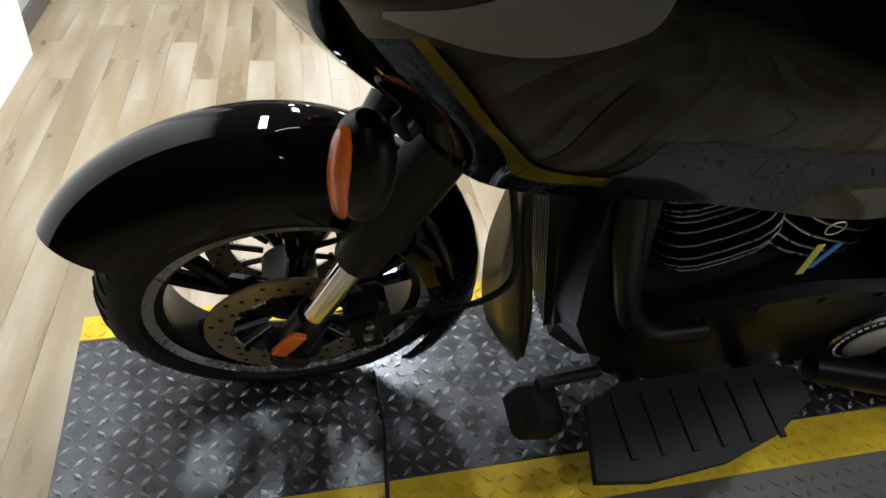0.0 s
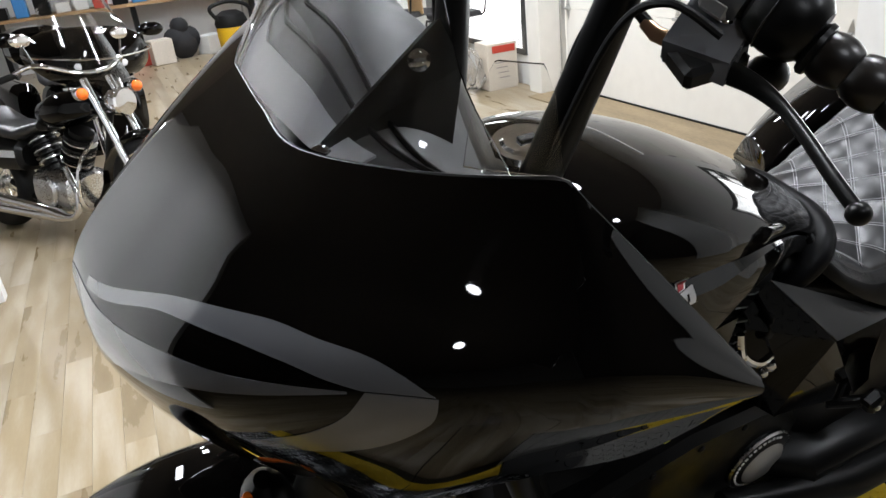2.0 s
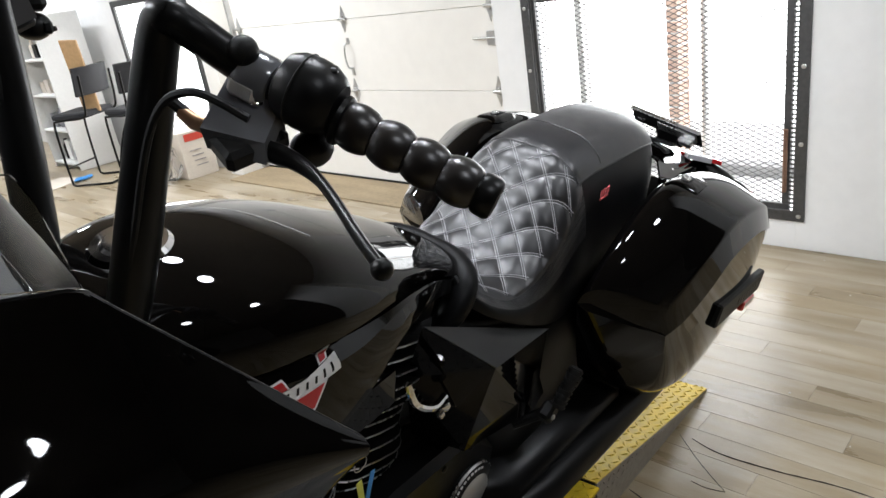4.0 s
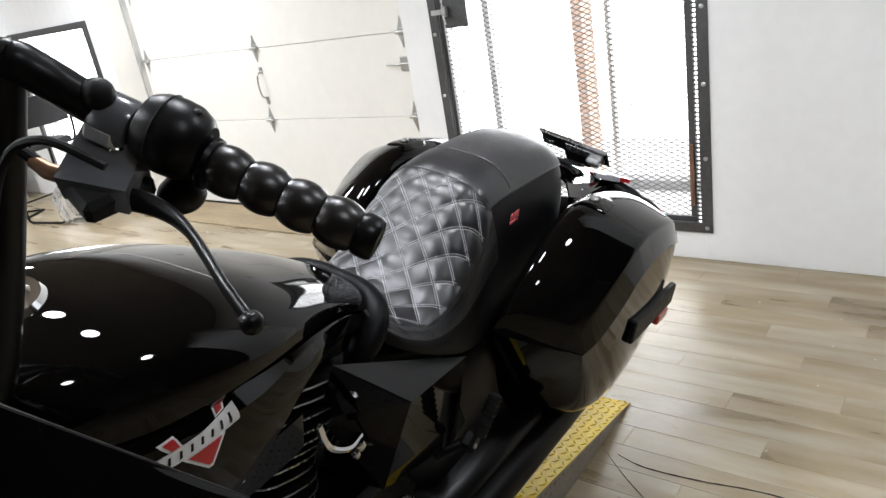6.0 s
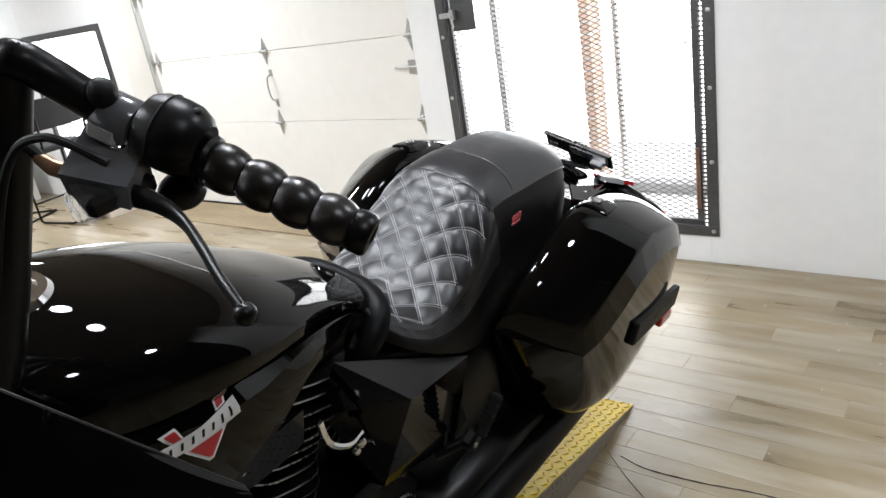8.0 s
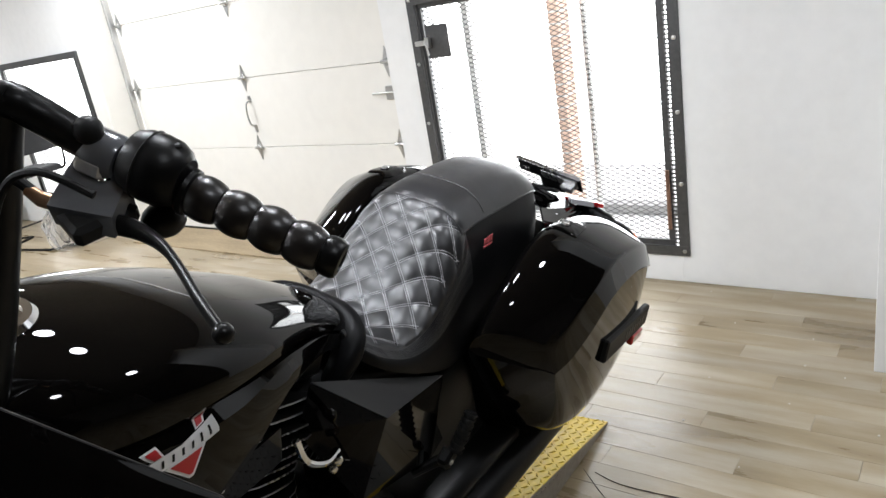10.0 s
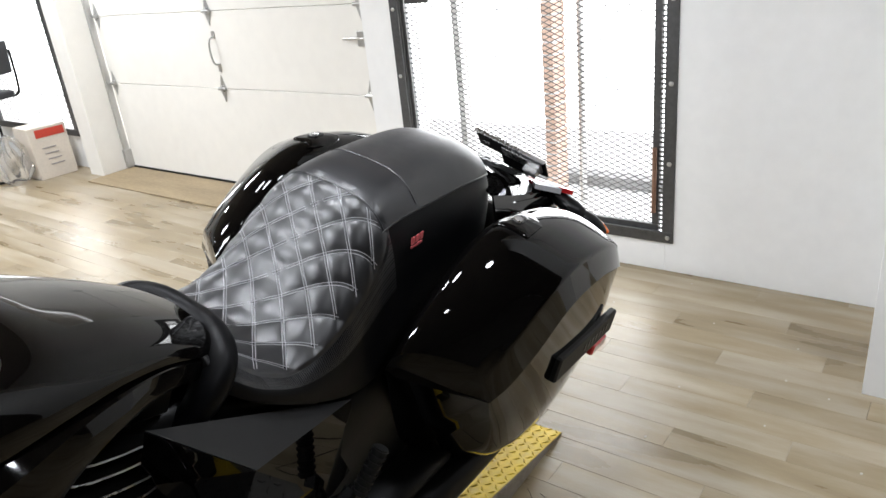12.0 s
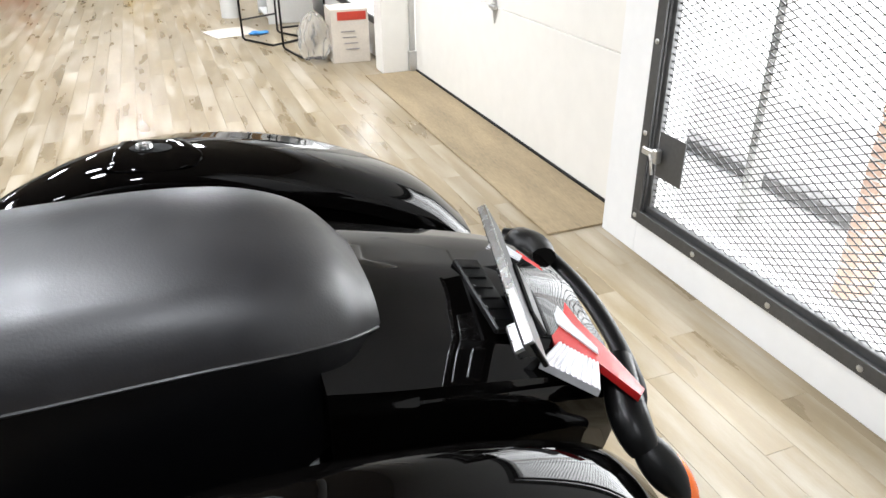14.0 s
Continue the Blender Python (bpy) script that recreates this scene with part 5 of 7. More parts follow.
for s in (-1, 1):
    L, Bd = zip(*[bag_row(i / 40) for i in range(41)])
    fix = lambda rr: [[Vector((p.x, p.y * (1 if s < 0 else -1), p.z)) for p in (r if s < 0 else r[::-1])] for r in rr]
    bag = part("saddlebag", Geo().loft(fix(Bd)), PAINT, bike, "gloss black hard saddlebag with lock")
    lidr = [list(l) + [l[-1] + Vector((0, 0.012, -0.012))] + [Vector((l[0].x, -0.26, l[0].z - 0.01))] for l in L]
    part("lid", Geo().loft(fix(lidr)), PAINT, bag, "gloss black saddlebag lid")
    bag.location = (-0.02, 0.02, 0.012) if s > 0 else (0, 0, 0)
    on_lid = lambda x, y, up: Vector((x, s * y, lid_height(L, x, y) + up))
    outline = curve([(1.815, 0.268, 0), (1.825, 0.268, 0), (1.842, 0.338, 0), (1.86, 0.347, 0), (1.92, 0.343, 0), (1.935, 0.338, 0), (1.955, 0.29, 0), (1.95, 0.275, 0), (1.93, 0.262, 0), (1.845, 0.258, 0), (1.815, 0.268, 0)], 40)[:-1]
    mid = Vector((1.885, 0.3, 0))
    rings = [[on_lid(*(mid + (p - mid) * k).xy, up) for p in outline] for k, up in ((1.0, -0.003), (1.0, 0.004), (0.96, 0.0055), (0.7, 0.006), (0.4, 0.006), (0.05, 0.006))]
    part("lock_plate", Geo().loft(rings), PAINT, bag, "black lock plate")
    slot = [Vector((1.885 + 0.03 * math.cos(a), 0.3 + 0.0145 * math.sin(a), 0)) for a in (math.tau * k / 28 for k in range(28))]
    part("lock_recess", Geo().loft([[on_lid(*(mid + (p - mid) * k).xy, up) for p in slot] for k, up in ((1.0, 0.005), (1.0, 0.0072), (0.05, 0.0072))]), MATT, bag, "dark lock recess")
    part("lock", Geo().lathe([(0.0, 0.003), (0.008, 0.003), (0.009, 0.0045), (0.0115, 0.005), (0.0125, 0.0), (0, 0)], on_lid(1.876, 0.3, 0.0072), (0, s * 0.22, 1), 20), ALLOY, bag, "round chrome lock")
    bd = part("side_badge", Geo().box((2.13, s * 0.474, 0.465), (0.46, 0.024, 0.075), Euler((0, radians(11), 0)), 0.008), MATT, bag, "black badge bar")
    for k in range(7):
        part("badge_bar", Geo().box((2.1 + k * 0.03, s * 0.4865, 0.471 - k * 0.0058), (0.015, 0.002, 0.024), Euler((0, radians(11), 0)), 0.0006), SATIN, bd)
    part("side_reflector", Geo().box((2.28, s * 0.473, 0.365), (0.12, 0.022, 0.034), Euler((0, radians(11), 0)), 0.006), RED, bag, "red side reflector")

# rear chassis between the side covers and the wheel
part("rear_chassis", Geo().loft([ring(x, w, t, l, 24, 4, 4) for x, w, t, l in ((1.16, 0.17, 0.6, 0.12), (1.26, 0.235, 0.62, 0.1), (1.6, 0.235, 0.66, 0.1), (1.9, 0.2, 0.7, 0.2), (2.25, 0.19, 0.7, 0.45))]), SATIN, bike, "black rear chassis and swingarm")

part("seat_base", Geo().loft([ring(x, w, t, l, 24, 4, 4) for x, w, t, l in ((0.9, 0.1, 0.82, 0.5), (1.0, 0.14, 0.82, 0.5), (1.3, 0.17, 0.72, 0.5), (1.45, 0.15, 0.66, 0.5))]), SATIN, bike, "black frame under the seat")
part("exhaust_box", Geo().loft([ring(x, w, t, l, 24, 4, 4) for x, w, t, l in ((1.1, 0.2, 0.26, 0.14), (1.2, 0.31, 0.3, 0.11), (1.7, 0.33, 0.3, 0.11), (1.85, 0.25, 0.28, 0.16))]), SATIN, bike, "black exhaust box ahead of the rear wheel")
# tail: mudguard, lamp, plate bracket, indicators
TAIL = [(1.99, 0.915), (2.07, 0.883), (2.2, 0.84), (2.36, 0.785), (2.46, 0.735)]


def tailf(u, v):
    p = cat([(x, z, 0) for x, z in TAIL], u)
    w = 0.175 - 0.012 * u
    prof = [(-w - 0.03, -0.3), (-w - 0.03, -0.16), (-w - 0.012, -0.085), (-w, -0.052), (-w + 0.002, -0.046), (-0.11, -0.018), (0, 0), (0.11, -0.018), (w - 0.002, -0.046), (w, -0.052), (w + 0.012, -0.085), (w + 0.03, -0.16), (w + 0.03, -0.3)]
    k = v * (len(prof) - 1)
    i = min(len(prof) - 2, int(k))
    a, b = prof[i], prof[i + 1]
    f = k - i
    return Vector((p.x, a[0] + (b[0] - a[0]) * f, p.y + (a[1] + (b[1] - a[1]) * f) * (1 - 0.35 * u * (abs(v - 0.5) > 0.3))))


tail = part("rear_mudguard", Geo().sheet(tailf, 40, 36, 0.005), PAINT, bike, "gloss black rear mudguard")
vent = part("tail_vent", Geo().box((2.268, -0.04, 0.8165), (0.045, 0.15, 0.012), Euler((0, radians(18), 0)), 0.003), SATIN, tail, "black ribbed vent insert")
for k in range(6):
    part("vent_rib", Geo().box((2.268, -0.095 + 0.022 * k, 0.8225), (0.034, 0.008, 0.005), Euler((0, radians(18), 0)), 0.002), SATIN, vent)
LZ0 = 0.768


def lens(name, outline, material, parent, top, label="", deep=0.016):
    """A flat lens of the tail lamp, sloping down to the rear; outline in (x, y)."""
    z = lambda x: top - 0.3 * (x - 2.36)
    return part(name, Geo().prism([(x, y, z(x)) for x, y in outline], (0, 0, -deep)), material, parent, label, smooth=0)


lampo = lens("tail_lamp", [(2.384, 0.03), (2.376, -0.03), (2.347, -0.126), (2.404, -0.168), (2.437, -0.232), (2.452, -0.222), (2.44, -0.15), (2.424, -0.087), (2.42, -0.02), (2.424, 0.05), (2.4, 0.09)], RED, bike, LZ0, "red and clear tail lamp")
lens("clear_strip", [(2.388, -0.045), (2.376, -0.085), (2.412, -0.152), (2.418, -0.14), (2.404, -0.09), (2.4, -0.05)], LENSW, lampo, LZ0 + 0.003, "clear strip in the red lens", 0.006)
for sy in (1, -1):
    fl = lambda y: y if sy > 0 else -0.1 - y
    q = [(2.355, fl(-0.124)), (2.4, fl(-0.17)), (2.37, fl(-0.217)), (2.302, fl(-0.157))]
    clearl = lens("clear_lens", q if sy > 0 else q[::-1], LENSW, lampo, LZ0 + 0.003, "clear ribbed lens")
    for k in range(11):
        a, b = Vector((*q[0], 0)).lerp(Vector((*q[1], 0)), (k + 0.5) / 11), Vector((*q[3], 0)).lerp(Vector((*q[2], 0)), (k + 0.5) / 11)
        part("lens_rib", Geo().tube([(p.x, p.y, LZ0 + 0.0035 - 0.3 * (p.x - 2.36)) for p in (a, b)], 0.0018, 6), LENSW, clearl)
part("lamp_lip", Geo().tube(curve([(2.455, -0.22, 0.67), (2.49, -0.17, 0.68), (2.51, 0, 0.69), (2.49, 0.17, 0.68), (2.455, 0.22, 0.67)], 24), 0.009, 10, flat=1.8), SATIN, lampo, "black lower lip")
for s in (-1, 1):
    k, far = (0.68, 0.035) if s > 0 else (1, 0)
    pod = Vector((2.428 + far, s * 0.252 * k, 0.69)), Vector((2.475 + far, s * 0.355 * k, 0.632))
    arm = part("indicator_arm", Geo().tube(curve([(2.465, s * 0.14 * k, 0.715), (2.44 + far, s * 0.205 * k, 0.70), (2.43 + far, s * 0.25 * k, 0.69), (2.435 + far, s * 0.28 * k, 0.675)], 12), [0.02 + 0.006 * math.sin(math.pi * k / 12) for k in range(13)], 12, flat=1.2), SATIN, bike, "black rear indicator arm")
    ax = [pod[0].lerp(pod[1], i / 14) for i in range(15)]
    part("indicator", Geo().tube(ax, [0.001 + 0.03 * math.sin(math.pi * (k + 0.3) / 14.6) ** 0.6 for k in range(15)], 16, flat=0.7, up=(1, 0, 0)), SATIN, arm)
    part("lens", Geo().tube([p + Vector((0.013, s * 0.004, -0.003)) for p in ax[2:]], [0.001 + 0.023 * math.sin(math.pi * (k + 0.3) / 12.6) ** 0.6 for k in range(13)], 14, flat=0.6, up=(1, 0, 0)), AMBER, arm, "amber lens")
PLT = Matrix.Translation((2.292, -0.065, 0.862)) @ Euler((0, radians(-31), radians(-13))).to_matrix().to_4x4()


def on_plate(g):
    g.v = [tuple(PLT @ Vector(p)) for p in g.v]
    return g


plate = part("plate_bracket", on_plate(Geo().box((0, 0, 0), (0.008, 0.27, 0.062), None, 0.003)), SATIN, bike, "black and silver plate bracket")
part("bracket_clip", on_plate(Geo().box((-0.009, -0.05, 0.004), (0.01, 0.15, 0.034), None, 0.003).box((-0.02, -0.09, -0.012), (0.024, 0.05, 0.02), None, 0.003)), ALLOY, plate, "silver clip")
part("bracket_rail", on_plate(Geo().box((-0.003, 0, 0.031), (0.014, 0.272, 0.006), None, 0.002)), ALLOY, plate, "bare metal top rail")
for y in (-0.1, 0.1):
    part("bracket_slot", on_plate(Geo().box((-0.0045, y, -0.008), (0.003, 0.03, 0.009), None, 0.001)), ALLOY, plate)
part("bracket_foot", on_plate(Geo().box((0.004, 0, -0.05), (0.012, 0.1, 0.06), None, 0.003)), SATIN, plate)

# engine: crankcase, primary cover, two finned cylinders
eng = part("engine", Geo().box((0.78, 0.0, 0.32), (0.7, 0.3, 0.34), None, 0.05), SATIN, bike, "black V-twin engine with machined fin edges")
part("primary_cover", Geo().loft([[Vector((x, -y, z)) for x, z in [(0.5 + 0.0, 0.2), (0.62, 0.14), (1.1, 0.14), (1.22, 0.22), (1.23, 0.34), (1.12, 0.455), (0.85, 0.475), (0.6, 0.435), (0.5, 0.35)]] for y in (0.12, 0.185)] + [[Vector((0.86 + (x - 0.86) * 0.93, -0.205, 0.31 + (z - 0.31) * 0.9)) for x, z in [(0.5, 0.2), (0.62, 0.14), (1.1, 0.14), (1.22, 0.22), (1.23, 0.34), (1.12, 0.455), (0.85, 0.475), (0.6, 0.435), (0.5, 0.35)]]]), SATIN, eng, "satin black primary cover")
for x, z in [(0.62, 0.425), (0.74, 0.44), (0.87, 0.45), (1.0, 0.445), (1.1, 0.435), (0.54, 0.33)]:
    part("case_bolt", Geo().lathe([(0, 0), (0.009, 0), (0.009, 0.012), (0.005, 0.014), (0, 0.014)], (x, -0.196, z - 0.012), (0, -1, 0), 10), SATIN, eng)
dc = part("round_cover", Geo().lathe([(0.0, 0.03), (0.062, 0.028), (0.068, 0.022), (0.09, 0.018), (0.094, 0.0), (0, 0)], (1.1, -0.2, 0.265), (0, -1, 0.0), 40), SATIN, eng, "round cover with a silver centre")
part("silver_centre", Geo().lathe([(0.0, 0.035), (0.055, 0.033), (0.064, 0.027), (0.064, 0.02), (0, 0.02)], (1.1, -0.2, 0.265), (0, -1, 0), 40), mat("dull_silver_disc", (0.42, 0.41, 0.39), 0.4, 0.5, vary=0.06), dc, "dull silver disc")
ringb = Geo()
for k in range(22):
    a = radians(60 + 10.5 * k)
    ringb.box((1.1 + 0.078 * math.cos(a), -0.2205, 0.265 + 0.078 * math.sin(a)), (0.009, 0.003, 0.006), Euler((0, -a + math.pi / 2, 0)), 0.0006)
part("cover_bars", ringb, SILVER, dc)
part("cover_ring", Geo().lathe([(0.088, 0.017), (0.092, 0.02), (0.095, 0.015), (0.092, 0.012), (0.088, 0.017)], (1.1, -0.2, 0.265), (0, -1, 0), 40), ALLOY, dc)
for nm, base, top in (("front_cylinder", (0.68, 0, 0.46), (0.5, 0, 0.84)), ("rear_cylinder", (0.80, 0, 0.46), (0.93, 0, 0.84))):
    base, top = Vector(base), Vector(top)
    d = (top - base).normalized()
    cyl = part(nm, Geo().tube([base, top], 0.085, 24), SATIN, eng, "black cylinder with silver fin edges")
    side = Vector((d.z, 0, -d.x))
    for k in range(12):
        c = base + (top - base) * (0.12 + 0.07 * k)
        big = 0.128 + 0.008 * math.sin(k)
        pts = []
        for q in range(28):
            a = 2 * math.pi * q / 28
            ca, sa = math.cos(a), math.sin(a)
            pts.append(c + side * (big * 0.95 * math.copysign(abs(ca) ** 0.6, ca)) + Vector((0, 1, 0)) * (big * 1.15 * math.copysign(abs(sa) ** 0.6, sa)))
        part("fin", Geo().prism(pts, d * 0.006), SATIN, cyl, smooth=0)
        e = [p + d * 0.003 + (p - c) * 0.004 for p in pts]
        part("fin_edge", Geo().tube(e, 0.0017, 5, loop=True), ALLOY, cyl)
    part("head", Geo().box(top + d * 0.03, (0.2, 0.26, 0.09), Euler((0, math.atan2(d.x, d.z), 0)), 0.025), SATIN, cyl)
# displacement number under the tank
num = bpy.data.curves.new("engine_number", "FONT")
num.body, num.size, num.extrude, num.align_x, num.align_y = "106", 0.036, 0.0012, "CENTER", "CENTER"
tmp = bpy.data.objects.new("tmp", num)
scene.collection.objects.link(tmp)
me = bpy.data.meshes.new_from_object(tmp.evaluated_get(bpy.context.evaluated_depsgraph_get()))
bpy.data.objects.remove(tmp)
me.transform(pose(0.63, -0.236, 0.86, 78, 0, 0))
part("engine_number", me, SILVER, tank, "silver engine size number")
part("tank_skirt", Geo().sheet(lambda u, v: Vector((0.5 + 0.3 * u, -0.215 - 0.013 * math.sin(math.pi * u), 0.895 - 0.075 * v - 0.03 * u)), 12, 6, 0.006), PAINT, tank)

# frame front, cooler, footboard, stand, pipes
part("frame_cover", Geo().loft([[Vector((x + dx, y, z)) for dx, y in ((-w, -0.11), (-w * 0.6, -0.195), (w * 0.6, -0.2), (w, -0.11), (w, 0.11), (w * 0.6, 0.2), (-w * 0.6, 0.195), (-w, 0.11))] for x, z, w in ((0.33, 0.93, 0.05), (0.36, 0.8, 0.06), (0.4, 0.6, 0.075), (0.45, 0.42, 0.1), (0.53, 0.3, 0.13), (0.64, 0.22, 0.15))]), SATIN, bike, "black frame cover in front of the engine")
part("frame_tube", Geo().tube(curve([(0.33, -0.19, 0.88), (0.38, -0.215, 0.68), (0.45, -0.22, 0.5), (0.53, -0.22, 0.41), (0.64, -0.215, 0.39)], 24), 0.022, 14), SATIN, bike, "black curved frame tube")
cool = part("oil_cooler", Geo().box((0.35, 0, 0.54), (0.04, 0.28, 0.46), Euler((0, radians(-14), 0)), 0.01), SATIN, bike, "black oil cooler with upright fins")
for k in range(22):
    part("cooler_fin", Geo().box((0.327, -0.135 + k * 0.0129, 0.545), (0.02, 0.0035, 0.47), Euler((0, radians(-14), 0)), 0.001), SATIN, cool)
for s in (-1,):
    # this bright sheet carries the floor's reflection as colour
    part("cooler_side", Geo().sheet(lambda u, v: (lambda a, b: Vector((a.x + (b.x - a.x) * v, s * (0.168 + 0.012 * math.sin(math.pi * v)), a.y)))(cat([(0.195, 0.83, 0), (0.187, 0.655, 0), (0.228, 0.44, 0), (0.313, 0.267, 0)], u), cat([(0.21, 0.83, 0), (0.245, 0.655, 0), (0.30, 0.44, 0), (0.335, 0.267, 0)], u)), 24, 8, 0.004), FLOOR_SHEEN, cool, "bright cooler side, the floor's reflection put into its colour")
    part("cooler_frame", Geo().tube(curve([(0.205, s * 0.17, 0.85), (0.235, s * 0.176, 0.7), (0.275, s * 0.178, 0.55), (0.305, s * 0.178, 0.43), (0.335, s * 0.17, 0.27)], 24), 0.006, 8), SATIN, cool)
for s in (-1, 1):
    fb = part("footboard", Geo().loft([[Vector((x, s * -y, z)) for x, y in ((0.40, -0.425), (0.5, -0.438), (0.66, -0.425), (0.78, -0.39), (0.875, -0.335), (0.875, -0.27), (0.82, -0.255), (0.5, -0.255), (0.425, -0.29))] for z in (0.262, 0.285)]), MATT, bike, "black rubber rider footboard", smooth=20)
    for x in (0.55, 0.8):
        part("board_bracket", Geo().tube([(x, s * 0.18, 0.22), (x, s * 0.3, 0.25)], 0.02), SATIN, fb)
    for k in range(6):
        part("rubber_rib", Geo().box((0.48 + 0.06 * k, s * 0.34, 0.287), (0.014, 0.12, 0.006), None, 0.002), RUBBER, fb)
    p0, p1 = Vector((1.318, s * 0.305, 0.462)), Vector((1.375, s * 0.312, 0.556))
    peg = part("passenger_peg", Geo().tube([p0, p1], 0.0165, 14), RUBBER, bike, "black ribbed rubber passenger peg")
    for k in range(8):
        c = p0.lerp(p1, (k + 0.5) / 8)
        part("peg_rib", Geo().tube([c - (p1 - p0) * 0.03, c + (p1 - p0) * 0.03], 0.0195, 14), RUBBER, peg)
    part("peg_mount", Geo().box((1.305, s * 0.29, 0.446), (0.05, 0.034, 0.045), Euler((0, radians(-30), 0)), 0.008).tube([(1.3, s * 0.28, 0.44), (1.24, s * 0.23, 0.41)], 0.014, 10), SATIN, peg, "black peg mount")
    part("peg_bolt", Geo().ball((1.298, s * 0.309, 0.445), 0.0075, 12, (1, 0.6, 1)), ZINC, peg)
    muf = part("silencer", Geo().tube([(0.98, s * 0.24, 0.2), (1.15, s * 0.285, 0.19), (1.3, s * 0.315, 0.185), (2.1, s * 0.345, 0.2), (2.14, s * 0.345, 0.2)], [0.03, 0.035, 0.055, 0.06, 0.05], 22), SATIN, bike, "black silencer below the saddlebag")
part("shift_linkage", Geo().tube([(0.72, -0.215, 0.145), (0.83, -0.215, 0.14), (0.935, -0.215, 0.14)], 0.006, 8).box((0.735, -0.215, 0.135), (0.04, 0.02, 0.035), None, 0.003).tube([(0.93, -0.215, 0.12), (0.93, -0.215, 0.175)], 0.008, 8), ALLOY, bike, "silver shift linkage")
part("toe_peg", Geo().box((0.36, -0.25, 0.185), (0.1, 0.1, 0.075), Euler((0, radians(18), 0)), 0.015).tube([(0.36, -0.22, 0.24), (0.5, -0.2, 0.22)], 0.012), MATT, bike, "black toe shifter peg")
stand = part("side_stand", Geo().tube([(0.75, -0.2, 0.15), (0.72, -0.42, 0.04), (0.71, -0.5, 0.0)], [0.016, 0.014, 0.012], 10).box((0.71, -0.51, -0.133), (0.001, 0.001, 0.001)), SATIN, bike, "black side stand")
part("stand_foot", Geo().tube([(0.715, -0.47, 0.02), (0.69, -0.56, -0.13)], [0.014, 0.022], 10), SATIN, stand)
# tie and key tag hanging by the engine
ring2 = part("tag_ring", Geo().tube([Vector((0.72 + 0.016 * math.cos(a), -0.215, 0.69 + 0.016 * math.sin(a))) for a in [2 * math.pi * k / 16 for k in range(16)]], 0.0012, 5, loop=True), ZINC, bike, "thin wire ring with coloured tags")
part("blue_tag", Geo().box((0.735, -0.225, 0.63), (0.012, 0.002, 0.07), Euler((0, radians(12), 0)), 0.0006), BLUE, ring2, "blue paper tag")
part("yellow_tag", Geo().box((0.71, -0.227, 0.625), (0.014, 0.002, 0.085), Euler((0, radians(-8), 0)), 0.0006), CABLE, ring2, "yellow paper tag")
part("chrome_elbow", Geo().tube(curve([(0.86, -0.2, 0.78), (0.87, -0.215, 0.73), (0.92, -0.22, 0.69), (0.97, -0.21, 0.68)], 14), 0.008, 8).ball((0.955, -0.222, 0.672), 0.014, 10).ball((0.94, -0.225, 0.66), 0.01, 10), CHROME, eng, "chrome elbow pipe")
part("throttle_rod", Geo().tube([(0.96, -0.215, 0.67), (1.14, -0.2, 0.5)], 0.003, 6).box((1.14, -0.2, 0.5), (0.02, 0.012, 0.03), None, 0.003), CHROME, eng, "thin bright rod")

# ---- things round the room ----
def small_wheel(parent, c, r, w, rim_r, rim_mat, spokes=18):
    wh = part("wheel", Geo().lathe([(0.03, -0.05), (0.045, -0.04), (0.045, 0.04), (0.03, 0.05)], c, (0, 1, 0), 20), ALLOY, parent)
    prof = [(rim_r, -0.36 * w)] + [(r - 0.5 * w + 0.5 * w * math.sin(math.pi * k / 10) ** 0.8, -0.5 * w * math.cos(math.pi * k / 10)) for k in range(11)] + [(rim_r, 0.36 * w)]
    part("tyre", Geo().lathe(prof, c, (0, 1, 0), 48), RUBBER, wh)
    part("rim", Geo().lathe([(rim_r + 0.008, -0.38 * w), (rim_r - 0.012, -0.3 * w), (rim_r - 0.016, 0), (rim_r - 0.012, 0.3 * w), (rim_r + 0.008, 0.38 * w)], c, (0, 1, 0), 48), rim_mat, wh)
    for k in range(spokes):
        a = 2 * math.pi * k / spokes
        b = a + (0.5 if k % 2 else -0.5)
        part("spoke", Geo().tube([Vector(c) + Vector((0.04 * math.cos(a), 0.03 * (1 if k % 2 else -1), 0.04 * math.sin(a))), Vector(c) + Vector(((rim_r - 0.01) * math.cos(b), 0, (rim_r - 0.01) * math.sin(b)))], 0.003, 5), rim_mat, wh)
    return wh


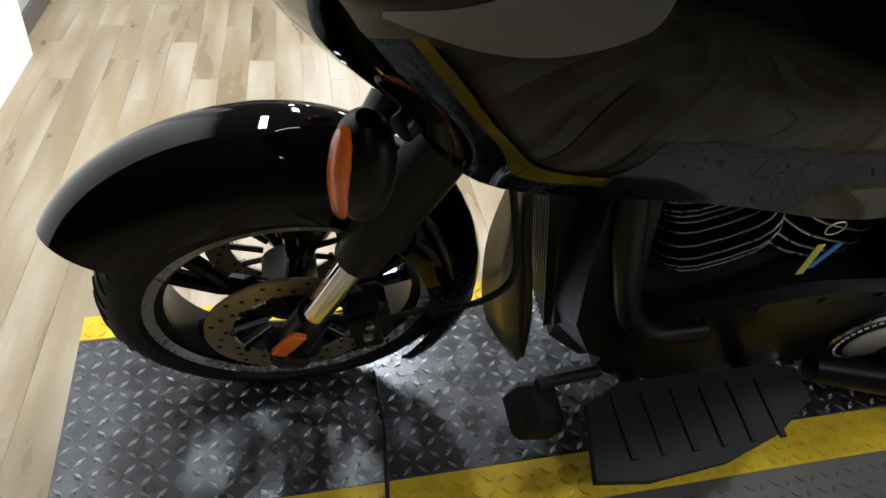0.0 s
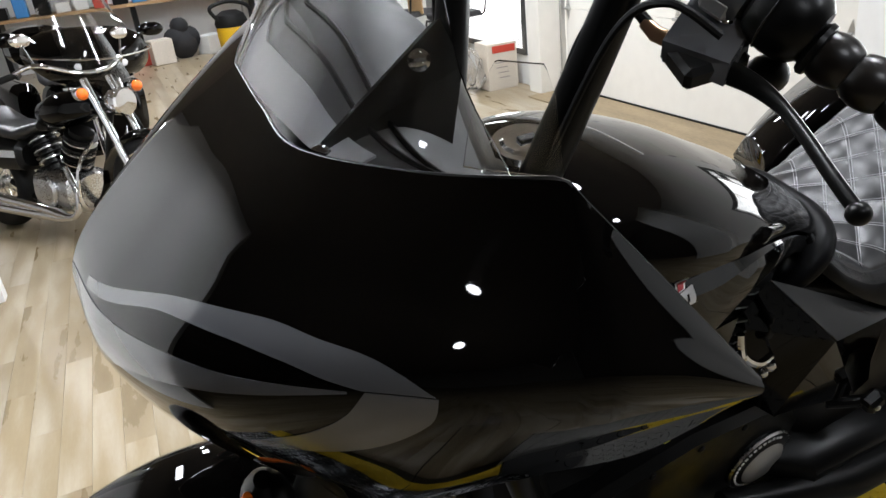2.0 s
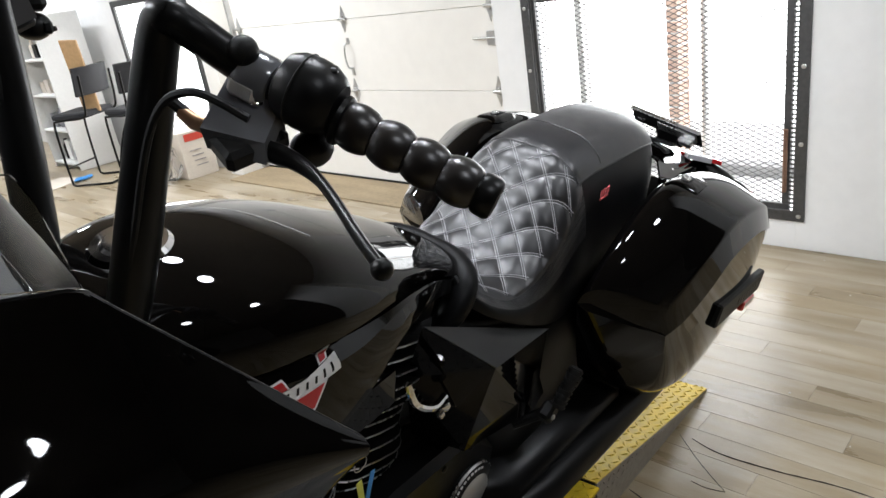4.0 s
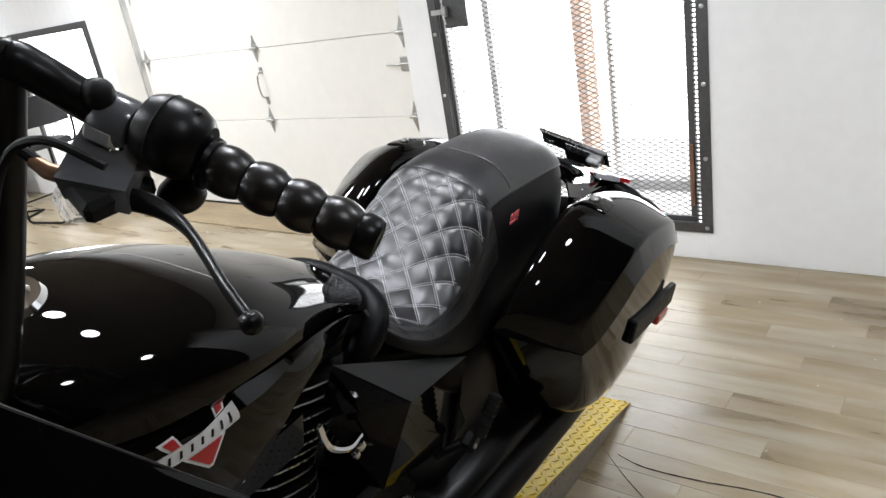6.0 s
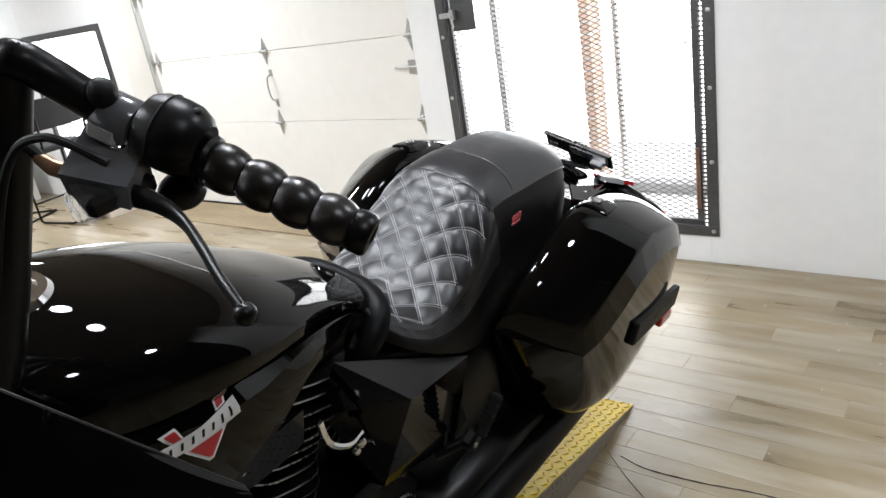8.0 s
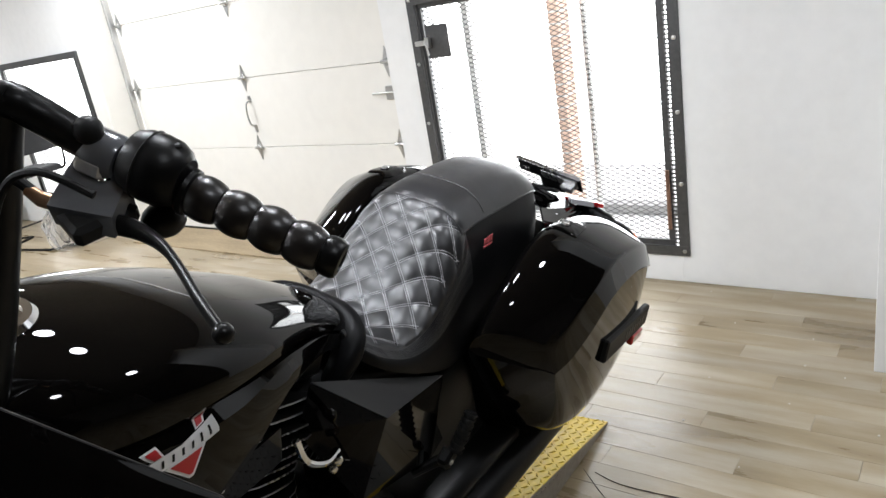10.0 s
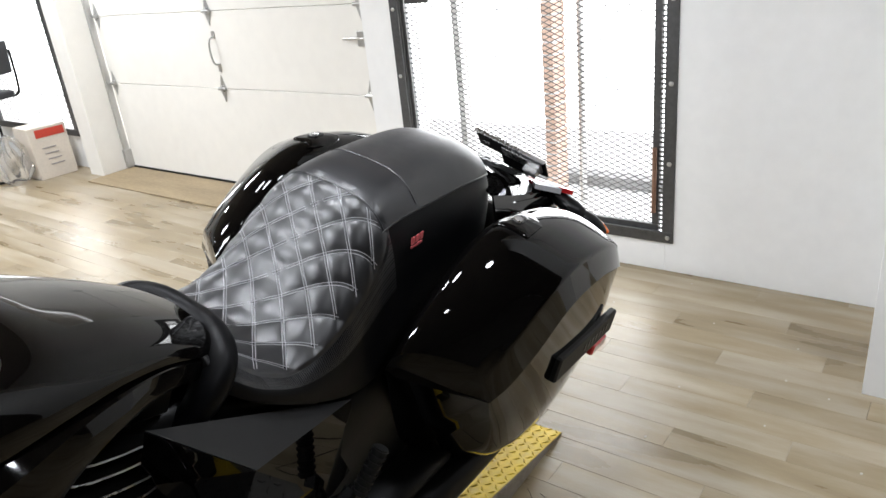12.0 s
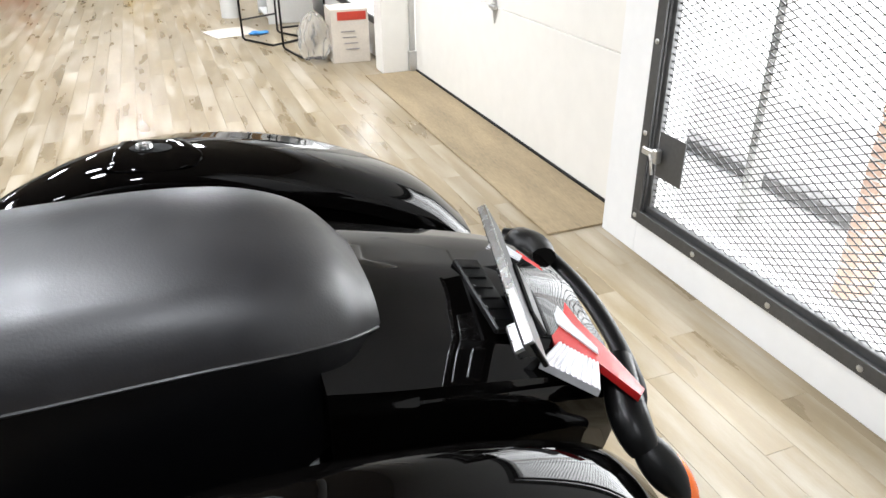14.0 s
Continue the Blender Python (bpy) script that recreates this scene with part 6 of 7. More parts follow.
def cruiser(m):
    """x ahead from the rear wheel's foot, y to the bike's left, z up."""
    b = thing("cruiser_motorcycle", "black and chrome cruiser motorcycle with a backrest, parked", "motorcycle", "parked motorcycles", at=m)
    small_wheel(b, (0, 0, 0.31), 0.31, 0.14, 0.2, CHROME)
    small_wheel(b, (1.44, 0, 0.33), 0.33, 0.1, 0.25, CHROME)
    part("rear_mudguard", Geo().sheet(lambda u, v: Vector((0.36 * math.cos(radians(20 + 150 * u)), 0.09 * (2 * v - 1), 0.31 + (0.36 - 0.05 * (2 * v - 1) ** 2) * math.sin(radians(20 + 150 * u)))), 24, 8, 0.004), PAINT, b)
    part("front_mudguard", Geo().sheet(lambda u, v: Vector((1.44 + 0.37 * math.cos(radians(25 + 150 * u)), 0.065 * (2 * v - 1), 0.33 + (0.37 - 0.04 * (2 * v - 1) ** 2) * math.sin(radians(25 + 150 * u)))), 24, 8, 0.004), PAINT, b)
    part("frame", Geo().tube(curve([(1.18, 0, 0.85), (0.75, 0, 0.72), (0.3, 0, 0.66), (0.05, 0, 0.5)], 16), 0.025, 10).tube(curve([(1.18, 0, 0.8), (1.02, 0, 0.35), (0.85, 0, 0.2), (0.4, 0, 0.2), (0.1, 0, 0.32)], 16), 0.022, 10), SATIN, b)
    part("fuel_tank", Geo().loft([ring(x, w, t, l, 24, 2.4, 2.2) for x, w, t, l in ((0.6, 0.05, 0.8, 0.72), (0.68, 0.13, 0.88, 0.7), (0.82, 0.155, 0.93, 0.7), (0.98, 0.14, 0.93, 0.74), (1.1, 0.07, 0.88, 0.78))]), PAINT, b, "gloss black fuel tank")
    part("tank_cap", Geo().lathe([(0, 0.015), (0.03, 0.012), (0.03, 0)], (0.86, 0, 0.93), (0, 0, 1), 16), CHROME, b)
    part("seat", Geo().loft([ring(x, w, t, l, 24, 2.6, 2.2) for x, w, t, l in ((-0.12, 0.06, 0.8, 0.74), (-0.02, 0.1, 0.84, 0.7), (0.15, 0.11, 0.83, 0.68), (0.24, 0.15, 0.75, 0.64), (0.45, 0.17, 0.72, 0.62), (0.62, 0.1, 0.76, 0.68))]), LEATHER, b, "black leather seat")
    part("backrest", Geo().loft([ring(x, w, t, l, 24, 3, 3) for x, w, t, l in ((-0.2, 0.09, 1.12, 0.95), (-0.19, 0.12, 1.15, 0.92), (-0.14, 0.12, 1.15, 0.92), (-0.13, 0.09, 1.12, 0.95))]), LEATHER, b, "black padded backrest")
    part("backrest_bar", Geo().tube(curve([(0.0, -0.1, 0.68), (-0.12, -0.1, 0.8), (-0.17, -0.07, 0.95)], 10), 0.009, 8).mirror(), CHROME, b)
    part("side_panel", Geo().loft([ring(x, w, t, l, 20, 3, 3) for x, w, t, l in ((0.18, 0.12, 0.62, 0.45), (0.2, 0.15, 0.64, 0.42), (0.42, 0.15, 0.64, 0.42), (0.45, 0.12, 0.6, 0.45))]), SATIN, b)
    part("chrome_strip", Geo().box((0.31, -0.155, 0.55), (0.24, 0.01, 0.05), None, 0.004), CHROME, b)
    part("engine_case", Geo().loft([ring(x, w, t, l, 20, 3, 3) for x, w, t, l in ((0.5, 0.12, 0.42, 0.2), (0.54, 0.16, 0.46, 0.16), (0.84, 0.16, 0.44, 0.16), (0.9, 0.1, 0.4, 0.22))]), ALLOY, b, "silver engine case")
    part("engine_cover", Geo().lathe([(0, 0.02), (0.085, 0.015), (0.1, 0), (0.1, -0.03)], (0.66, -0.17, 0.32), (0, -1, 0), 24), ALLOY, b, "round alloy engine cover")
    for x0, x1 in ((0.62, 0.5), (0.76, 0.9)):
        cy = part("cylinder", Geo().tube([(x0, 0, 0.42), (x1, 0, 0.68)], 0.075, 16), SATIN, b)
        for k in range(7):
            c = Vector((x0, 0, 0.42)).lerp(Vector((x1, 0, 0.68)), 0.15 + 0.12 * k)
            part("fin", Geo().lathe([(0.02, 0), (0.1, 0), (0.1, 0.008), (0.02, 0.008)], c, (x1 - x0, 0, 0.26), 20), ALLOY if k % 2 else SATIN, cy)
    for y in (-0.09, 0.09):
        part("fork_leg", Geo().tube([(1.44, y, 0.33), (1.3, y, 0.62), (1.3, y, 0.62), (1.12, y, 1.0)], [0.028, 0.028, 0.021, 0.021], 14), CHROME, b, "chrome fork leg")
        part("shock", Geo().tube([(0.02, y * 1.5, 0.34), (0.12, y * 1.5, 0.62)], 0.025, 12), CHROME, b, "chrome rear shock")
        ind = part("indicator", Geo().ball((1.2, y * 2.2, 0.93), 0.04, 14), CHROME, b)
        part("lens", Geo().ball((1.222, y * 2.2, 0.93), 0.036, 14), AMBER, ind, "amber lens")
        part("silencer", Geo().tube(curve([(0.86, -abs(y) * 1.6, 0.48), (0.95, -0.17, 0.3), (0.88, -0.18, 0.17), (0.6, -0.18, 0.17 + (y + 0.09) * 0.25), (0.1, -0.18, 0.2 + (y + 0.09) * 0.4), (-0.3, -0.18, 0.22 + (y + 0.09) * 0.5)], 24), [0.02] * 12 + [0.034] * 13, 14), CHROME, b, "chrome exhaust pipe")
    part("headlamp", Geo().lathe([(0, 0.06), (0.075, 0.055), (0.085, 0.04), (0.08, -0.03), (0.04, -0.1), (0, -0.11)], (1.28, 0, 0.86), (1, 0, 0), 24), CHROME, b, "round chrome headlamp")
    part("handlebar", Geo().tube(curve([(0.9, -0.38, 1.05), (1.02, -0.3, 1.1), (1.1, -0.1, 1.04), (1.1, 0.1, 1.04), (1.02, 0.3, 1.1), (0.9, 0.38, 1.05)], 30), 0.013, 10), CHROME, b)
    for y in (-1, 1):
        part("grip", Geo().tube([(0.93, y * 0.36, 1.06), (0.86, y * 0.42, 1.03)], 0.018, 10), RUBBER, b)
        mi = part("mirror", Geo().ball((1.0, y * 0.34, 1.24), 0.055, 14, (0.25, 1.2, 0.7)), CHROME, b)
        part("stalk", Geo().tube([(1.02, y * 0.3, 1.1), (1.0, y * 0.34, 1.22)], 0.006, 6), CHROME, mi)
    part("windshield", Geo().sheet(lambda u, v: Vector((1.26 - 0.2 * v - 0.06 * (2 * u - 1) ** 2, 0.2 * (2 * u - 1) * (1 - 0.2 * v), 0.96 + 0.4 * v)), 14, 8, 0.003), SCREEN, b, "clear windshield")
    part("tail_lamp", Geo().ball((-0.34, 0, 0.6), 0.045, 12, (0.7, 1.2, 0.8)), RED, b, "red tail lamp")
    part("plate_holder", Geo().box((-0.42, 0, 0.52), (0.03, 0.18, 0.1), None, 0.006), SATIN, b)
    part("engine_bar", Geo().tube(curve([(1.02, -0.05, 0.62), (1.06, -0.2, 0.5), (1.04, -0.22, 0.3), (0.95, -0.1, 0.2)], 16), 0.013, 10), CHROME, b, "chrome engine bar")
    return b


cruiser(Matrix.Translation((-0.98, 5.66, 0)) @ pose(0, 0, 0, 0, 0, -49) @ pose(0, 0, 0, -6, 0, 0))


def tourer(m):
    b = thing("touring_motorcycle", "black touring motorcycle with a wide fairing and mirror, parked", "motorcycle", "parked motorcycles", at=m)
    small_wheel(b, (0, 0, 0.32), 0.32, 0.16, 0.21, ALLOY, 10)
    small_wheel(b, (1.6, 0, 0.32), 0.32, 0.13, 0.23, ALLOY, 10)
    part("front_mudguard", Geo().sheet(lambda u, v: Vector((1.6 + 0.37 * math.cos(radians(15 + 170 * u)), 0.09 * (2 * v - 1), 0.32 + (0.37 - 0.06 * (2 * v - 1) ** 2) * math.sin(radians(15 + 170 * u)))), 24, 8, 0.004), PAINT, b)
    part("fairing", Geo().loft([ring(x, w, t, l, 32, 2.6, 2.4) for x, w, t, l in ((1.02, 0.4, 1.12, 0.98), (1.12, 0.44, 1.2, 0.86), (1.3, 0.4, 1.2, 0.8), (1.45, 0.26, 1.1, 0.84), (1.52, 0.1, 1.0, 0.9))]), PAINT, b, "wide gloss black fairing")
    part("trim_strip", Geo().tube(curve([(1.15, -0.44, 1.03), (1.34, -0.4, 1.02), (1.48, -0.22, 1.0), (1.53, 0, 0.99), (1.48, 0.22, 1.0), (1.34, 0.4, 1.02), (1.15, 0.44, 1.03)], 30), 0.008, 8), CHROME, b, "chrome trim strip")
    part("windshield", Geo().sheet(lambda u, v: Vector((1.34 - 0.2 * v - 0.12 * (2 * u - 1) ** 2, 0.3 * (2 * u - 1) * (1 - 0.15 * v), 1.17 + 0.32 * v * (1 - 0.5 * (2 * u - 1) ** 2))), 16, 8, 0.003), SCREEN, b, "clear windshield")
    for y in (-1, 1):
        part("headlamp", Geo().ball((1.47, y * 0.12, 0.95), 0.07, 16, (0.5, 1, 0.7)), LENSW, b)
        mi = part("mirror", Geo().ball((1.08, y * 0.52, 1.14), 0.09, 16, (0.5, 1.1, 0.6)), PAINT, b, "black mirror")
        part("stalk", Geo().tube([(1.12, y * 0.4, 1.1), (1.08, y * 0.47, 1.13)], 0.015, 8), SATIN, mi)
        part("lower_fairing", Geo().loft([ring(x, w, t, l, 20, 3, 3) for x, w, t, l in ((1.0, 0.05, 0.7, 0.4), (1.04, 0.1, 0.8, 0.32), (1.16, 0.1, 0.8, 0.34), (1.2, 0.05, 0.74, 0.42))]), PAINT, b).location = (0, y * 0.26, 0)
        part("saddlebag", Geo().loft([ring(x, w, t, l, 24, 3, 3) for x, w, t, l in ((-0.5, 0.06, 0.62, 0.4), (-0.44, 0.11, 0.72, 0.34), (0.2, 0.12, 0.74, 0.32), (0.28, 0.07, 0.68, 0.4))]), PAINT, b, "black saddlebag").location = (0, y * 0.33, 0)
        part("fork_leg", Geo().tube([(1.6, y * 0.11, 0.32), (1.35, y * 0.11, 0.9)], 0.03, 12), CHROME, b)
    part("fuel_tank", Geo().loft([ring(x, w, t, l, 24, 2.4, 2.2) for x, w, t, l in ((0.5, 0.06, 0.85, 0.75), (0.62, 0.17, 0.95, 0.72), (0.85, 0.2, 1.0, 0.72), (1.05, 0.15, 0.98, 0.78))]), PAINT, b)
    part("seat", Geo().loft([ring(x, w, t, l, 24, 2.6, 2.4) for x, w, t, l in ((-0.3, 0.14, 0.92, 0.76), (0.0, 0.17, 0.9, 0.7), (0.14, 0.19, 0.8, 0.68), (0.4, 0.18, 0.78, 0.66), (0.55, 0.1, 0.82, 0.72))]), LEATHER, b, "black seat")
    part("trunk", Geo().loft([ring(x, w, t, l, 24, 3, 3) for x, w, t, l in ((-0.75, 0.2, 1.05, 0.85), (-0.68, 0.27, 1.15, 0.8), (-0.38, 0.27, 1.15, 0.8), (-0.32, 0.2, 1.1, 0.84))]), PAINT, b, "black top trunk")
    part("engine", Geo().box((0.72, 0, 0.4), (0.55, 0.36, 0.42), None, 0.06), SATIN, b)
    part("handlebar", Geo().tube(curve([(0.82, -0.4, 1.08), (1.0, -0.25, 1.14), (1.06, 0, 1.1), (1.0, 0.25, 1.14), (0.82, 0.4, 1.08)], 24), 0.014, 10), SATIN, b)
    return b


tourer(Matrix.Translation((-0.6, 7.3, 0)) @ pose(0, 0, 0, 0, 0, -75) @ pose(0, 0, 0, -5, 0, 0))


def chair(m):
    c = thing("office_chair", "black padded chair on a bent steel sled base", "chair", "chairs by the window", at=m)
    part("seat", Geo().loft([[Vector((x * k, y * k, z)) for x, y in ((-0.21, -0.2), (0.21, -0.2), (0.235, -0.1), (0.235, 0.12), (0.2, 0.22), (-0.2, 0.22), (-0.235, 0.12), (-0.235, -0.1))] for z, k in ((0.69, 0.94), (0.705, 1), (0.735, 1), (0.75, 0.93))]), DARKCLOTH, c)
    part("backrest", Geo().sheet(lambda u, v: Vector((0.25 * (2 * u - 1), -0.25 + 0.05 * (2 * u - 1) ** 2 - 0.04 * v, 0.9 + 0.27 * v)), 14, 8, 0.035), DARKCLOTH, c, "black padded backrest")
    for s in (-1, 1):
        part("side_tube", Geo().tube(curve([(s * 0.235, -0.27, 1.1), (s * 0.24, -0.24, 0.82), (s * 0.235, -0.18, 0.7), (s * 0.23, 0.12, 0.685), (s * 0.225, 0.2, 0.62), (s * 0.22, 0.22, 0.1), (s * 0.22, 0.2, 0.02), (s * 0.22, 0.1, 0.012), (s * 0.22, -0.25, 0.012)], 40), 0.011, 8), SATIN, c)
    part("base_bar", Geo().tube([(-0.22, -0.25, 0.012), (0.22, -0.25, 0.012)], 0.011, 8), SATIN, c)
    part("foot_bar", Geo().tube([(-0.22, 0.21, 0.2), (0.22, 0.21, 0.2)], 0.009, 8), SATIN, c)
    return c


c1 = chair(pose(3.24, 7.15, 0, 0, 0, 10))
copy_thing(c1, pose(2.98, 7.8, 0, 0, 0, 30))
board = tagged(part("leaning_board", Geo().box((3.0, 7.62, 1.08), (0.02, 0.2, 0.72), Euler((radians(6), radians(-10), 0.5))), BROWN), "pale brown wooden board leaning behind the chairs", "board")

bx = thing("cardboard_box", "pale cardboard box with a red printed band, on the floor", "box")
part("carton", Geo().box((3.46, 6.7, 0.228), (0.33, 0.3, 0.455), Euler((0, 0, radians(-3))), 0.004), CARD, bx)
part("red_band", Geo().box((3.47, 6.546, 0.4), (0.25, 0.004, 0.07), Euler((0, 0, radians(-3))), 0.001), REDP, bx, "red printed band")
for k in range(4):
    part("print_bar", Geo().box((3.43 + 0.012 * k, 6.5465, 0.27 - 0.05 * k), (0.12, 0.004, 0.01), Euler((0, 0, radians(-3))), 0.0006), mat("grey_print", (0.3, 0.28, 0.27), 0.7), bx)
pb = Geo().sheet(lambda u, v: (lambda a, r: Vector((3.17 + r * math.cos(a), 6.72 + r * math.sin(a), 0.012 + 0.42 * v)))(2 * math.pi * u, 0.012 + 0.13 * math.sin(math.pi * min(1, 0.12 + 0.88 * v)) ** 0.7 * (1 + 0.16 * math.sin(14 * math.pi * u + 5 * v) + 0.12 * math.sin(6 * math.pi * u - 9 * v))), 64, 20)
tagged(part("plastic_bag", pb, BAGCLEAR), "crumpled clear plastic bag beside the box", "plastic bag")
gl = Geo()
for x, y, r in ((2.83, 8.1, 0.05), (2.88, 8.08, 0.045), (2.93, 8.1, 0.04), (2.79, 8.07, 0.03)):
    gl.ball((x, y, 0.022), r, 10, (1.1, 0.8, 0.45))
tagged(part("rubber_glove", gl, BLUE), "blue rubber glove lying on the floor", "glove")
tagged(part("cardboard_sheet", Geo().box((2.62, 8.3, 0.005), (0.5, 0.45, 0.008), Euler((0, 0, 0.3)), 0.002), CARD), "flat piece of cardboard on the floor", "cardboard")

sh = thing("shelf_unit", "white open shelf unit with bottles and boxes", "shelf")
for y in (8.62, 9.38):
    part("side_panel", Geo().box((3.3, y, 0.85), (0.5, 0.025, 1.7)), WHITEP, sh)
for z in (0.06, 0.45, 0.85, 1.25, 1.68):
    part("shelf_board", Geo().box((3.3, 9.0, z), (0.49, 0.735, 0.025)), WHITEP, sh)
part("back_panel", Geo().box((3.55, 9.0, 0.85), (0.012, 0.76, 1.7)), WHITEP, sh)
rnd = random.Random(4)
for z in (0.075, 0.465, 0.865, 1.265):
    for k in range(4):
        y = 8.74 + 0.17 * k + rnd.uniform(-0.02, 0.02)
        h = rnd.uniform(0.12, 0.27)
        m = rnd.choice([SATIN, WHITEP, CARD, SATIN, mat("grey_bottle", (0.25, 0.25, 0.27), 0.4)])
        if rnd.random() < 0.5:
            ob = part("bottle", Geo().lathe([(0, 0), (0.04, 0), (0.042, h * 0.65), (0.02, h * 0.8), (0.018, h), (0, h)], (3.2, y, z), (0, 0, 1), 16), m)
            tagged(ob, "small bottle standing on the white shelf", "bottle", "shelf bottles")
        else:
            ob = part("carton", Geo().box((3.22, y, z + h / 2), (0.14, 0.11, h)), m)
            tagged(ob, "small carton standing on the white shelf", "box", "shelf cartons")
tagged(part("round_column", Geo().tube([(2.72, 9.25, 0.0), (2.72, 9.25, CEIL)], 0.11, 24), WHITEP), "white round column standing on the floor", "column", kind="structure")

vac = thing("workshop_vacuum", "yellow and black workshop vacuum cleaner on castors", "vacuum cleaner", at=pose(1.75, 12.4, 0))
part("drum", Geo().lathe([(0, 0.08), (0.2, 0.08), (0.24, 0.14), (0.25, 0.4), (0.24, 0.44)], (0, 0, 0), (0, 0, 1), 28), YPLAS, vac, "yellow drum")
part("motor_head", Geo().lathe([(0.25, 0.44), (0.26, 0.5), (0.22, 0.62), (0.12, 0.68), (0, 0.69)], (0, 0, 0), (0, 0, 1), 28), MATT, vac, "black motor head")
part("hose", Geo().tube(curve([(-0.2, -0.1, 0.55), (-0.3, -0.1, 0.75), (0, -0.12, 0.82), (0.3, -0.1, 0.7), (0.28, -0.1, 0.4)], 24), 0.03, 10), MATT, vac, "black hose")
for k in range(4):
    part("castor", Geo().ball((0.2 * math.cos(k * 1.57 + 0.7), 0.2 * math.sin(k * 1.57 + 0.7), 0.05), 0.05, 10), MATT, vac)
sack = Geo()
for x, y, z, r in ((0, 0, 0.22, 0.24), (0.1, 0.05, 0.3, 0.2), (-0.1, -0.02, 0.3, 0.2), (0, 0, 0.5, 0.15)):
    sack.ball((1.0 + x, 13.0 + y, z), r, 14, (1, 0.9, 1))
tagged(part("black_sack", sack, DARKCLOTH), "full black sack standing on the far floor", "sack")
lad = thing("step_ladder", "grey aluminium step ladder standing open", "ladder", at=pose(2.25, 12.3, 0, 0, 0, 20))
for s in (-1, 1):
    part("rail", Geo().tube([(s * 0.22, -0.35, 0), (s * 0.16, 0.0, 1.7)], 0.022, 8), ZINC, lad)
    part("back_rail", Geo().tube([(s * 0.22, 0.4, 0), (s * 0.16, 0.02, 1.7)], 0.016, 8), ZINC, lad)
for k in range(6):
    part("step", Geo().box((0, -0.29 + 0.055 * k, 0.25 + 0.26 * k), (0.38, 0.08, 0.02)), ZINC, lad)
bench = thing("work_bench", "dark workbench along the far wall", "bench")
part("bench_top", Geo().box((0.4, 13.75, 0.9), (4.2, 0.7, 0.05)), BROWN, bench)
for x in (-1.6, 0.4, 2.4):
    part("leg", Geo().box((x, 13.75, 0.44), (0.08, 0.6, 0.87)), SATIN, bench)
for k in range(14):
    x = -1.5 + 0.29 * k
    h = rnd.uniform(0.15, 0.5)
    m = rnd.choice([REDP, SATIN, WHITEP, CARD, BROWN, DARKCLOTH, BLUE])
    tagged(part("storage_box", Geo().box((x, 13.6, 0.926 + h / 2), (rnd.uniform(0.16, 0.26), 0.3, h), None, 0.01), m), "storage box standing on the far workbench", "box", "boxes on the bench")
for k, (x, y, m) in enumerate(((0.3, 12.9, REDP), (0.62, 12.7, CARD), (-0.1, 13.1, REDP), (1.45, 13.1, WHITEP), (2.6, 13.2, BROWN))):
    h = 0.3 + 0.08 * (k % 3)
    tagged(part("crate", Geo().box((x, y, h / 2), (0.34, 0.3, h), Euler((0, 0, 0.2 * k)), 0.012), m), "small crate standing on the far floor", "crate", "crates on the floor")
for k, x in enumerate((2.55, 2.8, 3.05)):
    tagged(part("tall_board", Geo().box((x, 13.9, 1.0), (0.22, 0.03, 2.0), Euler((radians(-5), 0, 0)), 0.004), (BROWN, WHITEP, BROWN)[k]), "tall board leaning on the far wall", "board", "leaning boards")

# cables and socket on the recess wall
tagged(part("yellow_cable", Geo().tube(curve([(-0.985, 4.24, 2.2), (-0.976, 4.24, 1.0), (-0.962, 4.24, 0.66), (-1.02, 4.24, 0.47), (-1.12, 4.235, 0.42), (-1.175, 4.15, 0.46)], 40), 0.006, 8), CABLE), "thin yellow cable hanging on the white partition", "cable")
tagged(part("yellow_cable", Geo().tube(curve([(-1.175, 4.2, 2.2), (-1.178, 4.22, 1.2), (-1.178, 4.18, 0.5), (-1.178, 3.9, 0.25), (-1.178, 3.52, 0.03)], 40), 0.006, 8), CABLE), "thin yellow cable hanging on the recess wall", "cable")
tagged(part("plug_box", Geo().box((-1.16, 4.05, 0.48), (0.05, 0.09, 0.11), None, 0.01), MATT), "black plug box on the recess wall", "plug")

SEAM = mat("dark_seam", (0.06, 0.048, 0.036), 0.8, vary=0.3)
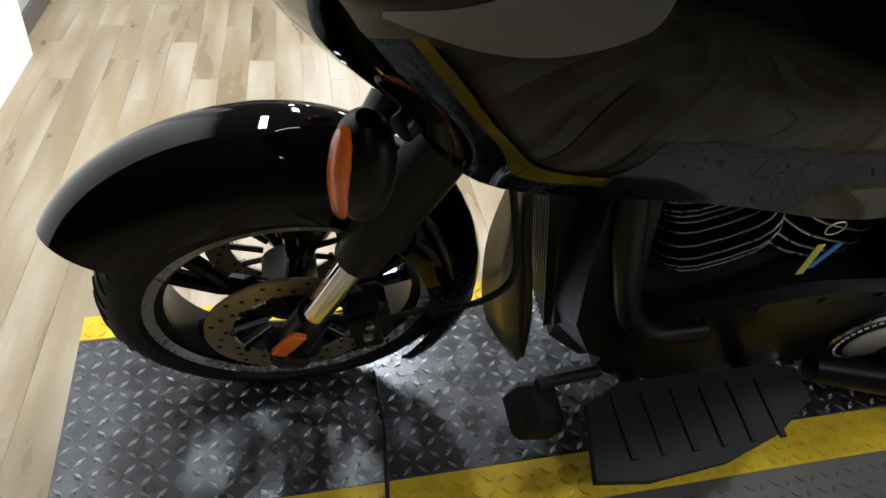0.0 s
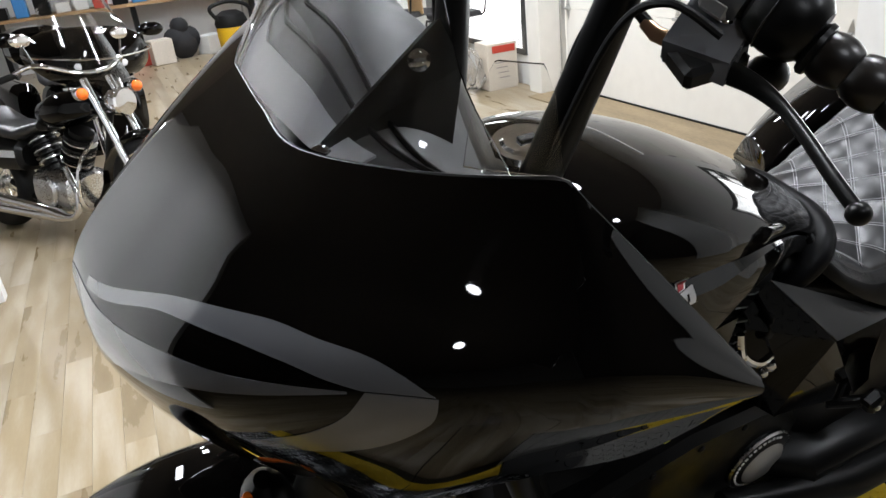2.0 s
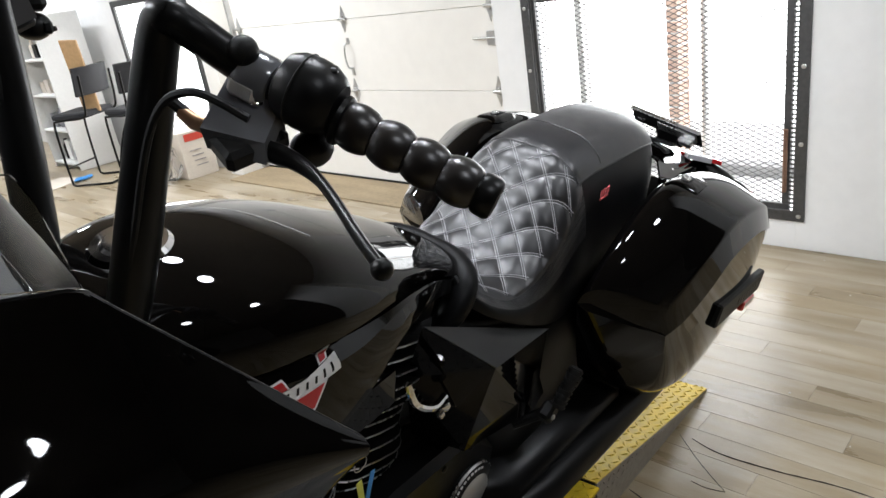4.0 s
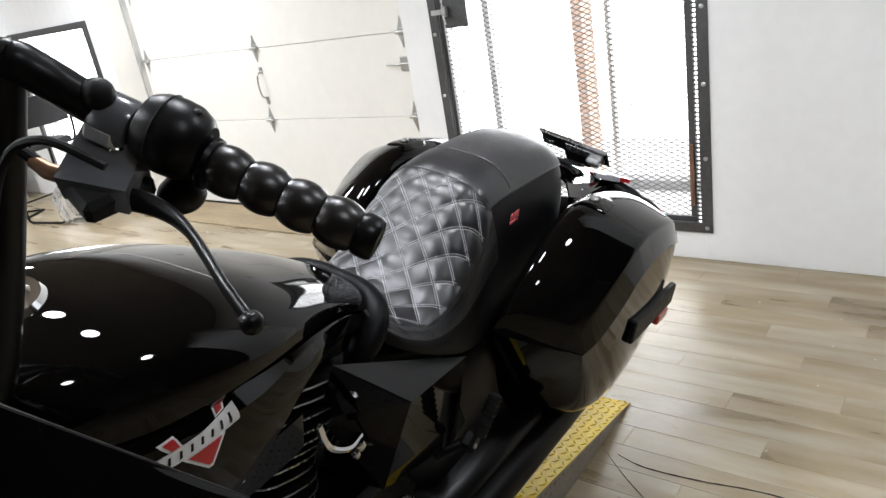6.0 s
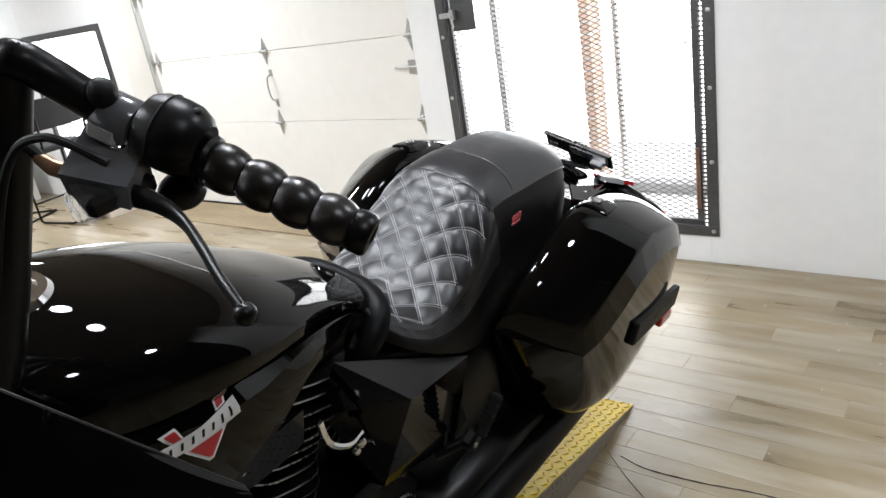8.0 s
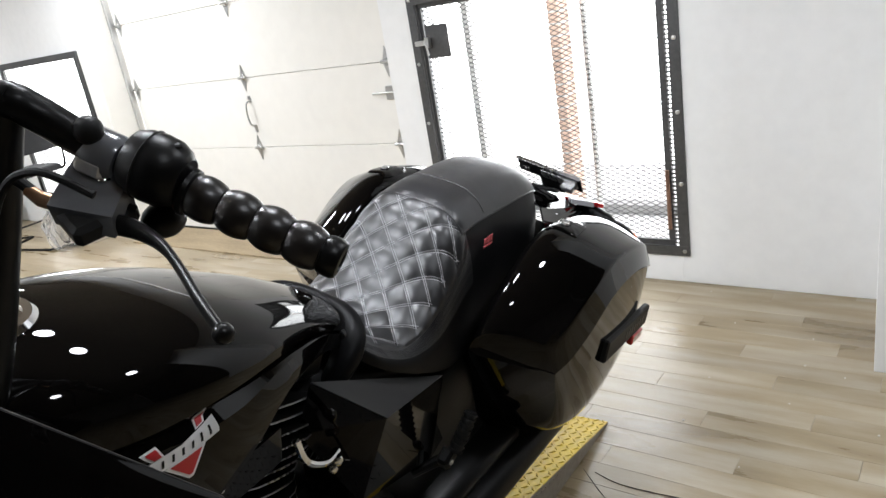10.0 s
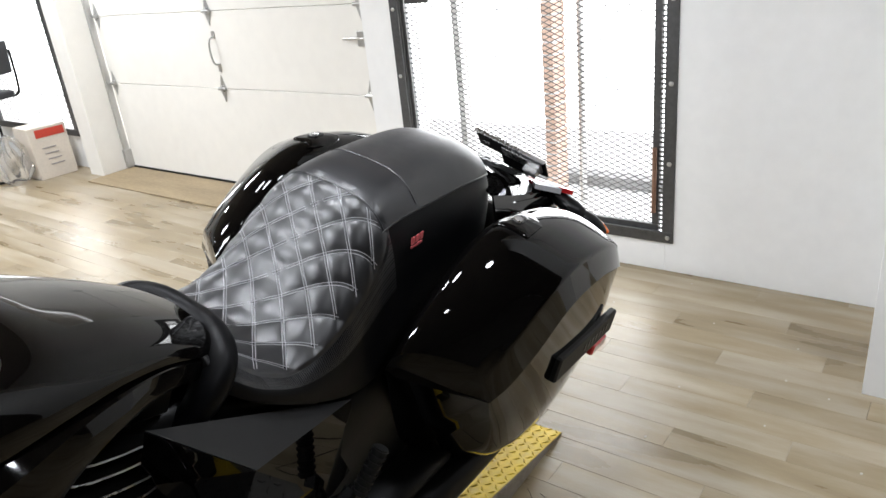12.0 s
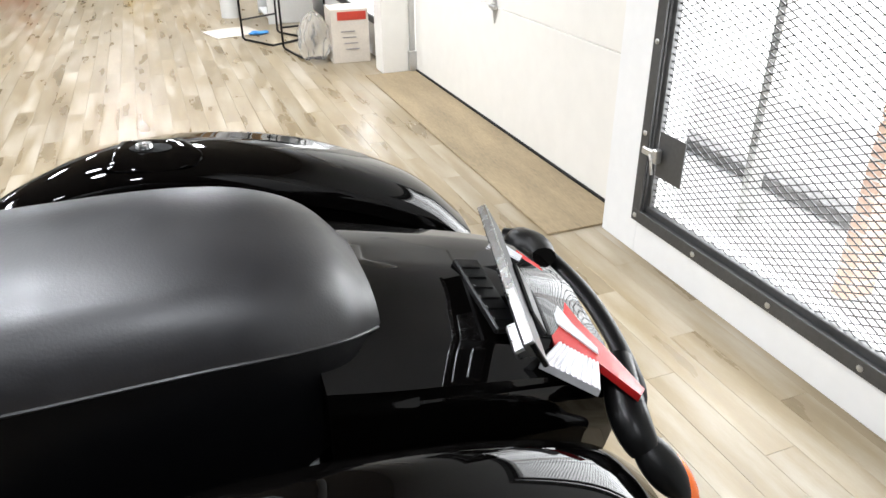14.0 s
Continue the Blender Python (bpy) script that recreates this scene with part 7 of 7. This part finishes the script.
# buckled seams in the planks by the ramp, and paint chips on the floor
for pts, r in (([(2.05, 0.896), (2.022, 0.789), (2.031, 0.614), (2.058, 0.413), (2.05, 0.1)], 0.003), ([(2.05, 0.94), (1.95, 0.825), (1.863, 0.706)], 0.0016), ([(1.863, 0.706), (1.85, 0.76), (1.856, 0.812)], 0.0016), ([(1.72, 0.95), (1.705, 0.9), (1.67, 0.856)], 0.0025)):
    radii = [0.0004 + r * math.sin(math.pi * (k + 0.4) / 41) ** 0.5 * (1 + 0.35 * math.sin(k * 1.7)) for k in range(41)]
    tagged(part("floor_seam", Geo().tube(curve([(x, y, 0.0004) for x, y in pts], 40), radii, 6, flat=0.6), SEAM), "dark buckled seam in the plank floor", "floor seam", kind="structure")
chip_rnd = random.Random(11)
CHIP = mat("chipped_paint", (0.5, 0.46, 0.4), 0.7, vary=0.2)
for x, y in ((3.62, 0.95), (3.24, 0.41), (3.0, 0.4), (2.7, 0.4), (2.79, 0.72), (2.46, 0.72), (2.26, 0.47), (3.3, 0.75), (2.95, 0.25), (2.6, 0.1), (3.4, 2.6), (3.3, 1.2)):
    r = chip_rnd.uniform(0.003, 0.006)
    tagged(part("paint_chip", Geo().ball((x, y, r * 0.3), r, 8, (1.3, 0.8, 0.4)), CHIP), "tiny pale paint chip lying on the floor", "paint chip", "chips on the floor")

# ---- floor planks, last: the nearest as pieces, the rest joined ----
PW, PL = 0.112, 0.95
plank_meshes = []
for q in range(3):
    g = Geo().box((0, 0, 0), (PW - 0.0006, PL - 0.0006, 0.006), ch=0.0006)
    plank_meshes.append(g.mesh("plank", 0))
    plank_meshes[-1].materials.append(PLANK)
cells = []
i = 0
x = -2.6
while x < 3.71:
    y = YS + 0.1 - PL * (0.1 + 0.37 * ((i * 7) % 5) / 2)
    while y < YN:
        cells.append((x + PW / 2, y + PL / 2))
        y += PL
    x += PW
    i += 1
cells.sort(key=lambda c: (c[0] - 0.9) ** 2 + (c[1] - 2.6) ** 2)
near, far = cells[:300], cells[300:]
for k, (x, y) in enumerate(near):
    ob = new("plank", plank_meshes[k % 3])
    ob.location = (x, y, -0.003)
    ob.parent = floor
rest = Geo()
for x, y in far:
    rest.box((x, y, -0.003), (PW - 0.0006, PL - 0.0006, 0.006), ch=0.0006)
tagged(part("planks", rest, PLANK, floor, smooth=0), kind="stuff")
